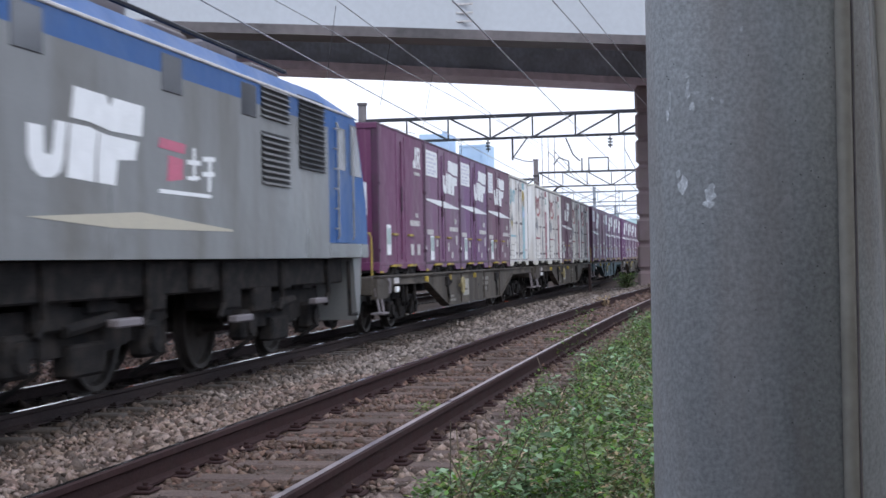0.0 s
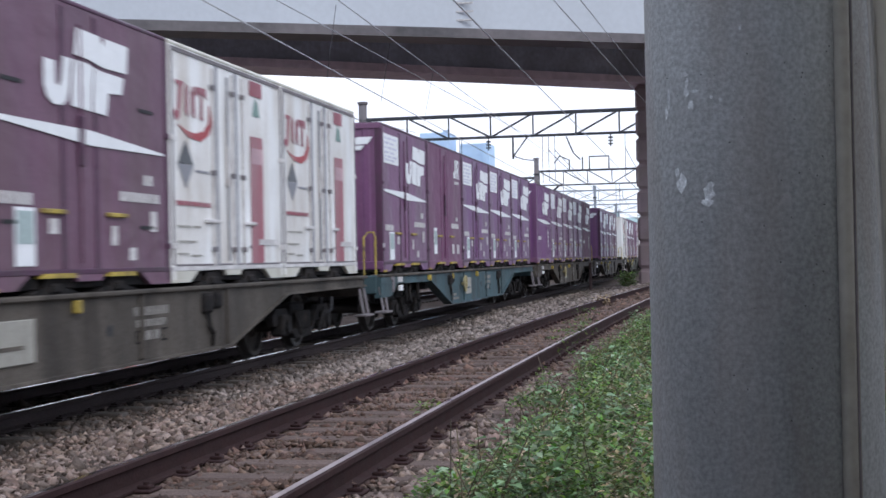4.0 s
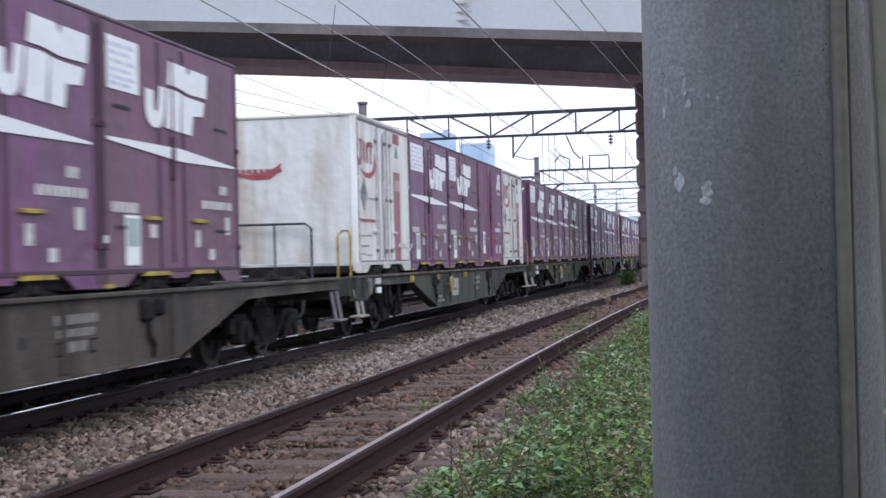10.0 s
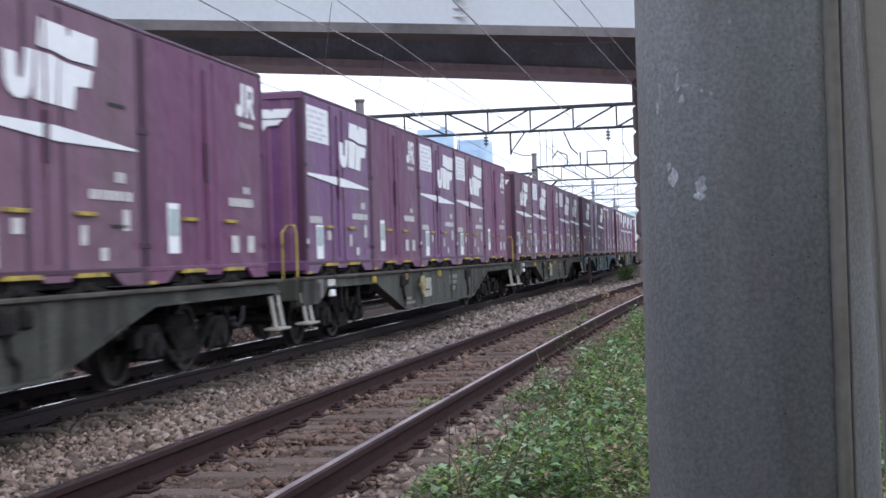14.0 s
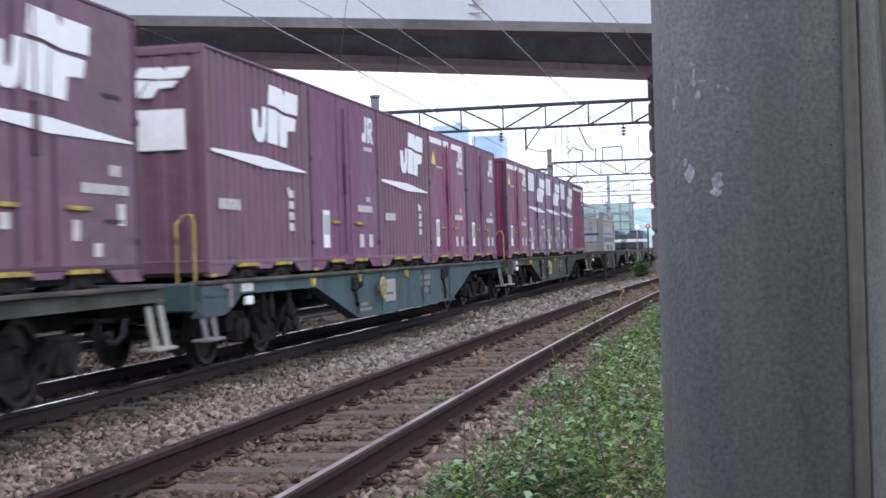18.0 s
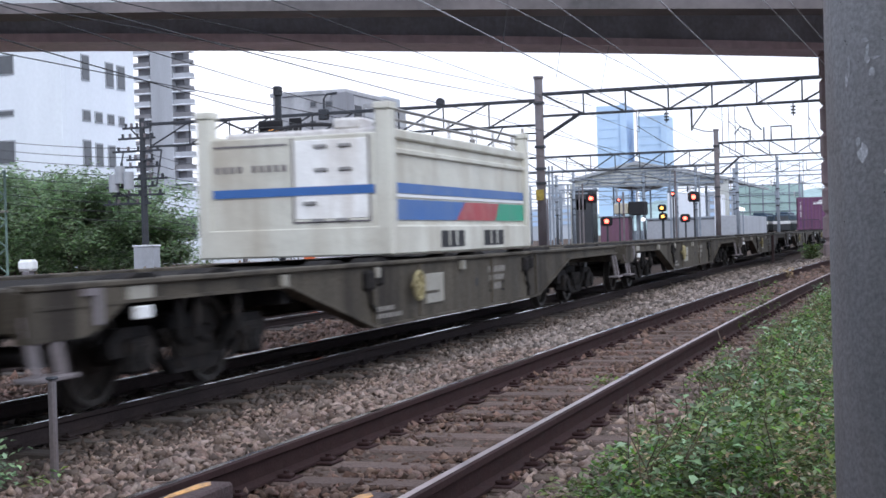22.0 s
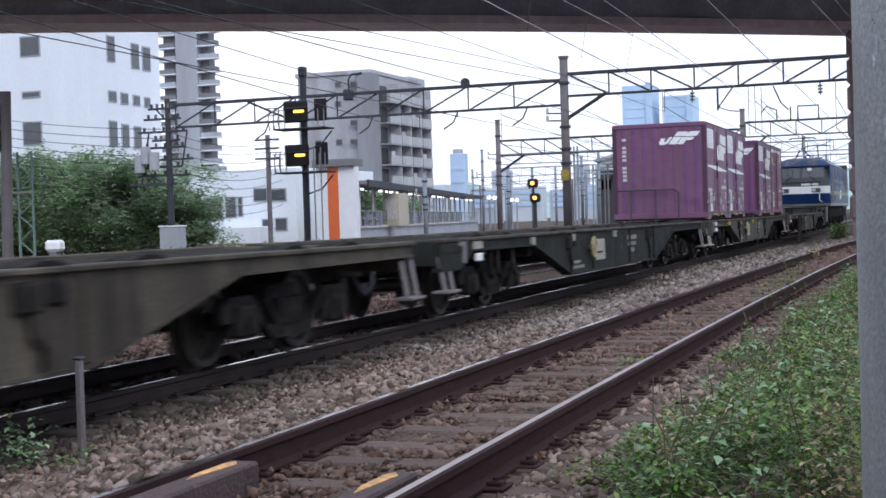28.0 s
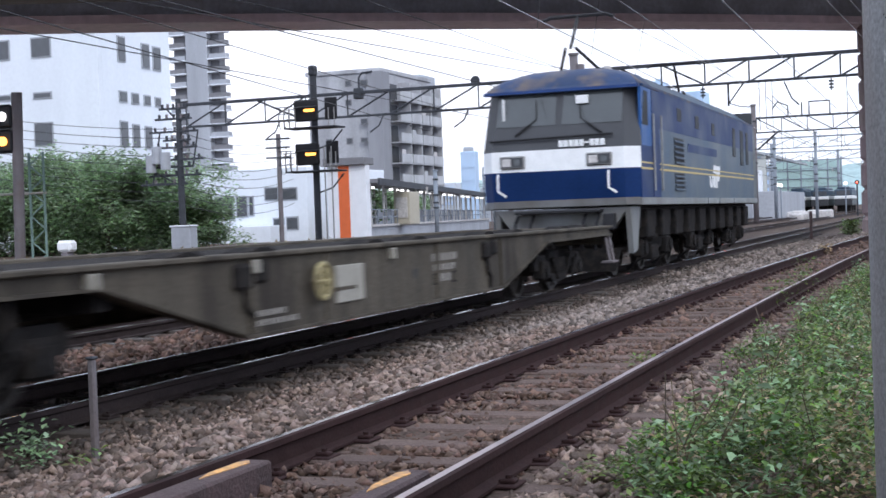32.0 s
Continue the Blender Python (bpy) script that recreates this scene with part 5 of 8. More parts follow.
def pusher_loco():
    """The electric engine that pushes at the rear; x = 0 is the foot of its front."""
    t = thing("pushing_locomotive", "blue and white electric locomotive pushing the train", "locomotive")
    L, hw = 16.7, 1.51
    # lower body with the raked, chamfered front
    def slab(za, zb, xa, xb, wa, wb, material, name, label=""):
        """A band round the front end between two heights; xa, xb: set back below and above."""
        n = 0.28
        lo = [(xa + n, -wa), (xa, -wa + n * 0.9), (xa, wa - n * 0.9), (xa + n, wa), (2.0, wa), (2.0, -wa)]
        hi = [(xb + n, -wb), (xb, -wb + n * 0.9), (xb, wb - n * 0.9), (xb + n, wb), (2.0, wb), (2.0, -wb)]
        vs = [(x, y, za) for x, y in lo] + [(x, y, zb) for x, y in hi]
        k = 6
        fs = [(i, (i + 1) % k, k + (i + 1) % k, k + i) for i in range(k)] + [tuple(range(k))[::-1], tuple(range(k, 2 * k))]
        return part(name, Geo().add(vs, fs), material, t, label)
    slab(1.4, 1.53, 0.08, 0.06, hw, hw, "loco_grey", "front_apron")
    slab(1.53, 2.07, 0.06, 0.0, hw, hw, "loco_navy", "front_band", "navy band")
    slab(2.07, 2.46, 0.0, 0.02, hw, hw, "white", "front_band", "white band")
    slab(2.46, 2.66, 0.02, 0.1, hw, hw - 0.01, "loco_dark", "front_band", "charcoal band")
    slab(2.66, 3.58, 0.1, 0.42, hw - 0.01, hw - 0.06, "loco_dark", "front_window_frame")
    # roof cap: a faceted dome
    ring = []
    for x, w, z in ((0.34, hw - 0.05, 3.57), (0.42, hw - 0.1, 3.66), (0.6, hw - 0.3, 3.82), (0.85, hw - 0.55, 3.95), (1.15, hw - 0.7, 4.02), (2.2, hw - 0.7, 4.04)):
        base = 3.57 + 0.02 * (x > 0.5)
        side = hw - 0.04 if x > 0.4 else w
        ring.append([(x, -side, base), (x, -(side + w) / 2, base + (z - base) * 0.72), (x, -w * 0.9, base + (z - base) * 0.95), (x, -w * 0.45, z), (x, w * 0.45, z), (x, w * 0.9, base + (z - base) * 0.95), (x, (side + w) / 2, base + (z - base) * 0.72), (x, side, base)])
    n = len(ring[0])
    fs = [(i * n + k, i * n + (k + 1) % n, (i + 1) * n + (k + 1) % n, (i + 1) * n + k) for i in range(len(ring) - 1) for k in range(n)]
    fs += [tuple(range(n))[::-1], tuple(range((len(ring) - 1) * n, len(ring) * n))]
    smooth(part("roof_cap", Geo().add([q for r in ring for q in r], fs), "loco_roof", t, "domed blue roof end with tan dirt"))
    part("roof_visor", Geo().prism([(0.28, 3.54), (0.34, 3.6), (0.5, 3.6), (0.5, 3.54)], "y", -hw + 0.03, hw - 0.03), "loco_navy", t)
    # windshields
    def slope(z):
        return 0.1 + 0.32 * (z - 2.66) / 0.92
    for y0, y1 in ((0.06, 1.2), (-1.2, -0.06)):
        za, zb = 2.92, 3.53
        g = Geo().add([(slope(za) - 0.012, y0, za), (slope(za) - 0.012, y1, za), (slope(zb) - 0.012, y1 - 0.03, zb), (slope(zb) - 0.012, y0, zb),
                       (slope(za) + 0.02, y0, za), (slope(za) + 0.02, y1, za), (slope(zb) + 0.02, y1 - 0.03, zb), (slope(zb) + 0.02, y0, zb)],
                      [(0, 1, 2, 3), (7, 6, 5, 4), (0, 4, 5, 1), (1, 5, 6, 2), (2, 6, 7, 3), (3, 7, 4, 0)])
        part("windshield", g, "windshield", t)
    for y in (0.42, -0.42):
        part("wiper", Geo().tube([(slope(2.72) - 0.04, y + (0.4 if y > 0 else -0.42), 2.74), (slope(2.95) - 0.04, y + (0.12 if y > 0 else -0.12), 2.95)], 0.022).tube([(slope(2.95) - 0.04, y + (0.12 if y > 0 else -0.12), 2.95), (slope(3.05) - 0.04, y, 3.05), (slope(3.42) - 0.035, y + 0.03, 3.4)], 0.011), "black", t)
        part("sun_blind", Geo().box(slope(3.2) - 0.03, slope(3.2) - 0.01, y - 0.05 - (0.1 if y < 0 else 0.0), y + 0.09, 3.3, 3.45) if y < 0 else Geo().box(slope(3.1) - 0.03, slope(3.1) - 0.012, y + 0.62, y + 0.66, 2.98, 3.45), "white", t)
    # number, as plain bars
    for k in range(9):
        part("number_bar", Geo().box(0.0, 0.05, -0.12 - 0.098 * k, -0.045 - 0.098 * k, 2.5 if k != 5 else 2.55, 2.62 if k != 5 else 2.58), "white", t)
    part("front_rail", Geo().tube([(0.04, -1.05, 2.7), (0.04, 1.3, 2.66)], 0.022), "black", t)
    # lamps
    for y in (0.85, -0.8):
        c = part("headlamp", Geo().bev(-0.04, 0.1, y - 0.24, y + 0.24, 2.13, 2.37, 0.02), "steel", t)
        part("lens", Geo().box(-0.05, 0.0, y - 0.21, y + 0.21, 2.16, 2.34), "loco_dark", c)
        part("lens", Geo().cyl((-0.06, y - 0.1, 2.25), (-0.03, y - 0.1, 2.25), 0.065, 12), "windshield", c)
        part("lens", Geo().box(-0.055, -0.02, y + 0.02, y + 0.19, 2.18, 2.32), "greywhite", c)
    for y in (1.12, -0.98):
        part("grab_rail", Geo().tube([(-0.05, y, 2.03), (-0.09, y, 1.98), (-0.09, y, 1.72), (-0.05, y - 0.14, 1.62)], 0.022), "white", t)
    # skirt, snow guard and coupler
    part("front_skirt", Geo().prism([(-1.25, 1.36), (-1.0, 1.0), (1.0, 1.0), (1.25, 1.36)], "x", 0.2, 0.45), "loco_grey", t)
    part("skirt_side", Geo().prism([(0.2, 1.36), (1.1, 1.36), (0.75, 0.55), (0.4, 0.5)], "y", -1.3, -1.2), "loco_grey", t)
    part("skirt_side", Geo().prism([(0.2, 1.36), (1.1, 1.36), (0.75, 0.55), (0.4, 0.5)], "y", 1.2, 1.3), "loco_grey", t)
    part("snow_guard", Geo().prism([(-1.1, 0.6), (-0.95, 0.18), (0.95, 0.18), (1.1, 0.6)], "x", 0.3, 0.36), "underframe", t)
    part("step_board", Geo().bev(-0.15, 0.3, -0.8, 0.8, 1.28, 1.33, 0.01), "black", t)
    part("coupler", Geo().bev(-0.55, 0.3, -0.16, 0.16, 0.68, 1.02, 0.04), "underframe", t)
    for y in (-0.75, -0.5, 0.5, 0.8):
        part("hose", Geo().tube([(0.1, y, 1.25), (-0.12, y, 1.1), (-0.2, y + 0.03, 0.75), (-0.1, y + 0.05, 0.6)], 0.035), "black", t)
    part("jumper_box", Geo().bev(-0.1, 0.15, -1.05, -0.85, 0.95, 1.25, 0.02), "black", t)
    # sides
    part("body", Geo().prism([(-hw, 1.4), (-hw, 3.6), (-0.98, 3.97), (0.98, 3.97), (hw, 3.6), (hw, 1.4)], "x", 2.0, L - 0.8), "loco_sky", t, "grey-blue body side")
    part("body_end", Geo().prism([(L - 0.8, 1.36), (L - 0.05, 1.36), (L, 2.2), (L - 0.4, 3.56), (L - 0.8, 3.97)], "y", -hw, hw), "loco_dark", t)
    part("cab_side", Geo().box(0.42, 2.1, -hw - 0.004, -hw + 0.05, 2.48, 3.56), "loco_blue", t)
    part("cab_side", Geo().box(0.3, 2.1, -hw - 0.004, -hw + 0.05, 1.52, 2.48), "loco_navy", t, "navy cab flank")
    part("blue_panel", Geo().box(1.35, 2.0, -hw - 0.012, -hw, 1.54, 3.55), "loco_navy", t, "navy cab door")
    part("cab_window", Geo().prism([(0.46, 2.86), (0.98, 2.86), (0.98, 3.5), (0.64, 3.5)], "y", -hw - 0.012, -hw + 0.01), "cab_glass", t)
    part("sill", Geo().bev(0.3, L - 0.1, -hw - 0.008, hw + 0.008, 1.38, 1.52, 0.01), "loco_grey", t, "light grey sill band")
    part("gold_band", Geo().box(0.3, L - 0.8, -hw - 0.01, -hw, 2.04, 2.08), "gold", t)
    part("gold_band", Geo().box(0.3, L - 0.8, -hw - 0.01, -hw, 2.15, 2.18), "gold", t)
    louvre(t, 3.6, 4.7, 2.2, 2.75, -hw - 0.004, 5, "loco_sky")
    louvre(t, 3.6, 4.7, 1.66, 2.02, -hw - 0.004, 4, "loco_sky")
    for x, z, w, h in ((4.0, 3.1, 0.5, 0.28), (6.2, 3.05, 0.5, 0.3), (8.5, 3.0, 0.45, 0.3), (11.9, 2.6, 0.5, 0.75), (13.3, 2.4, 0.6, 0.95), (14.4, 2.45, 0.5, 0.9)):
        part("side_window", Geo().bev(x, x + w, -hw - 0.012, -hw + 0.01, z, z + h, 0.01), "cab_glass", t)
    part("upper_band", sheet(rect(2.02, L - 0.8, 2.85, 3.58), -hw - 0.002), "loco_navy", t, "darker blue upper side")
    part("side_stripe", sheet(rect(5.2, 9.2, 2.5, 2.68), -hw - 0.002), "loco_navy", t)
    logo_side(t, 8.0, 1.75, 1.6, 0.55, -hw - 0.003)
    part("grab_rail", Geo().tube([(1.3, -hw - 0.05, 1.65), (1.3, -hw - 0.05, 3.1)], 0.018), "steel", t)
    part("grab_rail", Geo().tube([(2.06, -hw - 0.05, 1.65), (2.06, -hw - 0.05, 3.1)], 0.018), "steel", t)
    part("underframe", Geo().bev(0.8, L - 0.6, -1.25, 1.25, 0.95, 1.36, 0.02), "underframe", t)
    for x in np.arange(1.4, 15.5, 1.5):
        part("equipment_box", Geo().bev(x, x + 0.8, -1.36, -0.9, 0.75, 1.3, 0.03), "underframe", t)
    loco_bogies(t, (2.9, 8.35, 13.8), 0.56, 2.5)
    # roof
    part("gutter", Geo().bev(0.6, L - 0.5, -hw - 0.01, -hw + 0.05, 3.57, 3.63, 0.01), "loco_roof", t)
    for x in np.arange(3.0, 15.0, 1.6):
        part("roof_box", Geo().bev(x, x + 1.2, -0.8, 0.8, 3.95, 4.08, 0.03), "loco_roof", t)
    for x, s in ((1.2, 1), (12.9, -1)):
        p = part("pantograph", Geo().tube([(x + 0.9 * s, -0.45, 4.0), (x + 0.1 * s, -0.1, 4.45)], 0.035).tube([(x + 0.9 * s, 0.45, 4.0), (x + 0.1 * s, 0.1, 4.45)], 0.035).tube([(x + 0.1 * s, 0, 4.45), (x + 0.75 * s, 0, 5.13)], 0.035), "black", t)
        part("collector_head", Geo().tube([(x + 0.75 * s, -0.72, 5.09), (x + 0.75 * s, -0.55, 5.15), (x + 0.75 * s, 0.55, 5.15), (x + 0.75 * s, 0.72, 5.09)], 0.035), "black", p)
        part("insulator", Geo().cyl((x + 1.0 * s, -0.5, 3.95), (x + 1.0 * s, -0.5, 4.15), 0.08, 10), "greywhite", p)
    part("horn_cover", Geo().cyl((1.4, -0.15, 4.0), (1.4, -0.15, 4.14), 0.09, 10), "mast", t)
    return t


CONSIST = [
    ("wagon_brown", "JPPQV"), ("wagon_brown", "WWBWW"), ("wagon_blue", "PJPPP"), ("wagon_brown", "DPPPC"), ("wagon_brown", "_PPQ_"),
    ("wagon_grey", "WPQJW"), ("wagon_grey", "PBPBJ"), ("wagon_grey", "PJPPJ"), ("wagon_grey", "BPJPB"), ("wagon_blue", "CJCNJ"),
    ("wagon_grey", "NPPPE"), ("wagon_dark", "__T__"), ("wagon_dark", "_____"), ("wagon_dark", "_____"), ("wagon_dark", "_____"),
    ("wagon_black", "_____"), ("wagon_grey", "PP_PN"), ("wagon_dark", "_____"),
]
WAGON_LABELS = {
    "wagon_brown": "weathered grey-brown flat container wagon on two bogies",
    "wagon_dark": "empty dark brown flat container wagon on two bogies",
    "wagon_black": "empty sooty black-green flat container wagon on two bogies",
    "wagon_blue": "blue-grey flat container wagon on two bogies",
    "wagon_grey": "dull grey flat container wagon on two bogies",
}


def build_train():
    first = {}

    def instance(key, make):
        if key in first:
            return copy_thing(first[key], Matrix.Identity(4))
        first[key] = make()
        return first[key]

    for k, (paint, load) in enumerate(CONSIST):
        u = 20.4 * k - (0.1 * (k - 10) if k > 10 else 0)
        rails = "" if k in (1, 3) or paint in ("wagon_dark", "wagon_black") else {5: "yk", 16: "k"}.get(k, "y")
        w = instance((paint, rails), lambda: wagon(paint, WAGON_LABELS[paint], rails))
        MOVERS.append((w, u))
        for i, c in enumerate(load):
            if c == "T":
                MOVERS.append((bulk_container(), u + 6.6))
            elif c != "_":
                MOVERS.append((instance(c, lambda: box_container(c)), u + 0.02 + 3.742 * i))
    MOVERS.append((leading_loco(), -1.6))
    MOVERS.append((pusher_loco(), 366.4))


build_train()

# ---------------------------------------------------------------- ballast and plants
BETWEEN = "loose brown-grey ballast stones between the two tracks"
CRIB = "rusty brown ballast stones round the sleepers"
scatter_stones("ballast_stones", 4.2, 14, 0.72, 3.6, 0.04, 0.0285, True, BETWEEN, edge=-1.25)
scatter_stones("ballast_stones", 4.2, 14, -1.95, -0.66, 0.04, 0.028, True, CRIB, "stone", sink=0.25)
scatter_stones("ballast_stones", 4.2, 14, -0.66, 0.72, 0.04, 0.024, True, CRIB, "stone_rust", sink=0.3)
scatter_stones("ballast_stones", 14, 30, 0.72, 3.6, 0.058, 0.037, True, BETWEEN, "stone_grey", edge=-1.22)
scatter_stones("ballast_stones", 14, 30, -1.9, 0.72, 0.068, 0.036, True, CRIB, "stone_rust", sink=0.6)
scatter_stones("ballast_stones", -10, 4.2, 0.72, 4.6, 0.13, 0.07, True, BETWEEN)
scatter_stones("ballast_stones", -10, 4.2, -1.9, 0.72, 0.12, 0.06, True, CRIB, "stone_rust")
scatter_stones("ballast_stones", 30, 64, 0.72, 4.2, 0.1, 0.052, True, BETWEEN, "stone_grey")
scatter_stones("ballast_stones", 30, 64, -1.9, 0.72, 0.11, 0.05, True, CRIB, "stone_rust", sink=0.5)
# darker stones along the train's near rail
scatter_stones("ballast_stones", 4.2, 30, -1.32, -0.55, 0.05, 0.036, False, "dark ballast stones along the train's track", "stone_dark")
scatter_stones("ballast_stones", 5, 30, 0.75, 3.4, 0.085, 0.05, False, "dark ballast stones beyond the train's track", "stone_rust")
scatter_stones("ballast_stones", 5, 22, -0.5, 0.5, 0.07, 0.046, False, "dark ballast stones between the train's rails", "stone_dark")


def leaves(name, P, size, material, label, up=0.5, kind="stuff", category="plants", long=1.7):
    """Many folded leaves at the points P, in one object."""
    n = len(P)
    s = size * rng.uniform(0.55, 1.3, n)
    a = rng.uniform(0, 2 * np.pi, n)
    d = np.stack([np.cos(a), np.sin(a), rng.uniform(-0.5, up, n)], -1)
    d /= np.linalg.norm(d, axis=1, keepdims=True)
    r = np.stack([-np.sin(a), np.cos(a), rng.uniform(-0.35, 0.35, n)], -1)
    r /= np.linalg.norm(r, axis=1, keepdims=True)
    up_v = np.cross(d, r)
    L = (s * long)[:, None]
    w = (s * 0.5)[:, None]
    V = np.stack([P, P + d * L * 0.45 + r * w + up_v * w * 0.35, P + d * L - up_v * w * 0.3, P + d * L * 0.45 - r * w + up_v * w * 0.35], 1)
    k = np.arange(n)[:, None] * 4
    T = np.concatenate([k + np.array([[0, 1, 2]]), k + np.array([[0, 2, 3]])], 0)
    ob = new(name, raw_mesh(name, V.reshape(-1, 3), T, material))
    return tagged(ob, label, category, kind=kind)


def weed_bed(n, x0, x1, edge, width, per, rad, tall, near=1.4):
    """Points on the domes of many small plants that stand in uneven clumps, lower towards the track; returns one cloud."""
    out = []
    for k in range(n):
        x = x0 + (x1 - x0) * rng.random() ** near
        q = rng.random()
        d = edge + 0.14 * math.sin(x * 1.7) + 0.09 * math.sin(x * 4.1) + width * q
        y = float(near_y(x)) - d
        swell = 0.72 + 0.38 * math.sin(x * 3.3 + 2.2 * math.sin(y * 2.9)) + 0.25 * math.sin(x * 7.1 - y * 6.3)
        if swell < 0.45 and rng.random() < 0.6:
            continue
        r = rad * rng.uniform(0.6, 1.5)
        h = tall * rng.uniform(0.55, 1.2) * (0.4 + 0.6 * min(q * 4.5, 1)) * (0.55 + 0.6 * swell)
        m = int(per * rng.uniform(0.6, 1.5))
        a = rng.uniform(0, 2 * np.pi, m)
        s = rng.random(m) ** 0.6
        rr = r * s * (1 + 0.25 * np.sin(3 * a + k))
        z = float(ground_z(x, y)) + 0.02 + h * np.sqrt(np.clip(1 - 0.85 * s * s, 0, 1)) * rng.uniform(0.5, 1.05, m)
        out.append(np.stack([x + rr * np.cos(a), y + rr * np.sin(a), z], -1))
    return np.concatenate(out)


leaves("roadside_weeds", weed_bed(820, 5.0, 30, 1.24, 2.4, 120, 0.16, 0.42), 0.022, "leaf", "low green weeds sprawling beside the track", 0.9)
leaves("roadside_weeds", weed_bed(480, 5.0, 22, 1.28, 2.3, 55, 0.12, 0.43), 0.018, "leaf", "fine-leaved green weeds beside the track", 0.9, long=2.4)
leaves("roadside_weeds", weed_bed(170, 5.0, 26, 1.26, 2.1, 24, 0.15, 0.46), 0.04, "leaf_pale", "broad pale green leaves among the weeds", 0.6)
leaves("roadside_weeds", weed_bed(170, 5.0, 16, 1.32, 2.2, 45, 0.13, 0.37), 0.024, "leaf_pale", "small pale green shoots among the weeds", 1.2, long=2.2)
leaves("roadside_weeds", weed_bed(380, 5.0, 20, 1.4, 2.2, 48, 0.13, 0.43), 0.017, "leaf_dry", "dry yellow-brown leaves among the weeds", 0.8, long=2.2)


leaves("dry_weeds", weed_bed(90, 5.0, 9.5, 2.3, 1.2, 60, 0.14, 0.36), 0.014, "leaf_dry", "withered brown stems and leaves near the post", 1.4, long=3.2)


def stalks():
    g = Geo()
    for k in range(520):
        x = 5.2 + 15 * rng.random() ** 1.3
        y = float(near_y(x)) - 1.3 - 2.2 * rng.random()
        z = float(ground_z(x, y))
        h = rng.uniform(0.15, 0.55)
        lean = rng.uniform(-0.2, 0.2, 2)
        g.tube([(x, y, z), (x + lean[0] * 0.3, y + lean[1] * 0.3, z + h * 0.6), (x + lean[0], y + lean[1], z + h)], 0.003, 4)
    part("weed_stalks", g, "stem", label="thin brown stalks standing in the weeds", kind="stuff")["category"] = "plants"
    h = Geo()
    for k in range(9):
        x = 5.4 + 5 * rng.random()
        y = float(near_y(x)) - 1.6 - 1.2 * rng.random()
        z = float(ground_z(x, y)) + rng.uniform(0.25, 0.45)
        h.cyl((x, y, z), (x + 0.004, y, z + 0.012), 0.008, 6, 0.004)
    part("seed_heads", h, "greywhite", label="small white seed heads in the weeds", kind="stuff")["category"] = "plants"


stalks()
for x, y, big, n, size, look_of in ((9.75, -4.66, 0.1, 70, 0.03, "leaf"), (24.0, -4.45, 0.18, 80, 0.035, "leaf"), (7.46, -1.08, 0.16, 110, 0.035, "leaf_pale"), (7.25, -1.35, 0.14, 80, 0.03, "leaf_pale"), (6.9, -1.93, 0.1, 50, 0.03, "leaf"),
                                  (33.3, -4.05, 0.16, 130, 0.05, "leaf_dry"), (66.0, -2.6, 0.42, 420, 0.09, "leaf"), (69.0, -2.3, 0.36, 300, 0.09, "leaf"), (16.5, -4.9, 0.2, 80, 0.035, "leaf"), (18.5, -4.9, 0.2, 80, 0.035, "leaf")):
    P = np.array([x, y, float(ground_z(x, y))]) + rng.normal(0, 1, (n, 3)) * np.array([big * 0.7, big * 0.5, 0]) + np.stack([np.zeros(n), np.zeros(n), rng.random(n) * big * 1.7], -1)
    leaves("weed_tuft", P, size, look_of, "small tuft of weeds growing in the ballast", 0.9, kind="stuff", category="weed")
t = thing("marker_post", "short brown marker stake between the tracks", "post")
part("shaft", Geo().bev(59.8, 59.95, -1.42, -1.3, -0.5, 1.0, 0.02), "timber_dark", t)

# crossing timbers and marker post
for off, x1, w, top in ((0.44, 5.5, 0.075, 0.228), (-0.385, 5.34, 0.065, 0.235)):
    t = thing("crossing_timber", "dark timber beside the rail with orange light painted on its end", "crossing timber", "crossing timbers")
    y = near_y(4.6) + off
    part("beam", Geo().bev(3.2, x1, y - w, y + w, 0.06, top, 0.012), "timber_dark", t)
    # orange light on the timber top, put in as a coloured patch
    part("painted_patch", Geo().prism([(x1 - 0.48, y + 0.02), (x1 - 0.1, y - 0.015), (x1 - 0.04, y + 0.02), (x1 - 0.1, y + 0.05), (x1 - 0.35, y + 0.05)], "z", top - 0.001, top + 0.003), "amber_lit_wood", t, "orange light painted on worn timber")
t = thing("marker_post", "thin grey concrete marker post in the ballast", "post")
part("shaft", Geo().bev(7.524, 7.571, -1.556, -1.509, -0.35, 0.45, 0.01), "mast", t)
part("cap", Geo().bev(7.515, 7.58, -1.565, -1.5, 0.45, 0.47, 0.008), "gantry", t)

# ---------------------------------------------------------------- the post close to the camera
PX, PY, PR = 2.5, CY - 0.065, 0.199


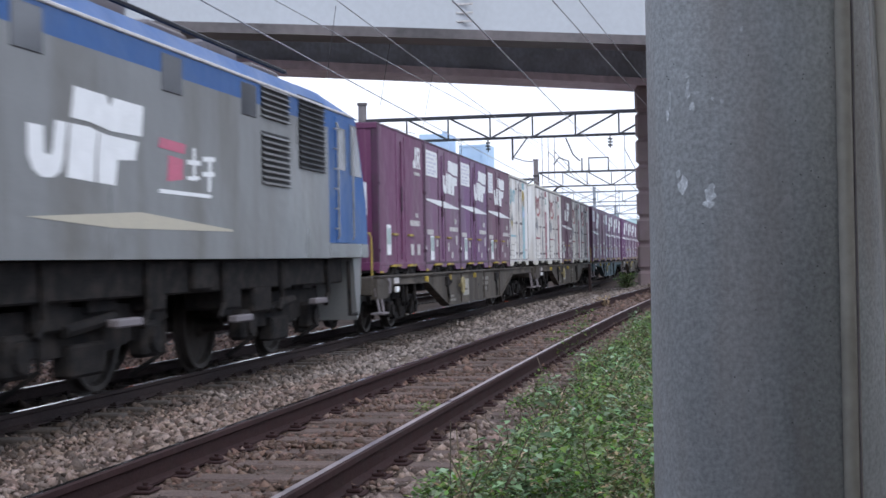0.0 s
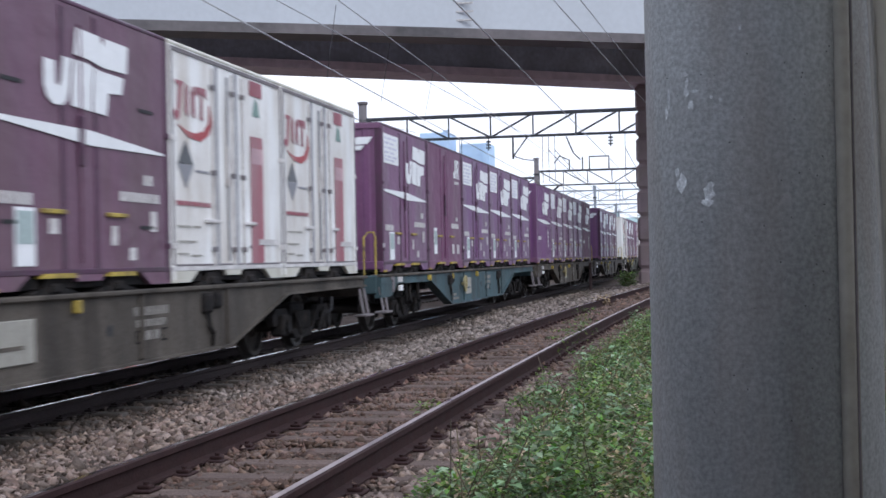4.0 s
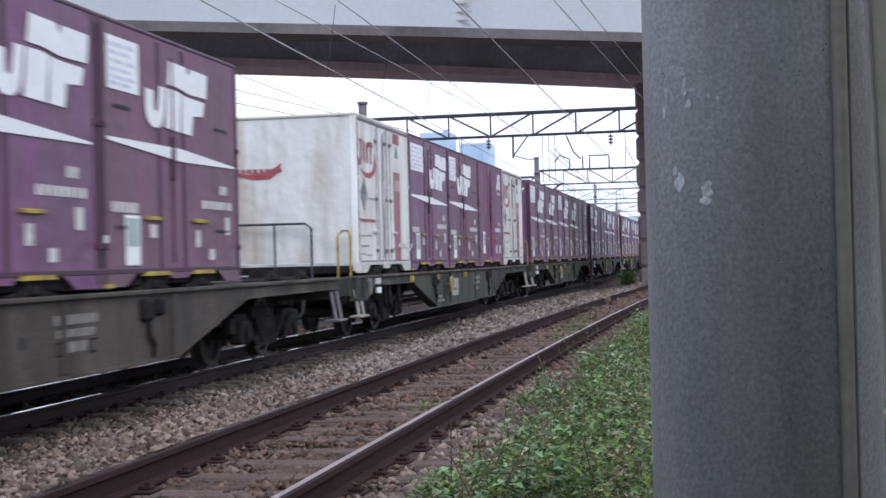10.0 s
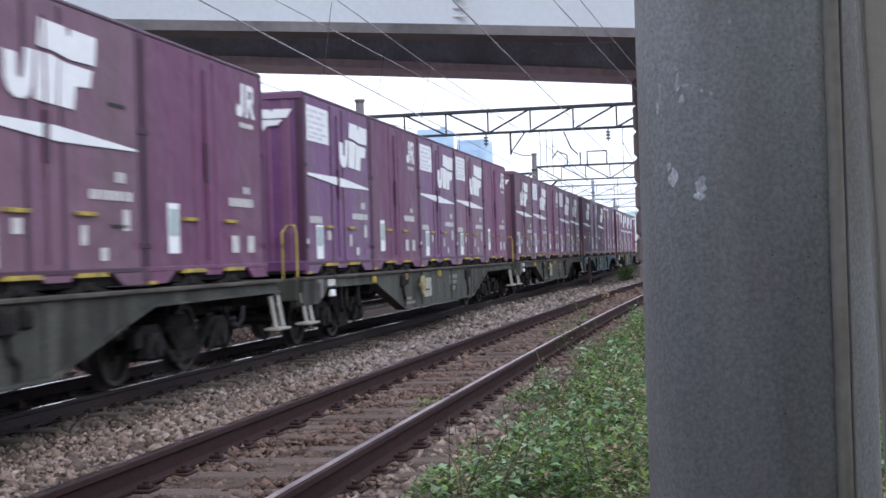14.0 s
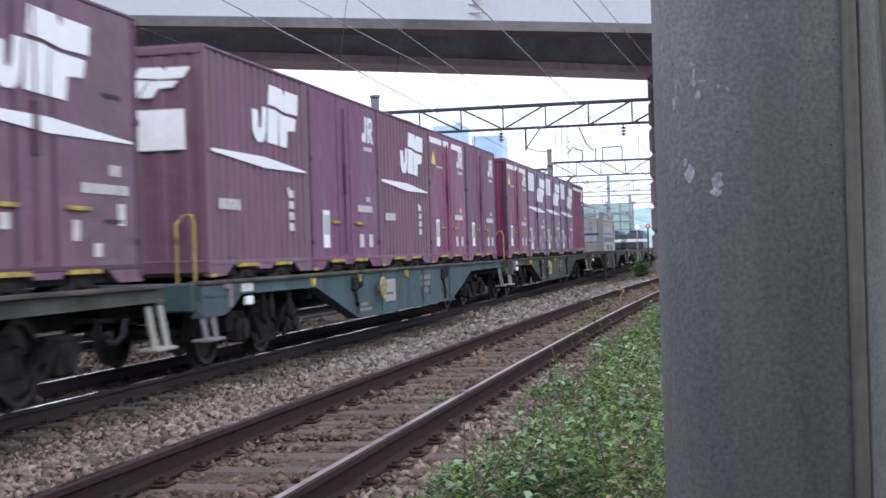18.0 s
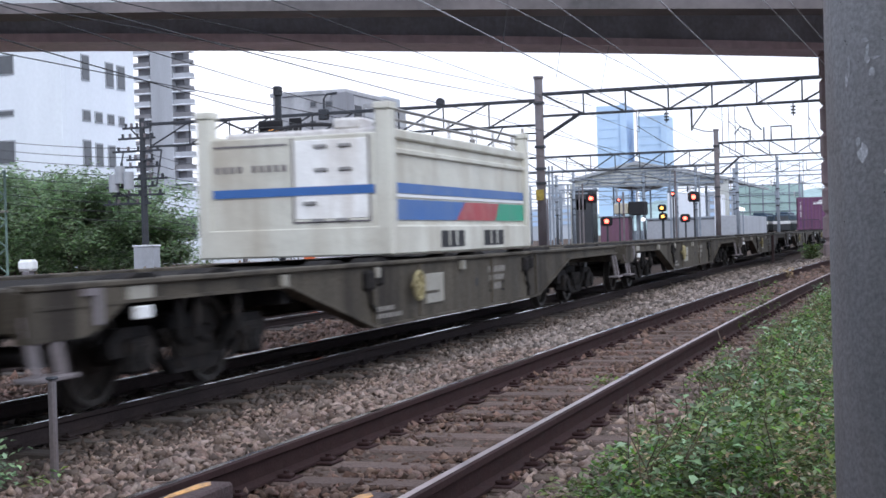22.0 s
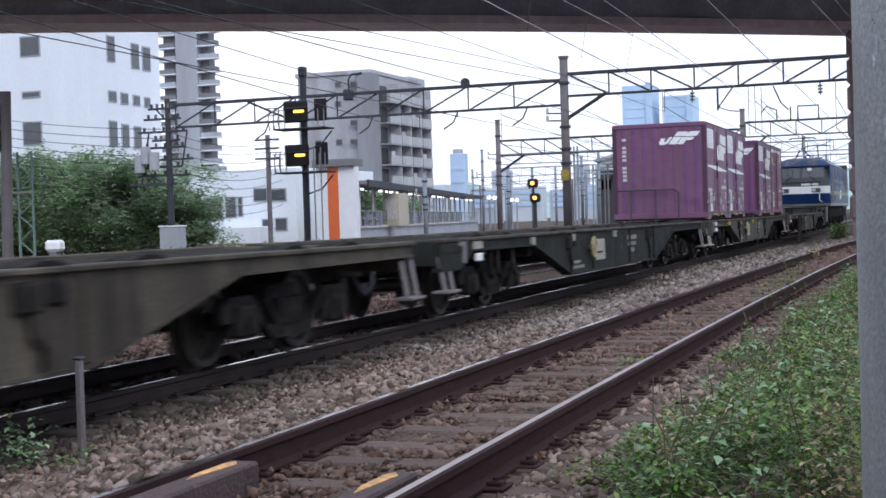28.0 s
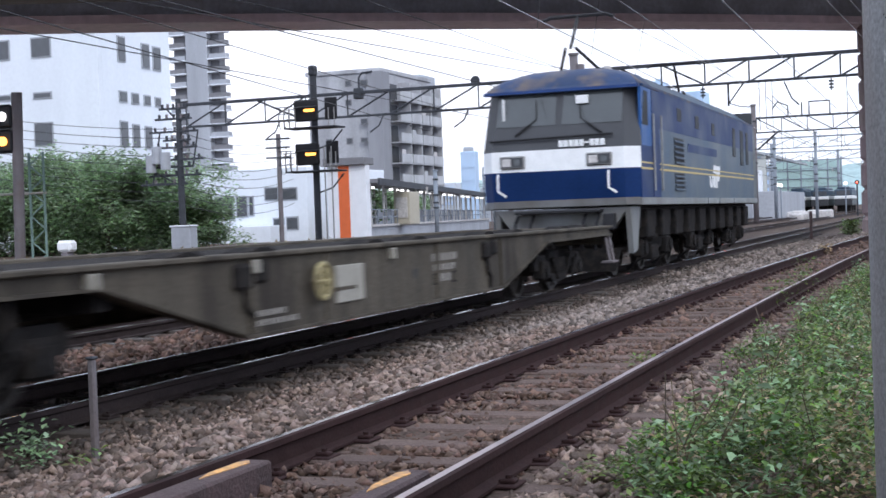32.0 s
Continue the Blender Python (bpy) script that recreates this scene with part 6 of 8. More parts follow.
def near_post():
    t = thing("service_post", "thick galvanised steel post with a conduit on it", "post")
    g = Geo().cyl((PX, PY, -0.3), (PX, PY, 5.5), PR, 64)
    smooth(part("shaft", g, "pole", t, "grey scuffed steel tube"))
    # conduit on the side towards the camera
    cy = CY - 0.1908
    cx = PX - math.sqrt(PR ** 2 - (cy - PY) ** 2) - 0.008
    smooth(part("conduit", Geo().cyl((cx, cy, -0.3), (cx, cy, 5.5), 0.0125, 16), "conduit", t, "beige weathered conduit"))
    part("conduit_flange", Geo().box(cx + 0.004, cx + 0.012, cy - 0.019, cy + 0.019, -0.3, 5.5), "conduit", t)
    for q in (-0.016, 0.0155):
        part("conduit_seam", Geo().cyl((cx + 0.004, cy + q, -0.3), (cx + 0.004, cy + q, 5.5), 0.002, 6), "mast", t)
    # pale scuffs, hugging the round surface
    def scuff(y, z, w, h, seed):
        r = random.Random(seed)
        vs, n = [], 9
        pts = [(0, 0)] + [(math.cos(6.283 * k / n) * w * r.uniform(0.45, 1), math.sin(6.283 * k / n) * h * r.uniform(0.45, 1)) for k in range(n)]
        for a, b in pts:
            yy = y + a
            vs.append((PX - math.sqrt(PR ** 2 - (yy - PY) ** 2) - 0.0012, yy, z + b))
        part("scuff_mark", Geo().add(vs, [(0, k, k % n + 1) for k in range(1, n + 1)]), "scuff", t)
    for y, z, w, h, s in ((0.026, 1.378, 0.011, 0.014, 1), (0.03, 1.362, 0.012, 0.007, 8), (0.022, 1.39, 0.006, 0.006, 11), (0.07, 1.398, 0.008, 0.015, 2), (0.078, 1.415, 0.004, 0.008, 12),
                          (0.063, 1.578, 0.006, 0.005, 3), (0.059, 1.562, 0.003, 0.01, 4), (0.06, 1.546, 0.004, 0.008, 5), (0.047, 1.548, 0.009, 0.003, 13), (0.052, 1.526, 0.006, 0.008, 7),
                          (0.09, 1.54, 0.003, 0.018, 6), (0.094, 1.518, 0.003, 0.012, 10), (0.019, 1.535, 0.003, 0.004, 9), (0.004, 1.529, 0.004, 0.005, 14), (-0.03, 1.645, 0.002, 0.006, 15)):
        scuff(CY + y, z, w * 1.3, h * 1.3, s)
    # dark pits and chips
    g = Geo()
    for k in range(70):
        r = random.Random(400 + k)
        y, z = PY + r.uniform(-0.16, 0.17), r.uniform(1.0, 1.75)
        x = PX - math.sqrt(PR ** 2 - (y - PY) ** 2) - 0.001
        q = r.uniform(0.0006, 0.0013)
        g.add([(x, y - q, z - q), (x, y + q, z - q * 0.6), (x - 0.0003, y + q * 0.7, z + q), (x, y - q * 0.8, z + q * 0.8)], [(0, 1, 2, 3)])
    part("pits", g, "black", t, "small dark pits in the galvanising", kind="stuff")


near_post()
t = thing("leaning_board", "tall beige painted board leaning beside the grey post", "board")
part("panel", Geo().prism([(CY - 0.9, -0.35), (CY - 0.276, -0.35), (CY - 0.205, 2.3), (CY - 0.83, 2.3)], "x", 2.17, 2.2), "beige", t)
part("edge_strip", Geo().prism([(CY - 0.276, -0.35), (CY - 0.272, -0.35), (CY - 0.201, 2.3), (CY - 0.205, 2.3)], "x", 2.165, 2.205), "conduit", t)

# unseen walls and a slab overhead, added to shape the light on the post
part("wall_behind", Geo().box(-9.3, -9.0, -18, -5.6, -0.4, 0.9), "wall_grey", kind="structure", label="added low grey wall behind the camera, out of view")["category"] = "wall"
part("wall_beside", Geo().box(-9.0, 2.05, -8.7, -8.4, -0.4, 3.2), "wall_dark", kind="structure", label="added dark wall shading the near post, out of view")["category"] = "wall"
part("ceiling", Geo().box(-3.0, 2.28, -8.7, -6.35, 3.2, 3.4), "wall_dark", kind="structure", label="added dark slab shading the near post, out of view")["category"] = "ceiling"

# ---------------------------------------------------------------- the overpass
BZ = 1.2772 + 7.2


def far_edge(y):
    """Far lower edge of the curving bridge, y counted from the camera's line."""
    return 63.6 - 0.86 * y + 0.0056 * y * y


def near_edge(y):
    return 50.2 - 0.56 * y + 0.0022 * y * y


def sweep(profile, edge, y0, y1, n=28):
    """A cross-section of (set back, height) carried along the bridge's curve."""
    g, k = Geo(), len(profile)
    vs, fs = [], []
    ys = np.linspace(y0, y1, n)
    for y in ys:
        vs += [(edge(y) + a, CY + y, z) for a, z in profile]
    for i in range(n - 1):
        for j in range(k):
            fs.append((i * k + j, i * k + (j + 1) % k, (i + 1) * k + (j + 1) % k, (i + 1) * k + j))
    fs += [tuple(range(k))[::-1], tuple(range((n - 1) * k, n * k))]
    return g.add(vs, fs)


def overpass():
    t = thing("road_overpass", "curving road overpass on pale grey steel girders", "bridge")
    Y0, Y1 = -30, 75
    part("near_girder", sweep([(-1.5, BZ + 0.32), (-1.5, BZ + 3.2), (-0.2, BZ + 3.2), (-0.2, BZ + 0.32)], near_edge, Y0, Y1), "bridge_web", t, "pale grey girder web")
    part("near_flange", sweep([(-1.55, BZ), (-1.55, BZ + 0.32), (0.0, BZ + 0.32), (0.0, BZ)], near_edge, Y0, Y1), "flange_shaded", t, "brown lower flange, darkened for shade")
    part("far_girder", sweep([(-2.4, BZ + 0.3), (-2.4, BZ + 3.2), (-0.3, BZ + 3.2), (-0.3, BZ + 0.3)], far_edge, Y0, Y1), "bridge_dark", t, "dark girder web in shade")
    part("far_flange", sweep([(-2.7, BZ), (-2.7, BZ + 0.3), (0.0, BZ + 0.3), (0.0, BZ)], far_edge, Y0, Y1), "flange_lit", t, "pinkish lower flange, lightened for bounce light")
    g, vs, fs = Geo(), [], []
    ys = np.linspace(Y0, Y1, 24)
    for y in ys:
        vs += [(near_edge(y) - 1.6, CY + y, BZ + 2.2), (far_edge(y) + 1.0, CY + y, BZ + 2.2), (far_edge(y) + 1.0, CY + y, BZ + 2.6), (near_edge(y) - 1.6, CY + y, BZ + 2.6)]
    for i in range(23):
        for j in range(4):
            fs.append((i * 4 + j, i * 4 + (j + 1) % 4, i * 4 + 4 + (j + 1) % 4, i * 4 + 4 + j))
    part("deck", g.add(vs, fs), "bridge_dark", t)
    for y in np.arange(-26, 72, 4.0):
        a, b = near_edge(y), far_edge(y) - 2.4
        part("cross_beam", Geo().box(a, b, CY + y - 0.15, CY + y + 0.15, BZ + 1.2, BZ + 2.2), "bridge_dark", t)
    for y in np.arange(-24, 70, 2.0):
        x = far_edge(y) - 2.4
        part("web_stiffener", Geo().prism([(x - 0.35, BZ + 2.2), (x, BZ + 2.2), (x, BZ + 1.1)], "y", CY + y - 0.04, CY + y + 0.04), "bridge_dark", t)
    part("parapet", sweep([(-1.7, BZ + 3.2), (-1.7, BZ + 4.3), (-1.4, BZ + 4.3), (-1.4, BZ + 3.2)], near_edge, Y0, Y1), "bridge_web", t)
    for y in (8.0, 21.0):
        for k in range(5):
            x = near_edge(y) - 1.56
            part("ladder_rung", Geo().box(x - 0.02, x + 0.05, CY + y - 0.4, CY + y + 0.4, BZ + 0.55 + 0.28 * k, BZ + 0.6 + 0.28 * k), "greywhite", t)
    # masonry pier between the tracks
    p = thing("bridge_pier", "mauve-brown pier of bulging stone courses under the overpass", "pier")
    y1 = CY + 0.0545 * 59
    h = (BZ - (-0.4)) / 8
    for k in range(8):
        g = Geo().bev(58.6, 59.8, y1 - 0.85, y1 + 0.02, -0.4 + k * h + 0.03, -0.4 + (k + 1) * h - 0.03, 0.12)
        g.box(58.75, 59.65, y1 - 0.75, y1 - 0.1, -0.4 + k * h, -0.4 + (k + 1) * h)
        part("stone_course", g, "pier", p)


overpass()


# ---------------------------------------------------------------- catenary
def at(a, b, X):
    """A place by its bearing and height over the eye line, both per metre ahead, at X metres ahead."""
    return Vector((X, CY + a * X, 1.2772 + b * X))


def truss(t, X, y0, y1, zt, zb, n, r, material, switch=0.5):
    """A lattice beam across the tracks."""
    part("top_chord", Geo().bev(X - r * 1.4, X + r * 1.4, y0, y1, zt - r * 1.4, zt + r * 1.4, r * 0.3), material, t)
    part("bottom_chord", Geo().bev(X - r * 1.2, X + r * 1.2, y0, y1, zb - r, zb + r, r * 0.3), material, t)
    for k in range(n + 1):
        y = y0 + (y1 - y0) * k / n
        part("vertical", Geo().cyl((X, y, zb), (X, y, zt), r * 0.7, 5), material, t)
        if k < n:
            y2 = y0 + (y1 - y0) * (k + 1) / n
            a, b = (zt, zb) if k < switch * n else (zb, zt)
            part("diagonal", Geo().cyl((X, y, a), (X, y2, b), r * 0.8, 5), material, t)


def mast(X, y, top, r, label="tall grey-brown steel catenary mast", material="mast"):
    t = thing("catenary_mast", label, "mast", "catenary masts")
    smooth(part("shaft", Geo().cyl((X, y, -0.4), (X, y, top), r, 14, r * 0.92), material, t))
    part("cap", Geo().cyl((X, y, top), (X, y, top + 0.12), r * 1.15, 12), material, t)
    for k, z in enumerate((0.42, 0.5, 0.62, 0.86)):
        part("clamp", Geo().cyl((X, y, top * z), (X, y, top * z + 0.12), r * 1.25, 12), "gantry", t)
    for z in (0.66, 0.7):
        part("bracket", Geo().tube([(X, y, top * z), (X, y + r * 4, top * z + 0.05)], 0.04), "gantry", t)
        part("insulator", Geo().cyl((X, y + r * 4, top * z), (X, y + r * 4, top * z + 0.3), 0.08, 8), "greywhite", t)
    return t


def hanger(t, X, y, z, side=1):
    part("drop_arm", Geo().tube([(X, y, z), (X, y, z - 1.1)], 0.05).tube([(X, y, z - 1.0), (X, y - 0.75 * side, z)], 0.035), "gantry", t)
    part("steady_arm", Geo().tube([(X, y, z - 0.95), (X, y - 0.55, z - 1.15), (X, y - 1.0, z - 1.2)], 0.025), "gantry", t)


def insulator(t, X, y, z):
    g = Geo().cyl((X, y, z), (X, y, z - 0.65), 0.03, 6)
    for k in range(3):
        g.cyl((X, y, z - 0.18 - 0.15 * k), (X, y, z - 0.25 - 0.15 * k), 0.12, 10)
    part("insulator", g, "gantry", t)


G = 67.0
g1 = thing("catenary_gantry", "dark steel lattice gantry over the running tracks", "gantry", "catenary gantries")
truss(g1, G, CY - 6, CY + 0.254 * G, 1.2772 + 0.1048 * G, 1.2772 + 0.0885 * G, 11, 0.062, "gantry", 0.7)
part("knee_brace", Geo().tube([at(0.2247, 0.0896, G), at(0.2545, 0.072, G)], 0.09), "gantry", g1)
for a in (0.144, 0.035):
    hanger(g1, G, CY + a * G, 1.2772 + 0.0885 * G, 1)
for a in (0.162, 0.073):
    insulator(g1, G, CY + a * G, 1.2772 + 0.0885 * G)
part("drop_wire", Geo().tube([at(0.105, 0.087, G), at(0.1, 0.075, G), at(0.095, 0.07, G)], 0.035), "gantry", g1)
g2 = thing("catenary_gantry", "dark steel lattice gantry reaching towards the station", "gantry", "catenary gantries")
truss(g2, G, CY + 0.2592 * G, CY + 0.585 * G, 1.2772 + 0.1005 * G, 1.2772 + 0.0822 * G, 9, 0.06, "gantry", 1.0)
part("knee_brace", Geo().tube([at(0.48, 0.0825, G), at(0.52, 0.1, G)], 0.06), "gantry", g2)
part("beam_weight", Geo().bev(G - 0.2, G + 0.2, CY + 0.427 * G, CY + 0.434 * G, 1.2772 + 0.0955 * G, 1.2772 + 0.104 * G, 0.05), "gantry", g2)
for a in (0.285, 0.34, 0.41, 0.5):
    part("drop_wire", Geo().tube([at(a, 0.0822, G), at(a + 0.004, 0.074, G), at(a + 0.012, 0.069, G)], 0.04), "gantry", g2)
part("round_sign", Geo().cyl(at(0.334, 0.1035, G), at(0.334, 0.1035, G) + Vector((0.1, 0, 0)), 0.24, 16), "gantry", g2)
m = mast(G, CY + 0.2565 * G, 1.2772 + 0.1165 * G, 0.225)
part("warning_plate", Geo().bev(G - 0.36, G - 0.29, CY + 0.2535 * G, CY + 0.2595 * G, 1.2772 + 0.026 * G, 1.2772 + 0.034 * G, 0.01), "yellow", m, "orange warning plate")
mast(G, CY - 6.3, 9.5, 0.225)

G2 = 116.0
g3 = thing("catenary_gantry", "grey steel lattice gantry beyond the overpass", "gantry", "catenary gantries")
truss(g3, G2, CY + 0.128 * G2, CY + 0.309 * G2, 1.2772 + 0.0578 * G2, 1.2772 + 0.0465 * G2, 10, 0.065, "gantry")
part("knee_brace", Geo().tube([at(0.288, 0.0469, G2), at(0.3085, 0.034, G2)], 0.11), "gantry", g3)
mast(G2, CY + 0.309 * G2, 1.2772 + 0.0729 * G2, 0.23)
g4 = thing("catenary_gantry", "grey steel lattice gantry over the far running tracks", "gantry", "catenary gantries")
truss(g4, G2, CY + 0.02 * G2, CY + 0.125 * G2, 1.2772 + 0.0623 * G2, 1.2772 + 0.052 * G2, 6, 0.06, "gantry", 0.4)
part("knee_brace", Geo().tube([at(0.11, 0.0523, G2), at(0.1245, 0.04, G2)], 0.09), "gantry", g4)
part("beam_hoop", Geo().tube([at(0.0935, 0.062, G2), at(0.0935, 0.072, G2)], 0.06), "gantry", g4)
part("beam_frame", Geo().tube([at(0.0885, 0.0622, G2), at(0.0885, 0.072, G2), at(0.0745, 0.072, G2), at(0.0745, 0.0622, G2)], 0.07), "gantry", g4)
part("beam_frame", Geo().tube([at(0.103, 0.0622, G2), at(0.103, 0.07, G2), at(0.11, 0.073, G2), at(0.114, 0.068, G2)], 0.06), "gantry", g4)
mast(G2, CY + 0.127 * G2, 1.2772 + 0.0712 * G2, 0.22)
G3 = 142.0
g5 = thing("catenary_gantry", "distant grey steel lattice gantry", "gantry", "catenary gantries")
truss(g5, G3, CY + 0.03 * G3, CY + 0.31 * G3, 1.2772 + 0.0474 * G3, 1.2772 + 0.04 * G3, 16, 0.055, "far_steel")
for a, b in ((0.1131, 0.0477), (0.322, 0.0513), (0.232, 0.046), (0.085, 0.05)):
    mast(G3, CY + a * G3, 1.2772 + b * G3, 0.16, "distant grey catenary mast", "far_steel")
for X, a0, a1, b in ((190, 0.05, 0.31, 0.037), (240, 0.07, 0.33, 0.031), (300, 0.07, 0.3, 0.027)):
    gg = thing("catenary_gantry", "faint distant catenary gantry in haze-tinted grey", "gantry", "catenary gantries")
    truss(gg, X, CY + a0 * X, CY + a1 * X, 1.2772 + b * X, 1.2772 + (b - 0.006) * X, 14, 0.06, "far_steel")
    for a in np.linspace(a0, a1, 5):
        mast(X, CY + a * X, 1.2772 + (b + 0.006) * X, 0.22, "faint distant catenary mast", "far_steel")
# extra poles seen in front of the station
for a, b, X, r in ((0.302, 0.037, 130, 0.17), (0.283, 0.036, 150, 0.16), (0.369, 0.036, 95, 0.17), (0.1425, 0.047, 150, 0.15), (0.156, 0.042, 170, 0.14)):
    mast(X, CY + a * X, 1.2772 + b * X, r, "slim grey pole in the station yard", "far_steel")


def wire(name, pts, r, material="wire", sag=0.0, label="taut overhead line wire"):
    g = Geo()
    P = [Vector(p) for p in pts]
    out = []
    for a, b in zip(P[:-1], P[1:]):
        n = 10 if sag else 1
        for k in range(n):
            f = k / n
            q = a.lerp(b, f)
            q.z -= sag * 4 * f * (1 - f)
            out.append(q)
    out.append(P[-1])
    g.tube(out, r, 5)
    ob = part(name, g, material, label=label)
    tagged(ob, category="wire", group="overhead wires")
    return ob


ZC = 1.2772
W = [((-20, CY + 5.6, ZC + 3.6), (G, CY + 8.2, ZC + 3.6), 0.012), ((-20, CY + 5.9, ZC + 5.0), (G, CY + 7.9, ZC + 5.0), 0.011), ((-20, CY + 8.9, ZC + 5.0), (G, CY + 7.6, ZC + 5.2), 0.011),
     ((-20, CY + 3.4, ZC + 3.9), (G, CY + 4.2, ZC + 3.9), 0.012), ((-10, CY + 4.6, ZC + 5.0), (G, CY + 1.2, ZC + 5.0), 0.011), ((-10, CY + 4.2, ZC + 5.0), (G, CY + 0.6, ZC + 5.0), 0.009),
     ((-10, CY + 11.6, ZC + 3.7), (G2, CY + 12.4, ZC + 3.7), 0.012), ((-10, CY + 11.6, ZC + 4.9), (G, CY + 12.2, ZC + 4.9), 0.01), ((-10, CY + 15.6, ZC + 3.7), (G2, CY + 16.2, ZC + 3.7), 0.012),
     ((-10, CY + 12.1, ZC + 4.5), (G, CY + 24.9, ZC + 4.5), 0.016), ((0, CY + 15.0, ZC + 5.2), (G, CY + 22.8, ZC + 5.2), 0.014), ((10, CY + 23, ZC + 6), (G, CY + 15.5, ZC + 6.2), 0.016), ((10, CY + 22, ZC + 6.5), (G, CY + 14.5, ZC + 6.3), 0.014)]
for a, b, r in W:
    wire("overhead_wire", [a, b], r, "wire_pale" if a[1] < CY + 9.5 else "wire", 0.05)
for y in (7.6, 7.9, 4.2, 12.3, 16.2, 20.5):
    wire("overhead_wire", [(G, CY + y, ZC + 3.7), (G2, CY + y + 0.2, ZC + 3.7), (G3, CY + y, ZC + 3.7), (300, CY + y, ZC + 3.6)], 0.02)
    wire("overhead_wire", [(G, CY + y, ZC + 5.2), (G2, CY + y, ZC + 5.0), (G3, CY + y, ZC + 5.0)], 0.018, "wire", 0.6)
for x in (26.0, 31.0, 36.5):
    y = CY + 6.6 + 0.03 * x
    wire("dropper_wire", [(x, y, ZC + 3.6), (x, CY + 6.6 + 0.022 * x, ZC + 5.0)], 0.006, "wire", label="thin dropper between two overhead wires")
# rods that hold the wires under the lattice beams
for y, z in ((8.2, 3.6), (7.9, 5.0), (7.6, 5.2), (4.2, 3.9), (1.2, 5.0), (0.6, 5.0), (12.2, 4.9), (15.5, 5.6)):
    part("suspension_rod", Geo().cyl((G, CY + y, ZC + z), (G, CY + y, ZC + 5.95), 0.016, 5), "gantry", g1)
for y, z in ((24.9, 4.5), (22.8, 5.2), (20.5, 3.7)):
    part("suspension_rod", Geo().cyl((G, CY + y, ZC + z), (G, CY + y, ZC + 5.52), 0.016, 5), "gantry", g2)
for y in (7.6, 7.9, 4.2, 12.3):
    part("suspension_rod", Geo().cyl((G, CY + y, ZC + 3.7), (G, CY + y, ZC + 5.95), 0.016, 5), "gantry", g1)
    part("suspension_rod", Geo().cyl((G2, CY + y + 0.2, ZC + 3.7), (G2, CY + y + 0.2, ZC + 6.05), 0.02, 5), "gantry", g4)
for y in (16.2, 20.5):
    part("suspension_rod", Geo().cyl((G2, CY + y + 0.2, ZC + 3.7), (G2, CY + y + 0.2, ZC + 5.4), 0.02, 5), "gantry", g3)
# sagging street cables at the houses
S = 70.0
for k in range(9):
    b0, b1 = 0.085 - 0.0075 * k, 0.07 - 0.0065 * k
    wire("street_cable", [at(0.80, b0 + 0.02, S), at(0.5925, b0 - 0.004, S)], 0.02, "wire", 0.25, "dark sagging street cable between poles")
    wire("street_cable", [at(0.5925, b0 - 0.006, S), at(0.49, b1 - 0.002, 95)], 0.02, "wire", 0.7, "dark sagging street cable between poles")


# ---------------------------------------------------------------- signals
def signal_head(parent, X, y, z, w, h, lamp, k=0):
    hd = part("signal_head", Geo().bev(X - 0.12, X + 0.12, y - w / 2, y + w / 2, z - h / 2, z + h / 2, 0.06), "black", parent)
    part("hood", Geo().prism([(X - 0.45, z + 0.12), (X - 0.1, z + 0.2), (X - 0.1, z + 0.16), (X - 0.45, z + 0.09)], "y", y - 0.62, y + 0.4), "black", hd)
    part("lens", Geo().bev(X - 0.2, X - 0.11, y - w * 0.42, y + w * 0.04, z - 0.06, z + 0.06, 0.04), lamp, hd)


SX = 55.0
sg = thing("signal_post", "tall railway signal with two lit amber heads", "railway signal")
sy = CY + 0.472 * SX
part("pole", Geo().cyl((SX + 0.3, sy, -0.4), (SX + 0.3, sy, ZC + 0.117 * SX), 0.15, 12), "gantry", sg)
part("pole_cap", Geo().bev(SX + 0.1, SX + 0.5, sy - 0.15, sy + 0.15, ZC + 0.117 * SX, ZC + 0.125 * SX, 0.05), "gantry", sg)
for b0, b1 in ((0.0803, 0.0979), (0.0454, 0.0633)):
    z = ZC + (b0 + b1) / 2 * SX
    signal_head(sg, SX, CY + 0.4765 * SX, z, 1.12, 0.95, "lamp_yellow")
    part("side_board", Geo().bev(SX + 0.3, SX + 0.4, CY + 0.4525 * SX, CY + 0.463 * SX, z - 0.42, z + 0.55, 0.03), "black", sg)
    zf = z - 0.78
    part("service_platform", Geo().bev(SX - 0.2, SX + 0.9, CY + 0.45 * SX, CY + 0.495 * SX, zf, zf + 0.07, 0.02), "gantry", sg)
    for a in (0.451, 0.456, 0.485, 0.49, 0.495):
        part("platform_rail", Geo().tube([(SX - 0.15, CY + a * SX, zf), (SX - 0.15, CY + a * SX, zf + 0.85)], 0.025), "steel", sg)
    part("platform_rail", Geo().tube([(SX - 0.15, CY + 0.485 * SX, zf + 0.85), (SX - 0.15, CY + 0.497 * SX, zf + 0.85)], 0.025), "steel", sg)
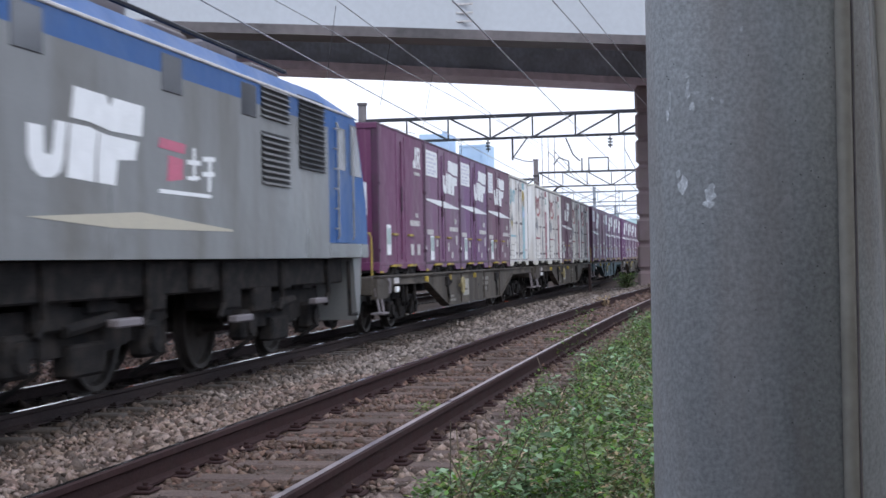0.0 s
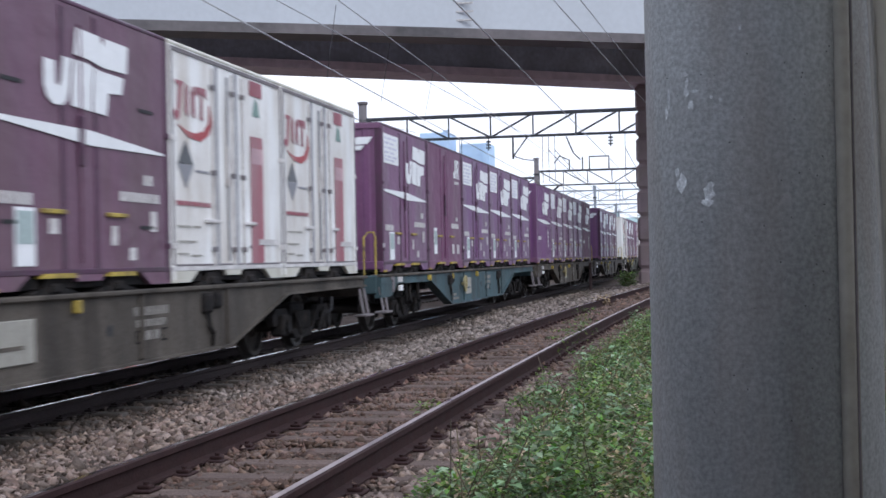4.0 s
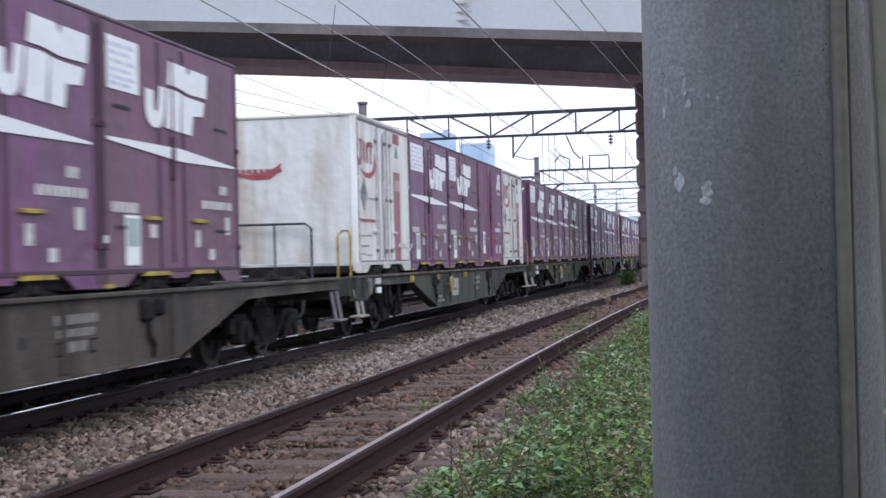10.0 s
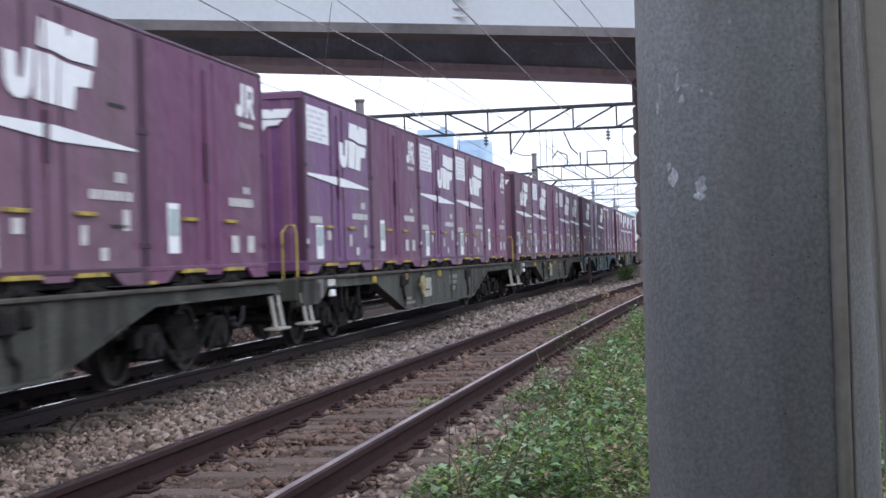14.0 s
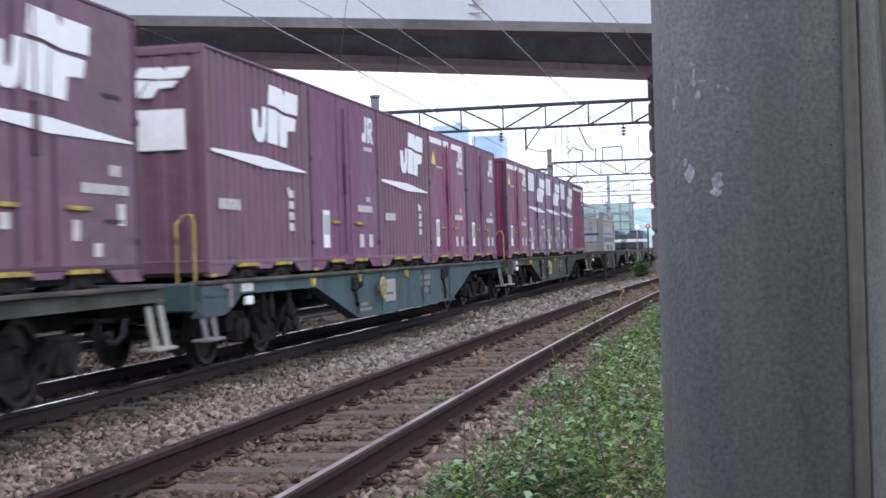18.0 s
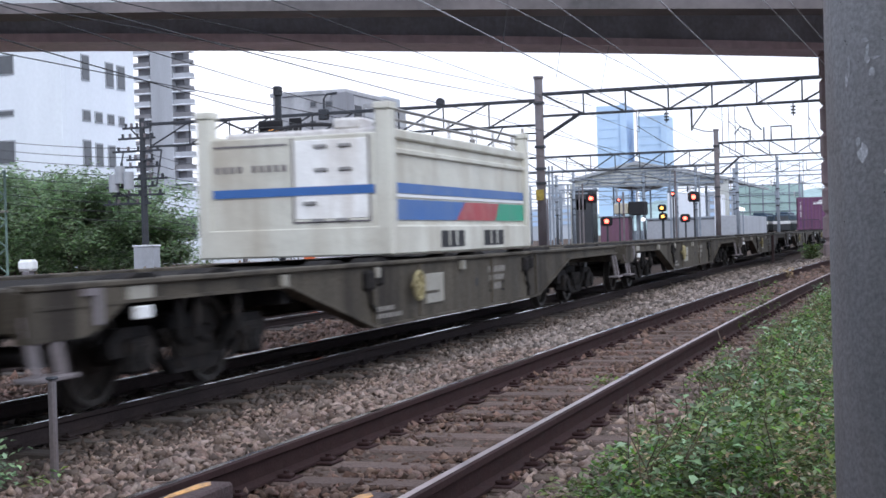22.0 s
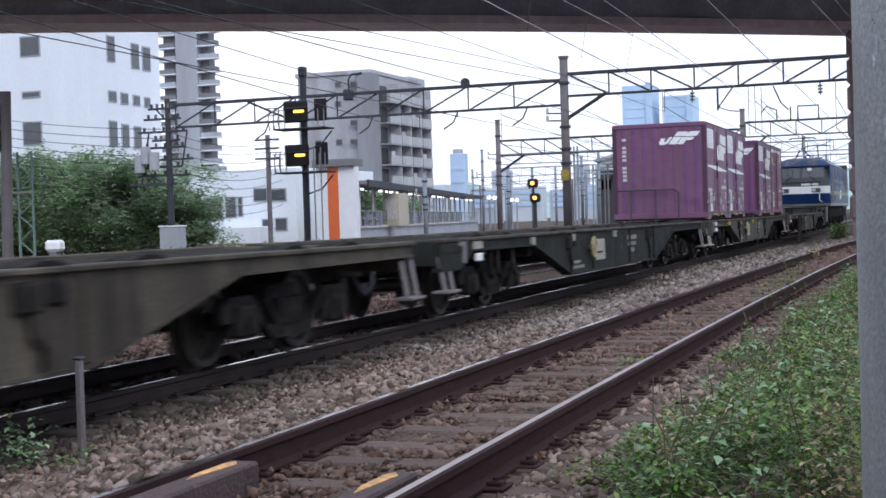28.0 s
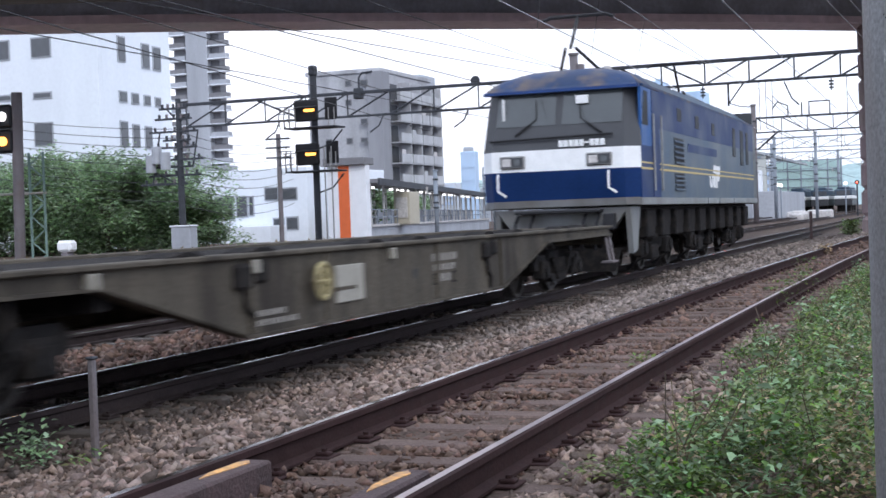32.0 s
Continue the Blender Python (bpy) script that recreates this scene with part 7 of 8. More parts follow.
for zf in (ZC + 0.075 * SX, ZC + 0.04 * SX):
    for a in (0.4885, 0.4925, 0.497):
        part("cage_bar", Geo().tube([(SX - 0.3, CY + a * SX, zf), (SX - 0.45, CY + a * SX, zf + 0.4), (SX - 0.3, CY + a * SX, zf + 0.95)], 0.02), "gantry", sg)
    for q in (0.35, 0.65, 0.95):
        part("cage_rail", Geo().tube([(SX - 0.4, CY + 0.485 * SX, zf + q), (SX - 0.4, CY + 0.4985 * SX, zf + q)], 0.02), "gantry", sg)
    part("curved_brace", Geo().tube([(SX + 0.3, CY + 0.47 * SX, zf - 0.9), (SX + 0.3, CY + 0.458 * SX, zf - 0.7), (SX + 0.3, CY + 0.448 * SX, zf - 0.1)], 0.035), "gantry", sg)
part("ladder", Geo().tube([(SX, CY + 0.462 * SX, -0.3), (SX, CY + 0.462 * SX, ZC + 0.06 * SX)], 0.03).tube([(SX, CY + 0.456 * SX, -0.3), (SX, CY + 0.456 * SX, ZC + 0.06 * SX)], 0.03), "steel", sg)

# second signal at the edge of view
SX2 = 40.0
sg = thing("signal_post", "railway signal mast with amber and white lamps", "railway signal")
part("pole", Geo().cyl((SX2 + 0.2, CY + 0.759 * SX2, -0.4), (SX2 + 0.2, CY + 0.755 * SX2, ZC + 0.122 * SX2), 0.19, 12), "mast", sg)
for b, lamp in ((0.1015, "lamp_white"), (0.08, "lamp_yellow")):
    c = at(0.7665, b, SX2)
    part("backboard", Geo().bev(c.x - 0.02, c.x + 0.1, c.y - 0.35, c.y + 0.45, c.z - 0.42, c.z + 0.42, 0.1), "black", sg)
    part("lens", Geo().cyl((c.x - 0.12, c.y, c.z), (c.x - 0.02, c.y, c.z), 0.16, 12), lamp, sg)
lt = thing("lattice_mast", "green-grey steel lattice mast", "mast")
for a in (0.727, 0.7415):
    part("leg", Geo().cyl(at(a, -0.03, 42), at(a, 0.069, 42), 0.05, 6), "steel_green", lt)
for k in range(9):
    part("brace", Geo().cyl(at(0.727 if k % 2 else 0.7415, -0.03 + 0.011 * k, 42), at(0.7415 if k % 2 else 0.727, -0.03 + 0.011 * (k + 1), 42), 0.03, 5), "steel_green", lt)
part("crossbar", Geo().cyl(at(0.725, 0.034, 42), at(0.775, 0.034, 42), 0.05, 6), "conduit", lt)

# far signals and lamps in the yard
for a, b, X, lamp, w in ((0.2828, 0.0251, 110, "lamp_yellow", 0.9), (0.2813, 0.0141, 110, "lamp_yellow", 0.9), (0.2191, 0.0262, 125, "lamp_red", 1.0), (0.2078, 0.009, 120, "lamp_red", 1.0), (0.167, 0.0173, 130, "lamp_yellow", 0.8), (0.1665, 0.0111, 130, "lamp_yellow", 0.8),
                         (0.144, 0.0245, 140, "lamp_red", 1.2), (0.1505, 0.0094, 140, "lamp_red", 1.0), (0.159, 0.0272, 150, "lamp_red", 0.7), (0.1985, 0.0243, 150, "lamp_red", 0.6), (0.0578, 0.0142, 170, "lamp_red", 0.55)):
    s = thing("yard_signal", "distant lit colour-light signal on a thin post", "railway signal", "yard signals")
    c = at(a, b, X)
    part("post", Geo().cyl((X + 0.2, c.y, -0.4), (X + 0.2, c.y, c.z), 0.09, 8), "gantry", s)
    part("backboard", Geo().bev(X - 0.05, X + 0.15, c.y - 0.5 * w, c.y + 0.5 * w, c.z - 0.42 * w, c.z + 0.42 * w, 0.15), "black", s)
    part("lens", Geo().cyl((X - 0.15, c.y, c.z), (X - 0.05, c.y, c.z), 0.18 * w, 14), lamp, s)
for a, b, X in ((0.3173, 0.0156, 150), (0.313, 0.0152, 150), (0.2995, 0.0131, 170), (0.2955, 0.0129, 170), (0.181, 0.0094, 160), (0.112, 0.0148, 160), (0.1095, 0.0142, 165), (0.0655, 0.0138, 180)):
    s = thing("yard_lamp", "small lit white lamp on a thin yard post", "lamp", "yard lamps")
    c = at(a, b, X)
    part("bulb", Geo().bev(X - 0.2, X + 0.2, c.y - 0.22, c.y + 0.22, c.z - 0.18, c.z + 0.18, 0.12), "lamp_white", s)
    part("post", Geo().cyl((X, c.y, -0.4), (X, c.y, c.z - 0.25), 0.08, 6), "far_steel", s)


# ---------------------------------------------------------------- buildings
def window(parent, X, y0, y1, z0, z1, surround="wall_grey"):
    """A window in a wall facing the camera at X, with its surround."""
    w = part("window", Geo().box(X - 0.06, X + 0.05, y0, y1, z0, z1), surround, parent)
    part("pane", Geo().box(X - 0.09, X - 0.05, y0 + 0.12, y1 - 0.12, z0 + 0.12, z1 - 0.12), "window_dark", w)


def flank_window(parent, x0, x1, y, z0, z1):
    """A window in a wall that looks towards the tracks."""
    w = part("window", Geo().box(x0, x1, y - 0.06, y + 0.05, z0, z1), "wall_grey", parent)
    part("pane", Geo().box(x0 + 0.12, x1 - 0.12, y - 0.1, y - 0.05, z0 + 0.12, z1 - 0.12), "window_dark", w)


# white office block: its corner stands at a bearing of 0.66
def office():
    t = thing("office_building", "tall white rendered office building with dark windows", "building")
    X0 = 92.0
    yc = CY + 0.668 * X0
    part("wall", Geo().bev(X0, X0 + 10.7, yc, yc + 40, -0.5, 26, 0.05), "wall_white", t)
    # the flank facing the tracks runs on to the right
    part("wing", Geo().bev(X0 + 0.5, X0 + 10.5, yc - 0.02, yc + 10, -0.5, 25.9, 0.05), "wall_white", t)
    for a0, b0, a1, b1 in ((0.7344, 0.1494, 0.7138, 0.1673), (0.734, 0.1142, 0.715, 0.1203), (0.7344, 0.0736, 0.7148, 0.0944), (0.775, 0.1494, 0.756, 0.1673), (0.775, 0.1142, 0.756, 0.1203), (0.775, 0.0736, 0.756, 0.0944)):
        window(t, X0, CY + a1 * X0, CY + a0 * X0, ZC + b0 * X0, ZC + b1 * X0)
    # windows on the flank, by bearing: outer and inner bearing, sill and head at the outer one
    for a0, b0, a1, b1 in ((0.6491, 0.1407, 0.6413, 0.1609), (0.626, 0.1332, 0.6183, 0.1528), (0.6153, 0.1307, 0.6077, 0.1493), (0.6491, 0.1068, 0.6412, 0.1153), (0.6372, 0.1043, 0.6299, 0.1129), (0.6254, 0.1023, 0.6187, 0.1104), (0.6147, 0.1004, 0.6091, 0.108), (0.6494, 0.0691, 0.6415, 0.0904), (0.6374, 0.0681, 0.6302, 0.0871), (0.6256, 0.0662, 0.6185, 0.0847)):
        x0, x1 = (yc - CY) / a0, (yc - CY) / a1
        flank_window(t, x0, x1, yc - 0.03, ZC + b0 * x0, ZC + b1 * x1)
    part("downpipe", Geo().tube([(X0 - 0.12, CY + 0.69 * X0, 0), (X0 - 0.12, CY + 0.69 * X0, ZC + 0.058 * X0)], 0.12), "wall_grey", t)
    part("hopper_head", Geo().bev(X0 - 0.35, X0, CY + 0.686 * X0, CY + 0.694 * X0, ZC + 0.055 * X0, ZC + 0.062 * X0, 0.05), "wall_grey", t)
    part("low_wing", Geo().bev(X0 + 13, X0 + 30, CY + 0.478 * (X0 + 13), CY + 0.63 * (X0 + 13), -0.5, ZC + 0.045 * (X0 + 13), 0.05), "wall_white", t)
    XL = X0 + 13
    for a0, b0, a1, b1 in ((0.5619, 0.0051, 0.5442, 0.024), (0.5422, 0.006, 0.5313, 0.0236), (0.5308, 0.0067, 0.5257, 0.0234), (0.5162, 0.0186, 0.5032, 0.03), (0.5011, 0.0182, 0.4867, 0.029), (0.4978, -0.0055, 0.4865, 0.0056), (0.5094, -0.0048, 0.499, 0.005)):
        window(t, XL, CY + a1 * XL, CY + a0 * XL, ZC + b0 * XL, ZC + b1 * XL, "wall_grey")
    part("porch", Geo().bev(XL - 3, XL, CY + 0.512 * (XL - 3), CY + 0.553 * XL, -0.5, ZC + 0.0047 * XL - 0.6, 0.05), "wall_white", t)


office()


def tower():
    t = thing("apartment_tower", "tall grey apartment tower with banded balconies", "building")
    X = 300.0
    def y(a):
        return CY + a * X
    part("wall", Geo().bev(X, X + 4, y(0.5635), y(0.5835), -0.5, 75, 0.1), "wall_grey", t, "pale grey blank wall strip")
    part("core", Geo().bev(X + 2, X + 5, y(0.556), y(0.5985), -0.5, 75, 0.1), "wall_dark", t)
    n = 22
    for k in range(n):
        z = 4 + k * 3.2
        for a0, a1 in ((0.5845, 0.5995), (0.5468, 0.563)):
            b = part("balcony", Geo().bev(X + 0.2, X + 2.2, y(a0), y(a1), z, z + 1.1, 0.1), "wall_dark" if k % 2 else "wall_grey", t)
            part("balcony_slab", Geo().box(X - 0.1, X + 2.2, y(a0) - 0.3, y(a1) + 0.2, z - 0.3, z), "wall_white", b)
    part("base", Geo().bev(X - 1, X + 4, y(0.5465), y(0.6), -0.5, 16, 0.1), "wall_grey", t)


tower()


def flats():
    t = thing("apartment_block", "grey concrete apartment block with stacked balconies", "building")
    X = 150.0
    def y(a):
        return CY + a * X
    top = ZC + 0.1155 * X
    part("wall", Geo().bev(X, X + 16.5, y(0.4115), y(0.474), -0.5, top, 0.08), "flats_wall", t)
    part("roof_edge", Geo().bev(X - 0.2, X + 16.7, y(0.4105), y(0.4755), top, top + 0.5, 0.05), "flats_wall", t)
    part("corner_column", Geo().bev(X - 0.5, X + 2, y(0.4095), y(0.4225), -0.5, top + 0.1, 0.05), "mast_grey", t)
    part("far_wing", Geo().bev(X + 16.6, X + 22, y(0.42), y(0.46), -0.5, top + 1.2, 0.05), "far_city", t)
    for k in range(6):
        z = ZC + (0.103 - 0.0165 * k) * X
        # balconies on the flank towards the tracks
        for i in range(4):
            x = X + 2.2 + i * 3.6
            b = part("balcony", Geo().bev(x, x + 3.3, y(0.4115) - 1.6, y(0.4115) - 1.45, z - 1.3, z - 0.25, 0.03), "balcony_grey", t)
            part("balcony_slab", Geo().box(x - 0.1, x + 3.4, y(0.4115) - 1.6, y(0.4115), z - 1.45, z - 1.3), "flats_wall", b)
            part("balcony_side", Geo().box(x + 3.2, x + 3.4, y(0.4115) - 1.5, y(0.4115), z - 1.3, z + 1.0), "flats_wall", b)
            if (i + k) % 3 == 0:
                part("laundry", Geo().bev(x + 0.9, x + 2.1, y(0.4115) - 1.2, y(0.4115) - 1.15, z - 0.9, z + 0.3, 0.02), "greywhite" if k % 2 else "balcony_grey", b)
            part("balcony_door", Geo().box(x + 0.6, x + 2.7, y(0.4115) - 0.05, y(0.4115) + 0.05, z - 1.3, z + 0.7), "window_dark", b)
    for a0, b0, a1, b1 in ((0.4417, 0.1058, 0.4362, 0.1108), (0.4272, 0.105, 0.4209, 0.1099), (0.4281, 0.075, 0.4217, 0.08), (0.4421, 0.0605, 0.4366, 0.0656), (0.4285, 0.0608, 0.4222, 0.065), (0.429, 0.0458, 0.4217, 0.0491), (0.4421, 0.0905, 0.4366, 0.0956), (0.46, 0.0905, 0.4545, 0.0956), (0.46, 0.0605, 0.4545, 0.0656)):
        window(t, X - (0.5 if a0 < 0.43 else 0), y(a1), y(a0), ZC + b0 * X, ZC + b1 * X, "wall_dark")
    part("vent_pipe", Geo().tube([(X - 0.7, y(0.428), top - 3), (X - 0.7, y(0.428), top - 0.6), (X - 0.6, y(0.4255), top - 0.05), (X - 0.6, y(0.417), top + 0.05)], 0.12), "gantry", t)


flats()


def station():
    # wall with the orange panel at the platform end
    X = 75.0
    t = thing("platform_end_wall", "white wall with a broad orange panel at the platform end", "sign wall")
    part("wall", Geo().bev(X, X + 0.6, CY + 0.427 * X, CY + 0.4605 * X, -0.4, ZC + 0.044 * X, 0.03), "sign_white", t)
    part("orange_panel", Geo().box(X - 0.05, X, CY + 0.4415 * X, CY + 0.4505 * X, -0.3, ZC + 0.0435 * X), "orange", t)
    part("cap", Geo().bev(X - 0.3, X + 1.2, CY + 0.4265 * X, CY + 0.462 * X, ZC + 0.044 * X, ZC + 0.05 * X, 0.03), "wall_dark", t)
    t = thing("station_platform", "long station platform with a lamp-lit dark canopy", "platform")
    A, B = Vector((84, CY + 0.4185 * 84, 0)), Vector((165, CY + 0.3235 * 165, 0))
    d = (B - A).normalized()
    s = Vector((-d.y, d.x, 0))
    def slabs(name, w0, w1, z0, z1, material, za=None, zb=None):
        vs = []
        for P, dz in ((A, 0.0), (B, 0.0)):
            for w in (w0, w1):
                for z in (z0, z1):
                    q = P + s * w
                    vs.append((q.x, q.y, z + dz))
        part(name, Geo().add(vs, [(0, 1, 3, 2), (4, 6, 7, 5), (0, 4, 5, 1), (2, 3, 7, 6), (0, 2, 6, 4), (1, 5, 7, 3)]), material, t)
    slabs("platform_slab", 0.5, 2.7, -0.4, 0.95, "wall_grey")
    slabs("platform_edge", 0.35, 0.9, 0.85, 1.0, "greywhite")
    slabs("canopy", -0.2, 3.0, 3.75, 4.0, "wall_dark")
    slabs("canopy_fascia", -0.25, -0.1, 3.6, 4.05, "gantry")
    slabs("back_wall", 2.5, 2.7, 0.95, 2.1, "wall_grey")
    n = 16
    for k in range(n):
        q = A.lerp(B, (k + 0.3) / n)
        for w in (0.7, 2.3):
            e = q + s * w
            part("column", Geo().cyl((e.x, e.y, 0.9), (e.x, e.y, 3.8), 0.09, 8), "greywhite", t)
        if k % 3 != 1:
            for dd in (0.0, 2.6):
                e = q + s * 1.0 + d * dd
                part("canopy_lamp", Geo().bev(e.x - 0.16, e.x + 0.16, e.y - 0.12, e.y + 0.12, 3.46, 3.6, 0.03), "lamp_white", t)
    for k in range(30):
        q = A.lerp(B, k / 30) + s * 0.45
        part("fence_post", Geo().cyl((q.x, q.y, 0.95), (q.x, q.y, 2.0), 0.04, 5), "far_steel", t)
    for z in (1.5, 2.0):
        a, b = A + s * 0.45, B + s * 0.45
        part("fence_rail", Geo().cyl((a.x, a.y, z), (b.x, b.y, z), 0.04, 5), "far_steel", t)
    p = thing("platform_kiosk", "cream kiosk beneath the platform canopy", "kiosk")
    c = at(0.395, 0, 96)
    part("body", Geo().bev(95, 97, c.y - 0.8, c.y + 0.5, 0.9, 3.3, 0.05), "beige", p)
    part("shutter", Geo().box(94.93, 95, c.y - 0.6, c.y + 0.3, 1.4, 2.9), "greywhite", p)


station()
n = 9000
f = rng.random(n)
P = np.stack([90 + 75 * f, CY + 0.437 * (90 + 75 * f) - 0.095 * 75 * f * 1.45, 0.2 + 3.4 * rng.random(n) ** 0.8], -1) + rng.normal(0, 0.5, (n, 3)) * np.array([1.2, 0.8, 0.2])
leaves("hedge", P, 0.28, "tree_leaf", "green hedge behind the station platform", 0.8)


def shed():
    t = thing("yard_shed", "wide open-sided gabled shed with pale roof", "shed")
    X = 190.0
    def P(a, b):
        return (CY + a * X, ZC + b * X)
    L, R, T = P(0.2315, 0.0345), P(0.1225, 0.0315), P(0.185, 0.0497)
    part("gable", Geo().prism([L, R, (R[0], R[1] + 0.9), T, (L[0], L[1] + 0.9)], "x", X, X + 0.4), "shed_cream", t)
    for i in range(5):
        f = 0.15 + 0.16 * i
        z = L[1] + (T[1] - L[1]) * f
        part("gable_band", Geo().box(X - 0.08, X, R[0] + (T[0] - R[0]) * f, L[0] + (T[0] - L[0]) * f, z, z + 0.18), "far_steel", t)
    part("roof", Geo().prism([(L[0] + 0.6, L[1] + 0.8), T, (R[0] - 0.6, R[1] + 0.8), (R[0] - 0.6, R[1] + 1.2), (T[0], T[1] + 0.45), (L[0] + 0.6, L[1] + 1.2)], "x", X - 0.6, X + 60), "roof_pale", t)
    for y in (L[0], R[0]):
        part("corner_post", Geo().bev(X - 0.2, X + 1.0, y - 0.6, y + 0.6, -0.4, L[1] + 0.5, 0.05), "shed_cream", t)
    # low pale wall added to stand for the bright hazy distance beyond
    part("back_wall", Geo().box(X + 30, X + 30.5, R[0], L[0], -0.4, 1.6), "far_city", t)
    for k in range(1, 8):
        y = L[0] + (R[0] - L[0]) * k / 8
        part("hanger_post", Geo().cyl((X + 2, y, -0.4), (X + 2, y, L[1]), 0.12, 6), "far_steel", t)
    # a lattice under the gable
    for k in range(8):
        y = L[0] + (R[0] - L[0]) * (k + 0.5) / 8
        part("lattice_bar", Geo().cyl((X - 0.3, y, L[1] + 0.1), (X - 0.3, y + (1.4 if k % 2 else -1.4), L[1] + 1.3), 0.09, 5), "far_steel", t)
    part("tie_beam", Geo().box(X - 0.4, X - 0.2, R[0], L[0], L[1] - 0.15, L[1] + 0.15), "far_steel", t)
    # what stands beneath and before it
    for name, label, a0, a1, b0, b1, m in (
            ("relay_cabin", "dark relay cabin under the yard shed", 0.2265, 0.211, -0.01, 0.031, "loco_dark"), ("cabin_window", "pale lit window panel in the yard", 0.2235, 0.2155, 0.017, 0.0255, "wall_white"),
            ("parked_wagon", "faded mauve wagon standing in the yard", 0.206, 0.186, -0.01, 0.011, "brown_purple"), ("sign_board", "cream sign board over the yard track", 0.196, 0.186, 0.0135, 0.021, "beige"),
            ("junction_box", "black junction box on a stand", 0.1855, 0.1745, 0.0125, 0.022, "black"), ("loading_ramp", "grey concrete loading ramp in the yard", 0.173, 0.124, -0.01, 0.0085, "wall_grey"),
            ("white_hut", "white equipment hut behind the ramp", 0.158, 0.1335, 0.0085, 0.027, "wall_white")):
        q = thing(name, label, name.replace("_", " "))
        part("body", Geo().bev(X - 6, X - 3, CY + a1 * X, CY + a0 * X, ZC + b0 * X if b0 > 0.002 else -0.4, ZC + b1 * X, 0.1), m, q)
        if b0 > 0.002:
            part("stand", Geo().box(X - 5, X - 4, CY + (a0 + a1) / 2 * X - 0.2, CY + (a0 + a1) / 2 * X + 0.2, -0.4, ZC + b0 * X), "far_steel", q)
        else:
            part("roof_edge", Geo().bev(X - 6.2, X - 2.8, CY + a1 * X - 0.2, CY + a0 * X + 0.2, ZC + b1 * X, ZC + b1 * X + 0.25, 0.05), "far_steel", q)
    # thin masts and lines that crowd the yard
    for k in range(26):
        r = random.Random(70 + k)
        X2, a = r.uniform(120, 260), r.uniform(0.12, 0.335)
        if 0.205 < a < 0.215:
            continue
        h = r.uniform(5.0, 8.0)
        c = thing("yard_pole", "thin haze-tinted pole with a cross-arm in the yard", "pole", "yard poles")
        yy = CY + a * X2
        part("shaft", Geo().cyl((X2, yy, -0.4), (X2, yy, h), 0.1, 6), "far_steel" if k % 3 else "mast", c)
        part("cross_arm", Geo().box(X2 - 0.06, X2 + 0.06, yy - r.uniform(0.5, 1.6), yy + r.uniform(0.5, 1.6), h - 0.7, h - 0.55), "far_steel", c)


shed()
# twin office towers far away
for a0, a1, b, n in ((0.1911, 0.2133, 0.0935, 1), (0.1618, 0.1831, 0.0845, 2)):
    t = thing("distant_tower", "haze-tinted pale blue office tower on the skyline", "building", "distant towers")
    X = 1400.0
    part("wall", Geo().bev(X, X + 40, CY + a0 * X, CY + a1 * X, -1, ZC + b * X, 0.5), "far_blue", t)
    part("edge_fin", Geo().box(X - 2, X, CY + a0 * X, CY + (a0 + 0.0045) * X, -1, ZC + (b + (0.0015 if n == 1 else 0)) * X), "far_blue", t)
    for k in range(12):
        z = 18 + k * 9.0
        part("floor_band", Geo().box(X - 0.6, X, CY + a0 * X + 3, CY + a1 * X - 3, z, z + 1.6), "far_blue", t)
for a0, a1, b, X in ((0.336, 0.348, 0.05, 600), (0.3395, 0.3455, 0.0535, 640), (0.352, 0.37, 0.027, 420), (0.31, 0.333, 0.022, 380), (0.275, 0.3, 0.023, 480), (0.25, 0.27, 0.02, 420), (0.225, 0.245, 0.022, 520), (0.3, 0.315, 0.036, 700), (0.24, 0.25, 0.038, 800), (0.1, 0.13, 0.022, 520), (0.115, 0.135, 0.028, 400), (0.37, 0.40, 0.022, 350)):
    t = thing("city_building", "haze-tinted grey building behind the station yard", "building", "city buildings")
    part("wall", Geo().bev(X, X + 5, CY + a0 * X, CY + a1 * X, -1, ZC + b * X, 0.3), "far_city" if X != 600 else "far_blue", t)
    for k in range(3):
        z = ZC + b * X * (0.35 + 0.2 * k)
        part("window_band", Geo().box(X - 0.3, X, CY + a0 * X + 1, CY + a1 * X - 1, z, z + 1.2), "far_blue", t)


def hill():
    g, vs, fs = Geo(), [], []
    n = 60
    for k in range(n + 1):
        y = -500 + 1000 * k / n
        h = 44 + 9 * math.sin(k * 0.35) + 5 * math.sin(k * 1.3 + 1) + (6 if y < 40 else -16 * min((y - 40) / 160, 1))
        vs += [(1250, y, -2), (1330, y, h * 0.7), (1420, y, h), (1700, y, h * 0.5)]
    for k in range(n):
        for j in range(3):
            fs.append((k * 4 + j, k * 4 + 4 + j, k * 4 + 5 + j, k * 4 + 1 + j))
    ob = part("backdrop", g.add(vs, fs), "hill", label="haze-tinted green wooded hillside", kind="structure")
    ob["category"] = "hill"
    smooth(ob)


hill()
t = thing("netting_fence", "tall green sports netting beyond the yard", "fence")
X = 260.0
part("net", Geo().box(X, X + 0.2, CY + 0.068 * X, CY + 0.1135 * X, 3.5, ZC + 0.031 * X), "net_green", t)
for a in np.linspace(0.068, 0.1135, 6):
    part("post", Geo().cyl((X, CY + a * X, -0.4), (X, CY + a * X, ZC + 0.032 * X), 0.15, 6), "far_steel", t)
for z in (4.5, 6.0, 7.5):
    part("cable", Geo().cyl((X - 0.1, CY + 0.068 * X, z), (X - 0.1, CY + 0.1135 * X, z), 0.08, 5), "far_steel", t)

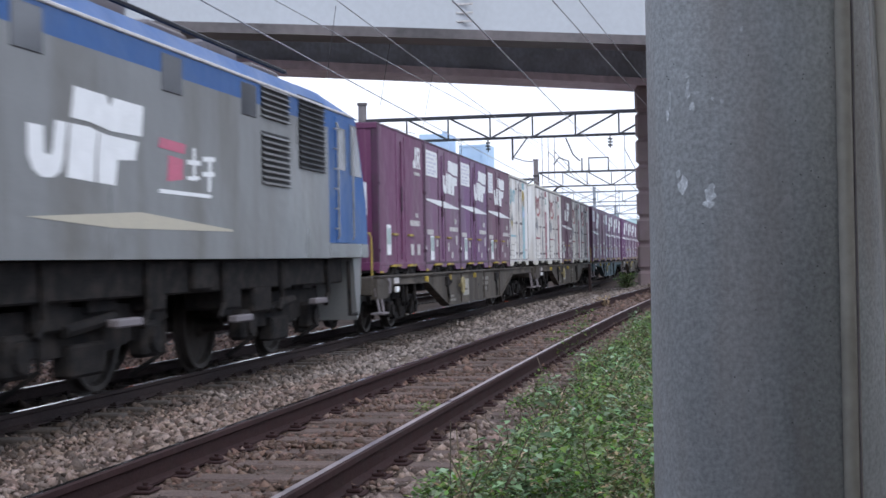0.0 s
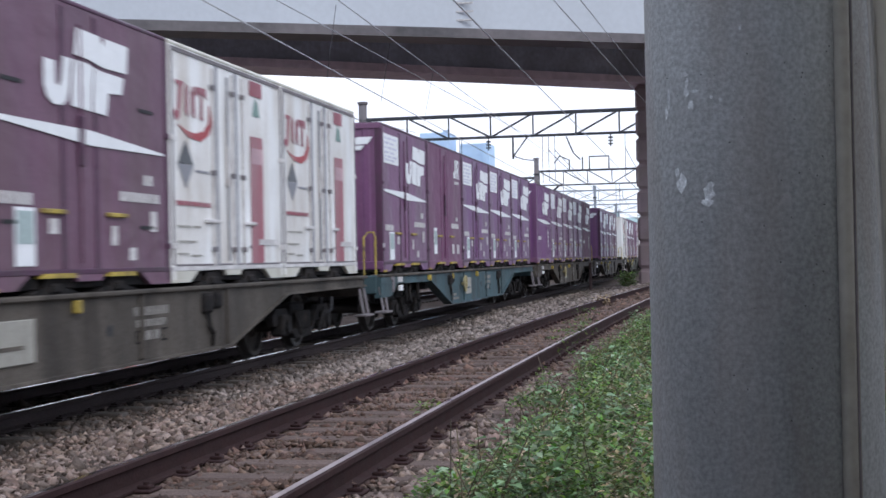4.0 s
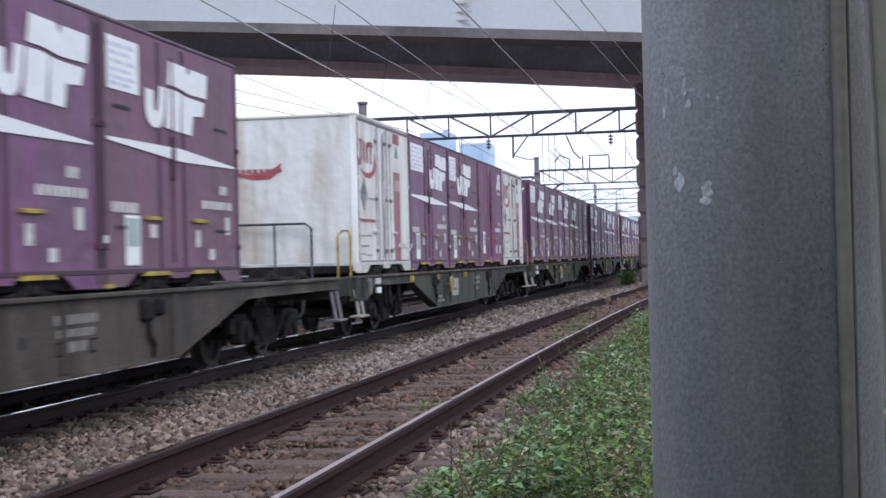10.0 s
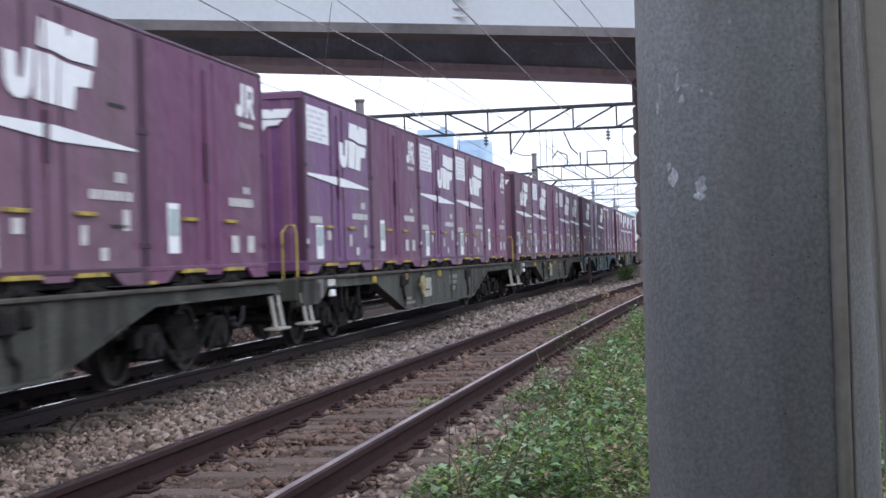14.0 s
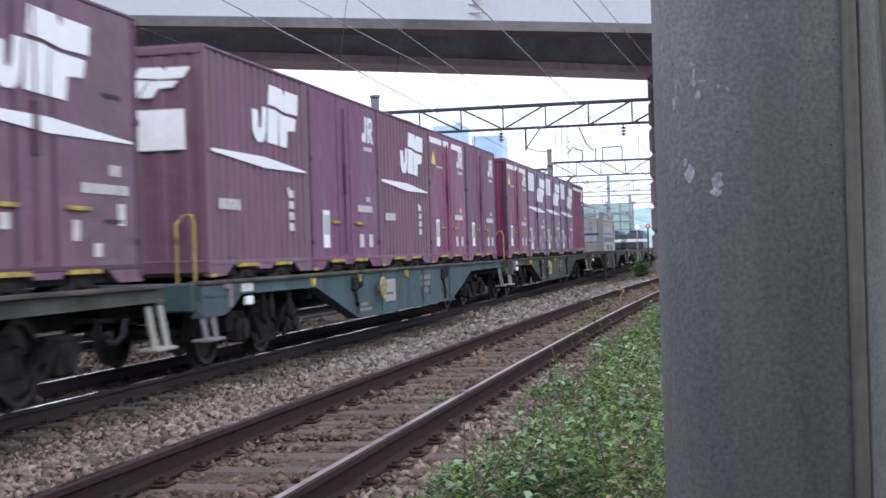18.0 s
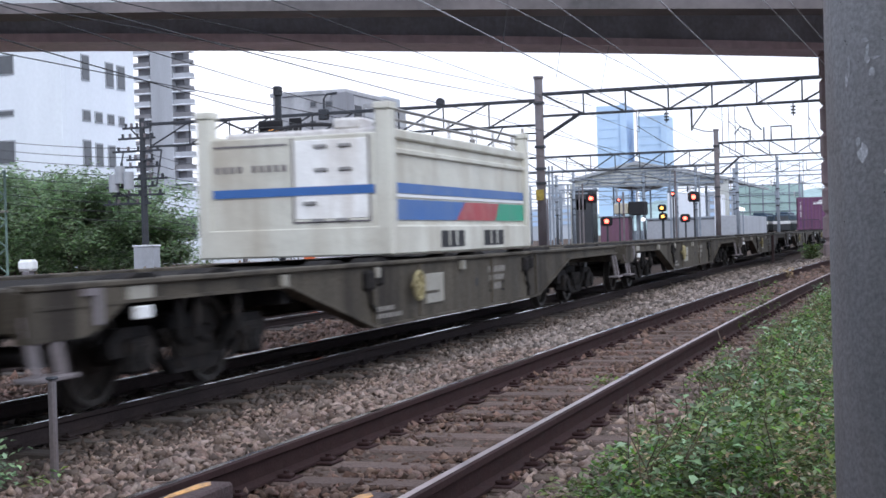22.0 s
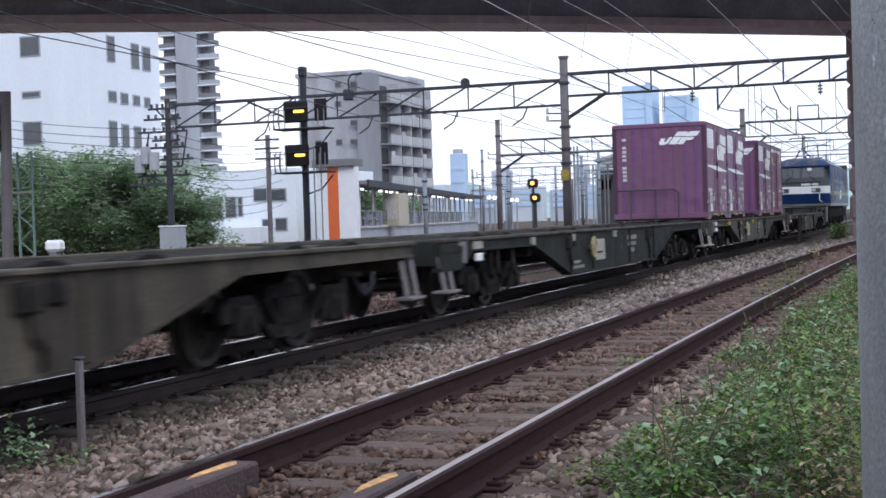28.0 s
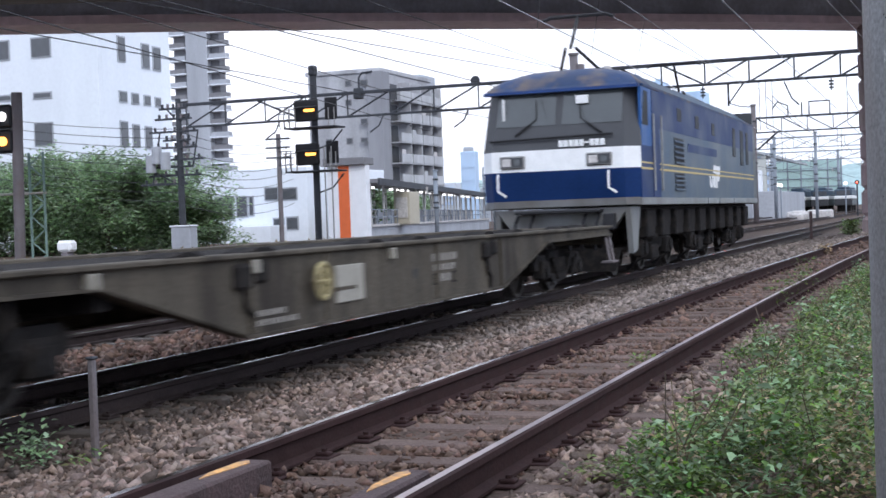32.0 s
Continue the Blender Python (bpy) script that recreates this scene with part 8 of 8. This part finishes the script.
# parked engines, wall and clutter at the far end of the yard
for a in (0.0985, 0.083, 0.0672):
    X = 235.0
    t = thing("parked_locomotive", "parked blue and white locomotive in the far yard", "locomotive", "parked locomotives")
    y = CY + a * X
    part("body", Geo().bev(X, X + 16, y - 1.4, y + 1.4, 0.9, 2.1, 0.1), "loco_dark", t)
    part("white_band", Geo().bev(X - 0.1, X + 16, y - 1.42, y + 1.42, 2.0, 2.5, 0.05), "white", t)
    part("cab", Geo().bev(X, X + 16, y - 1.35, y + 1.35, 2.5, 3.6, 0.15), "loco_sky", t)
    part("windshield", Geo().box(X - 0.06, X, y - 1.1, y + 1.1, 2.65, 3.3), "window_dark", t)
    for k in (2.5, 8.0, 13.5):
        part("bogie", Geo().bev(X + k - 1.6, X + k + 1.6, y - 1.1, y + 1.1, -0.31, 0.95, 0.1), "underframe", t)
    part("roof", Geo().bev(X + 0.3, X + 15.5, y - 1.0, y + 1.0, 3.6, 4.0, 0.15), "loco_sky", t)
t = thing("yard_wall", "low stained concrete retaining wall", "wall")
part("block", Geo().bev(165, 200, CY + 0.113 * 165, CY + 0.1275 * 165, -0.4, 3.0, 0.05), "wall_grey", t)
part("block", Geo().bev(170, 172, CY + 0.127 * 165, CY + 0.1335 * 165, -0.4, 5.6, 0.05), "sign_white", t)
t = thing("rubble_heap", "pale heap of rubble beside the far track", "rubble")
for k in range(14):
    part("lump", Geo().bev(*(lambda x, y, r: (x - r, x + r, y - r, y + r, -0.4, r * 0.9))(150 + rng.uniform(-3, 3), CY + 0.092 * 150 + rng.uniform(-2, 2), rng.uniform(0.3, 0.8)), 0.15), "greywhite", t)

# utility pole with transformers, relay box
t = thing("utility_pole", "dark utility pole crowded with cross-arms and transformers", "utility pole")
S = 70.0
c = at(0.5925, 0, S)
part("pole", Geo().cyl((S, c.y, -0.4), (S, c.y, ZC + 0.106 * S), 0.22, 12, 0.16), "gantry", t)
for b, w0, w1 in ((0.098, 0.6, 1.2), (0.0895, 0.9, 1.5), (0.079, 1.3, 1.9), (0.072, 0.8, 1.0), (0.066, 1.2, 1.7), (0.056, 1.6, 2.2), (0.05, 0.9, 2.4), (0.043, 1.4, 2.0), (0.036, 0.5, 2.6)):
    part("cross_arm", Geo().bev(S - 0.17, S - 0.05, c.y - w0, c.y + w1, ZC + b * S - 0.06, ZC + b * S + 0.06, 0.01), "gantry", t)
    for k in range(5):
        y = c.y - w0 + (w0 + w1) * (k + 0.4) / 5
        part("insulator", Geo().cyl((S - 0.1, y, ZC + b * S), (S - 0.1, y, ZC + b * S + 0.28), 0.08, 6), "mast" if k % 2 else "gantry", t)
for y0, y1, b0, b1 in ((1.8, 1.2, 0.036, 0.079), (-0.9, -1.3, 0.05, 0.079), (2.2, 0.2, 0.05, 0.036), (0.7, 0.1, 0.098, 0.089)):
    part("brace", Geo().tube([(S - 0.12, c.y + y0, ZC + b0 * S), (S - 0.12, c.y + y1, ZC + b1 * S)], 0.05), "gantry", t)
for a, b in ((0.603, 0.055), (0.611, 0.06), (0.617, 0.053)):
    q = at(a, b, S)
    part("transformer", Geo().cyl((q.x - 0.4, q.y, q.z - 0.5), (q.x - 0.4, q.y, q.z + 0.5), 0.3, 12), "wall_grey", t)
t = thing("relay_box", "light grey relay cabinet beside the track", "cabinet")
c = at(0.595, 0, 60)
part("body", Geo().bev(60, 60.7, c.y - 0.55, c.y + 0.55, -0.3, ZC + 0.0005 * 60, 0.03), "wall_grey", t)
part("lid", Geo().bev(59.95, 60.75, c.y - 0.6, c.y + 0.6, ZC + 0.0005 * 60, ZC + 0.0018 * 60, 0.02), "sign_white", t)
t = thing("utility_pole", "slim pole with cross-arms in front of the houses", "utility pole")
c = at(0.502, 0, 85)
part("pole", Geo().cyl((85, c.y, -0.4), (85, c.y, ZC + 0.072 * 85), 0.16, 10), "mast", t)
for b in (0.068, 0.061, 0.053):
    part("cross_arm", Geo().bev(84.8, 84.9, c.y - 0.9, c.y + 0.9, ZC + b * 85 - 0.06, ZC + b * 85 + 0.06, 0.01), "gantry", t)
t = thing("dwarf_signal", "small white dwarf signal by the track", "railway signal")
c = at(0.7065, -0.014, 34)
part("hood", Geo().bev(33.8, 34.2, c.y - 0.25, c.y + 0.25, c.z - 0.12, c.z + 0.22, 0.08), "white", t)
part("base", Geo().bev(33.85, 34.15, c.y - 0.12, c.y + 0.12, -0.4, c.z - 0.12, 0.02), "mast", t)


def tree(x, y, h, w, seed):
    r = np.random.default_rng(seed)
    t = thing("tree", "dense dark green broadleaf tree behind the tracks", "tree", "lineside trees")
    g = Geo().cyl((x, y, -0.4), (x, y, h * 0.45), 0.2, 8, 0.13)
    tips = []
    for k in range(9):
        a = r.uniform(0, 6.28)
        e = Vector((x + math.cos(a) * w * 0.55 * r.uniform(0.3, 1), y + math.sin(a) * w * 0.55 * r.uniform(0.3, 1), h * r.uniform(0.5, 0.92)))
        g.cyl((x, y, h * r.uniform(0.2, 0.42)), e, 0.08, 5, 0.02)
        tips.append(e)
    part("trunk", g, "bark", t)
    P = []
    for k in range(85):
        c = np.array([x, y, h * 0.44]) + r.normal(0, 1, 3) * np.array([w * 0.3, w * 0.36, h * 0.26])
        c[2] = np.clip(c[2], 0.3, h * r.uniform(0.9, 1.02))
        P.append(c + r.normal(0, 1, (130, 3)) * np.array([0.4, 0.4, 0.28]) * (w / 4.0) ** 0.5)
    for e in tips:
        P.append(np.array(e) + r.normal(0, 1, (120, 3)) * 0.32)
    ob = leaves("crown", np.concatenate(P), 0.18, "tree_leaf", "dense dark green leaf crown", 0.6, kind="", category="")
    ob.parent = t


for k, (a, X, h, w) in enumerate(((0.745, 58, 5.3, 4.6), (0.70, 60, 4.9, 4.4), (0.665, 57, 5.0, 4.2), (0.63, 59, 4.7, 4.4), (0.60, 62, 4.4, 4.0), (0.585, 64, 2.9, 2.8), (0.79, 60, 5.4, 4.6), (0.72, 66, 5.0, 4.5), (0.645, 66, 4.9, 4.2), (0.83, 60, 5.2, 4.5))):
    X, h, w = X * 1.28, 1.28 + (h - 1.28) * 1.28, w * 1.28
    tree(X, CY + a * X, h, w, 20 + k)
# grass strip between the yard tracks and the platform
n = 5000
P = np.stack([rng.uniform(38, 75, n), CY + rng.uniform(24, 33, n), -0.28 + 0.5 * rng.random(n)], -1)
leaves("dry_grass", P, 0.12, "leaf_dry", "dry grass along the yard tracks", 1.5, long=2.6)

# ---------------------------------------------------------------- what moves
def travelled(t):
    """Metres that the train has come by t seconds; it gathers speed."""
    return -22.3074 + 10.02962 * t + 0.02607 * t * t + 0.0005 * t ** 3


def rolling(ob, u):
    """Turns the wheels of one vehicle by the way they roll, as long as it is near."""
    for wheel in [w for w in ob.children_recursive if w.name.startswith("wheelset")]:
        x, y, r = wheel.location
        near = [k / FPS for k in range(32 * FPS + 1) if -2 < u + x - travelled(k / FPS) < 42]
        if near:
            rows = [(t, -math.degrees((travelled(t) - travelled(near[0])) / r)) for t in near]
            rows = ([(0.0, 0.0)] if near[0] > 0 else []) + rows + ([(32.0, rows[-1][1])] if near[-1] < 32 else [])
            walk(wheel, [(t, pose(x, y, r, 0, turn, 0)) for t, turn in rows])


def motions():
    for ob, u in MOVERS:
        walk(ob, [(t, pose(u - travelled(t), 0, 0)) for t in range(0, 33)])
        rolling(ob, u)


motions()
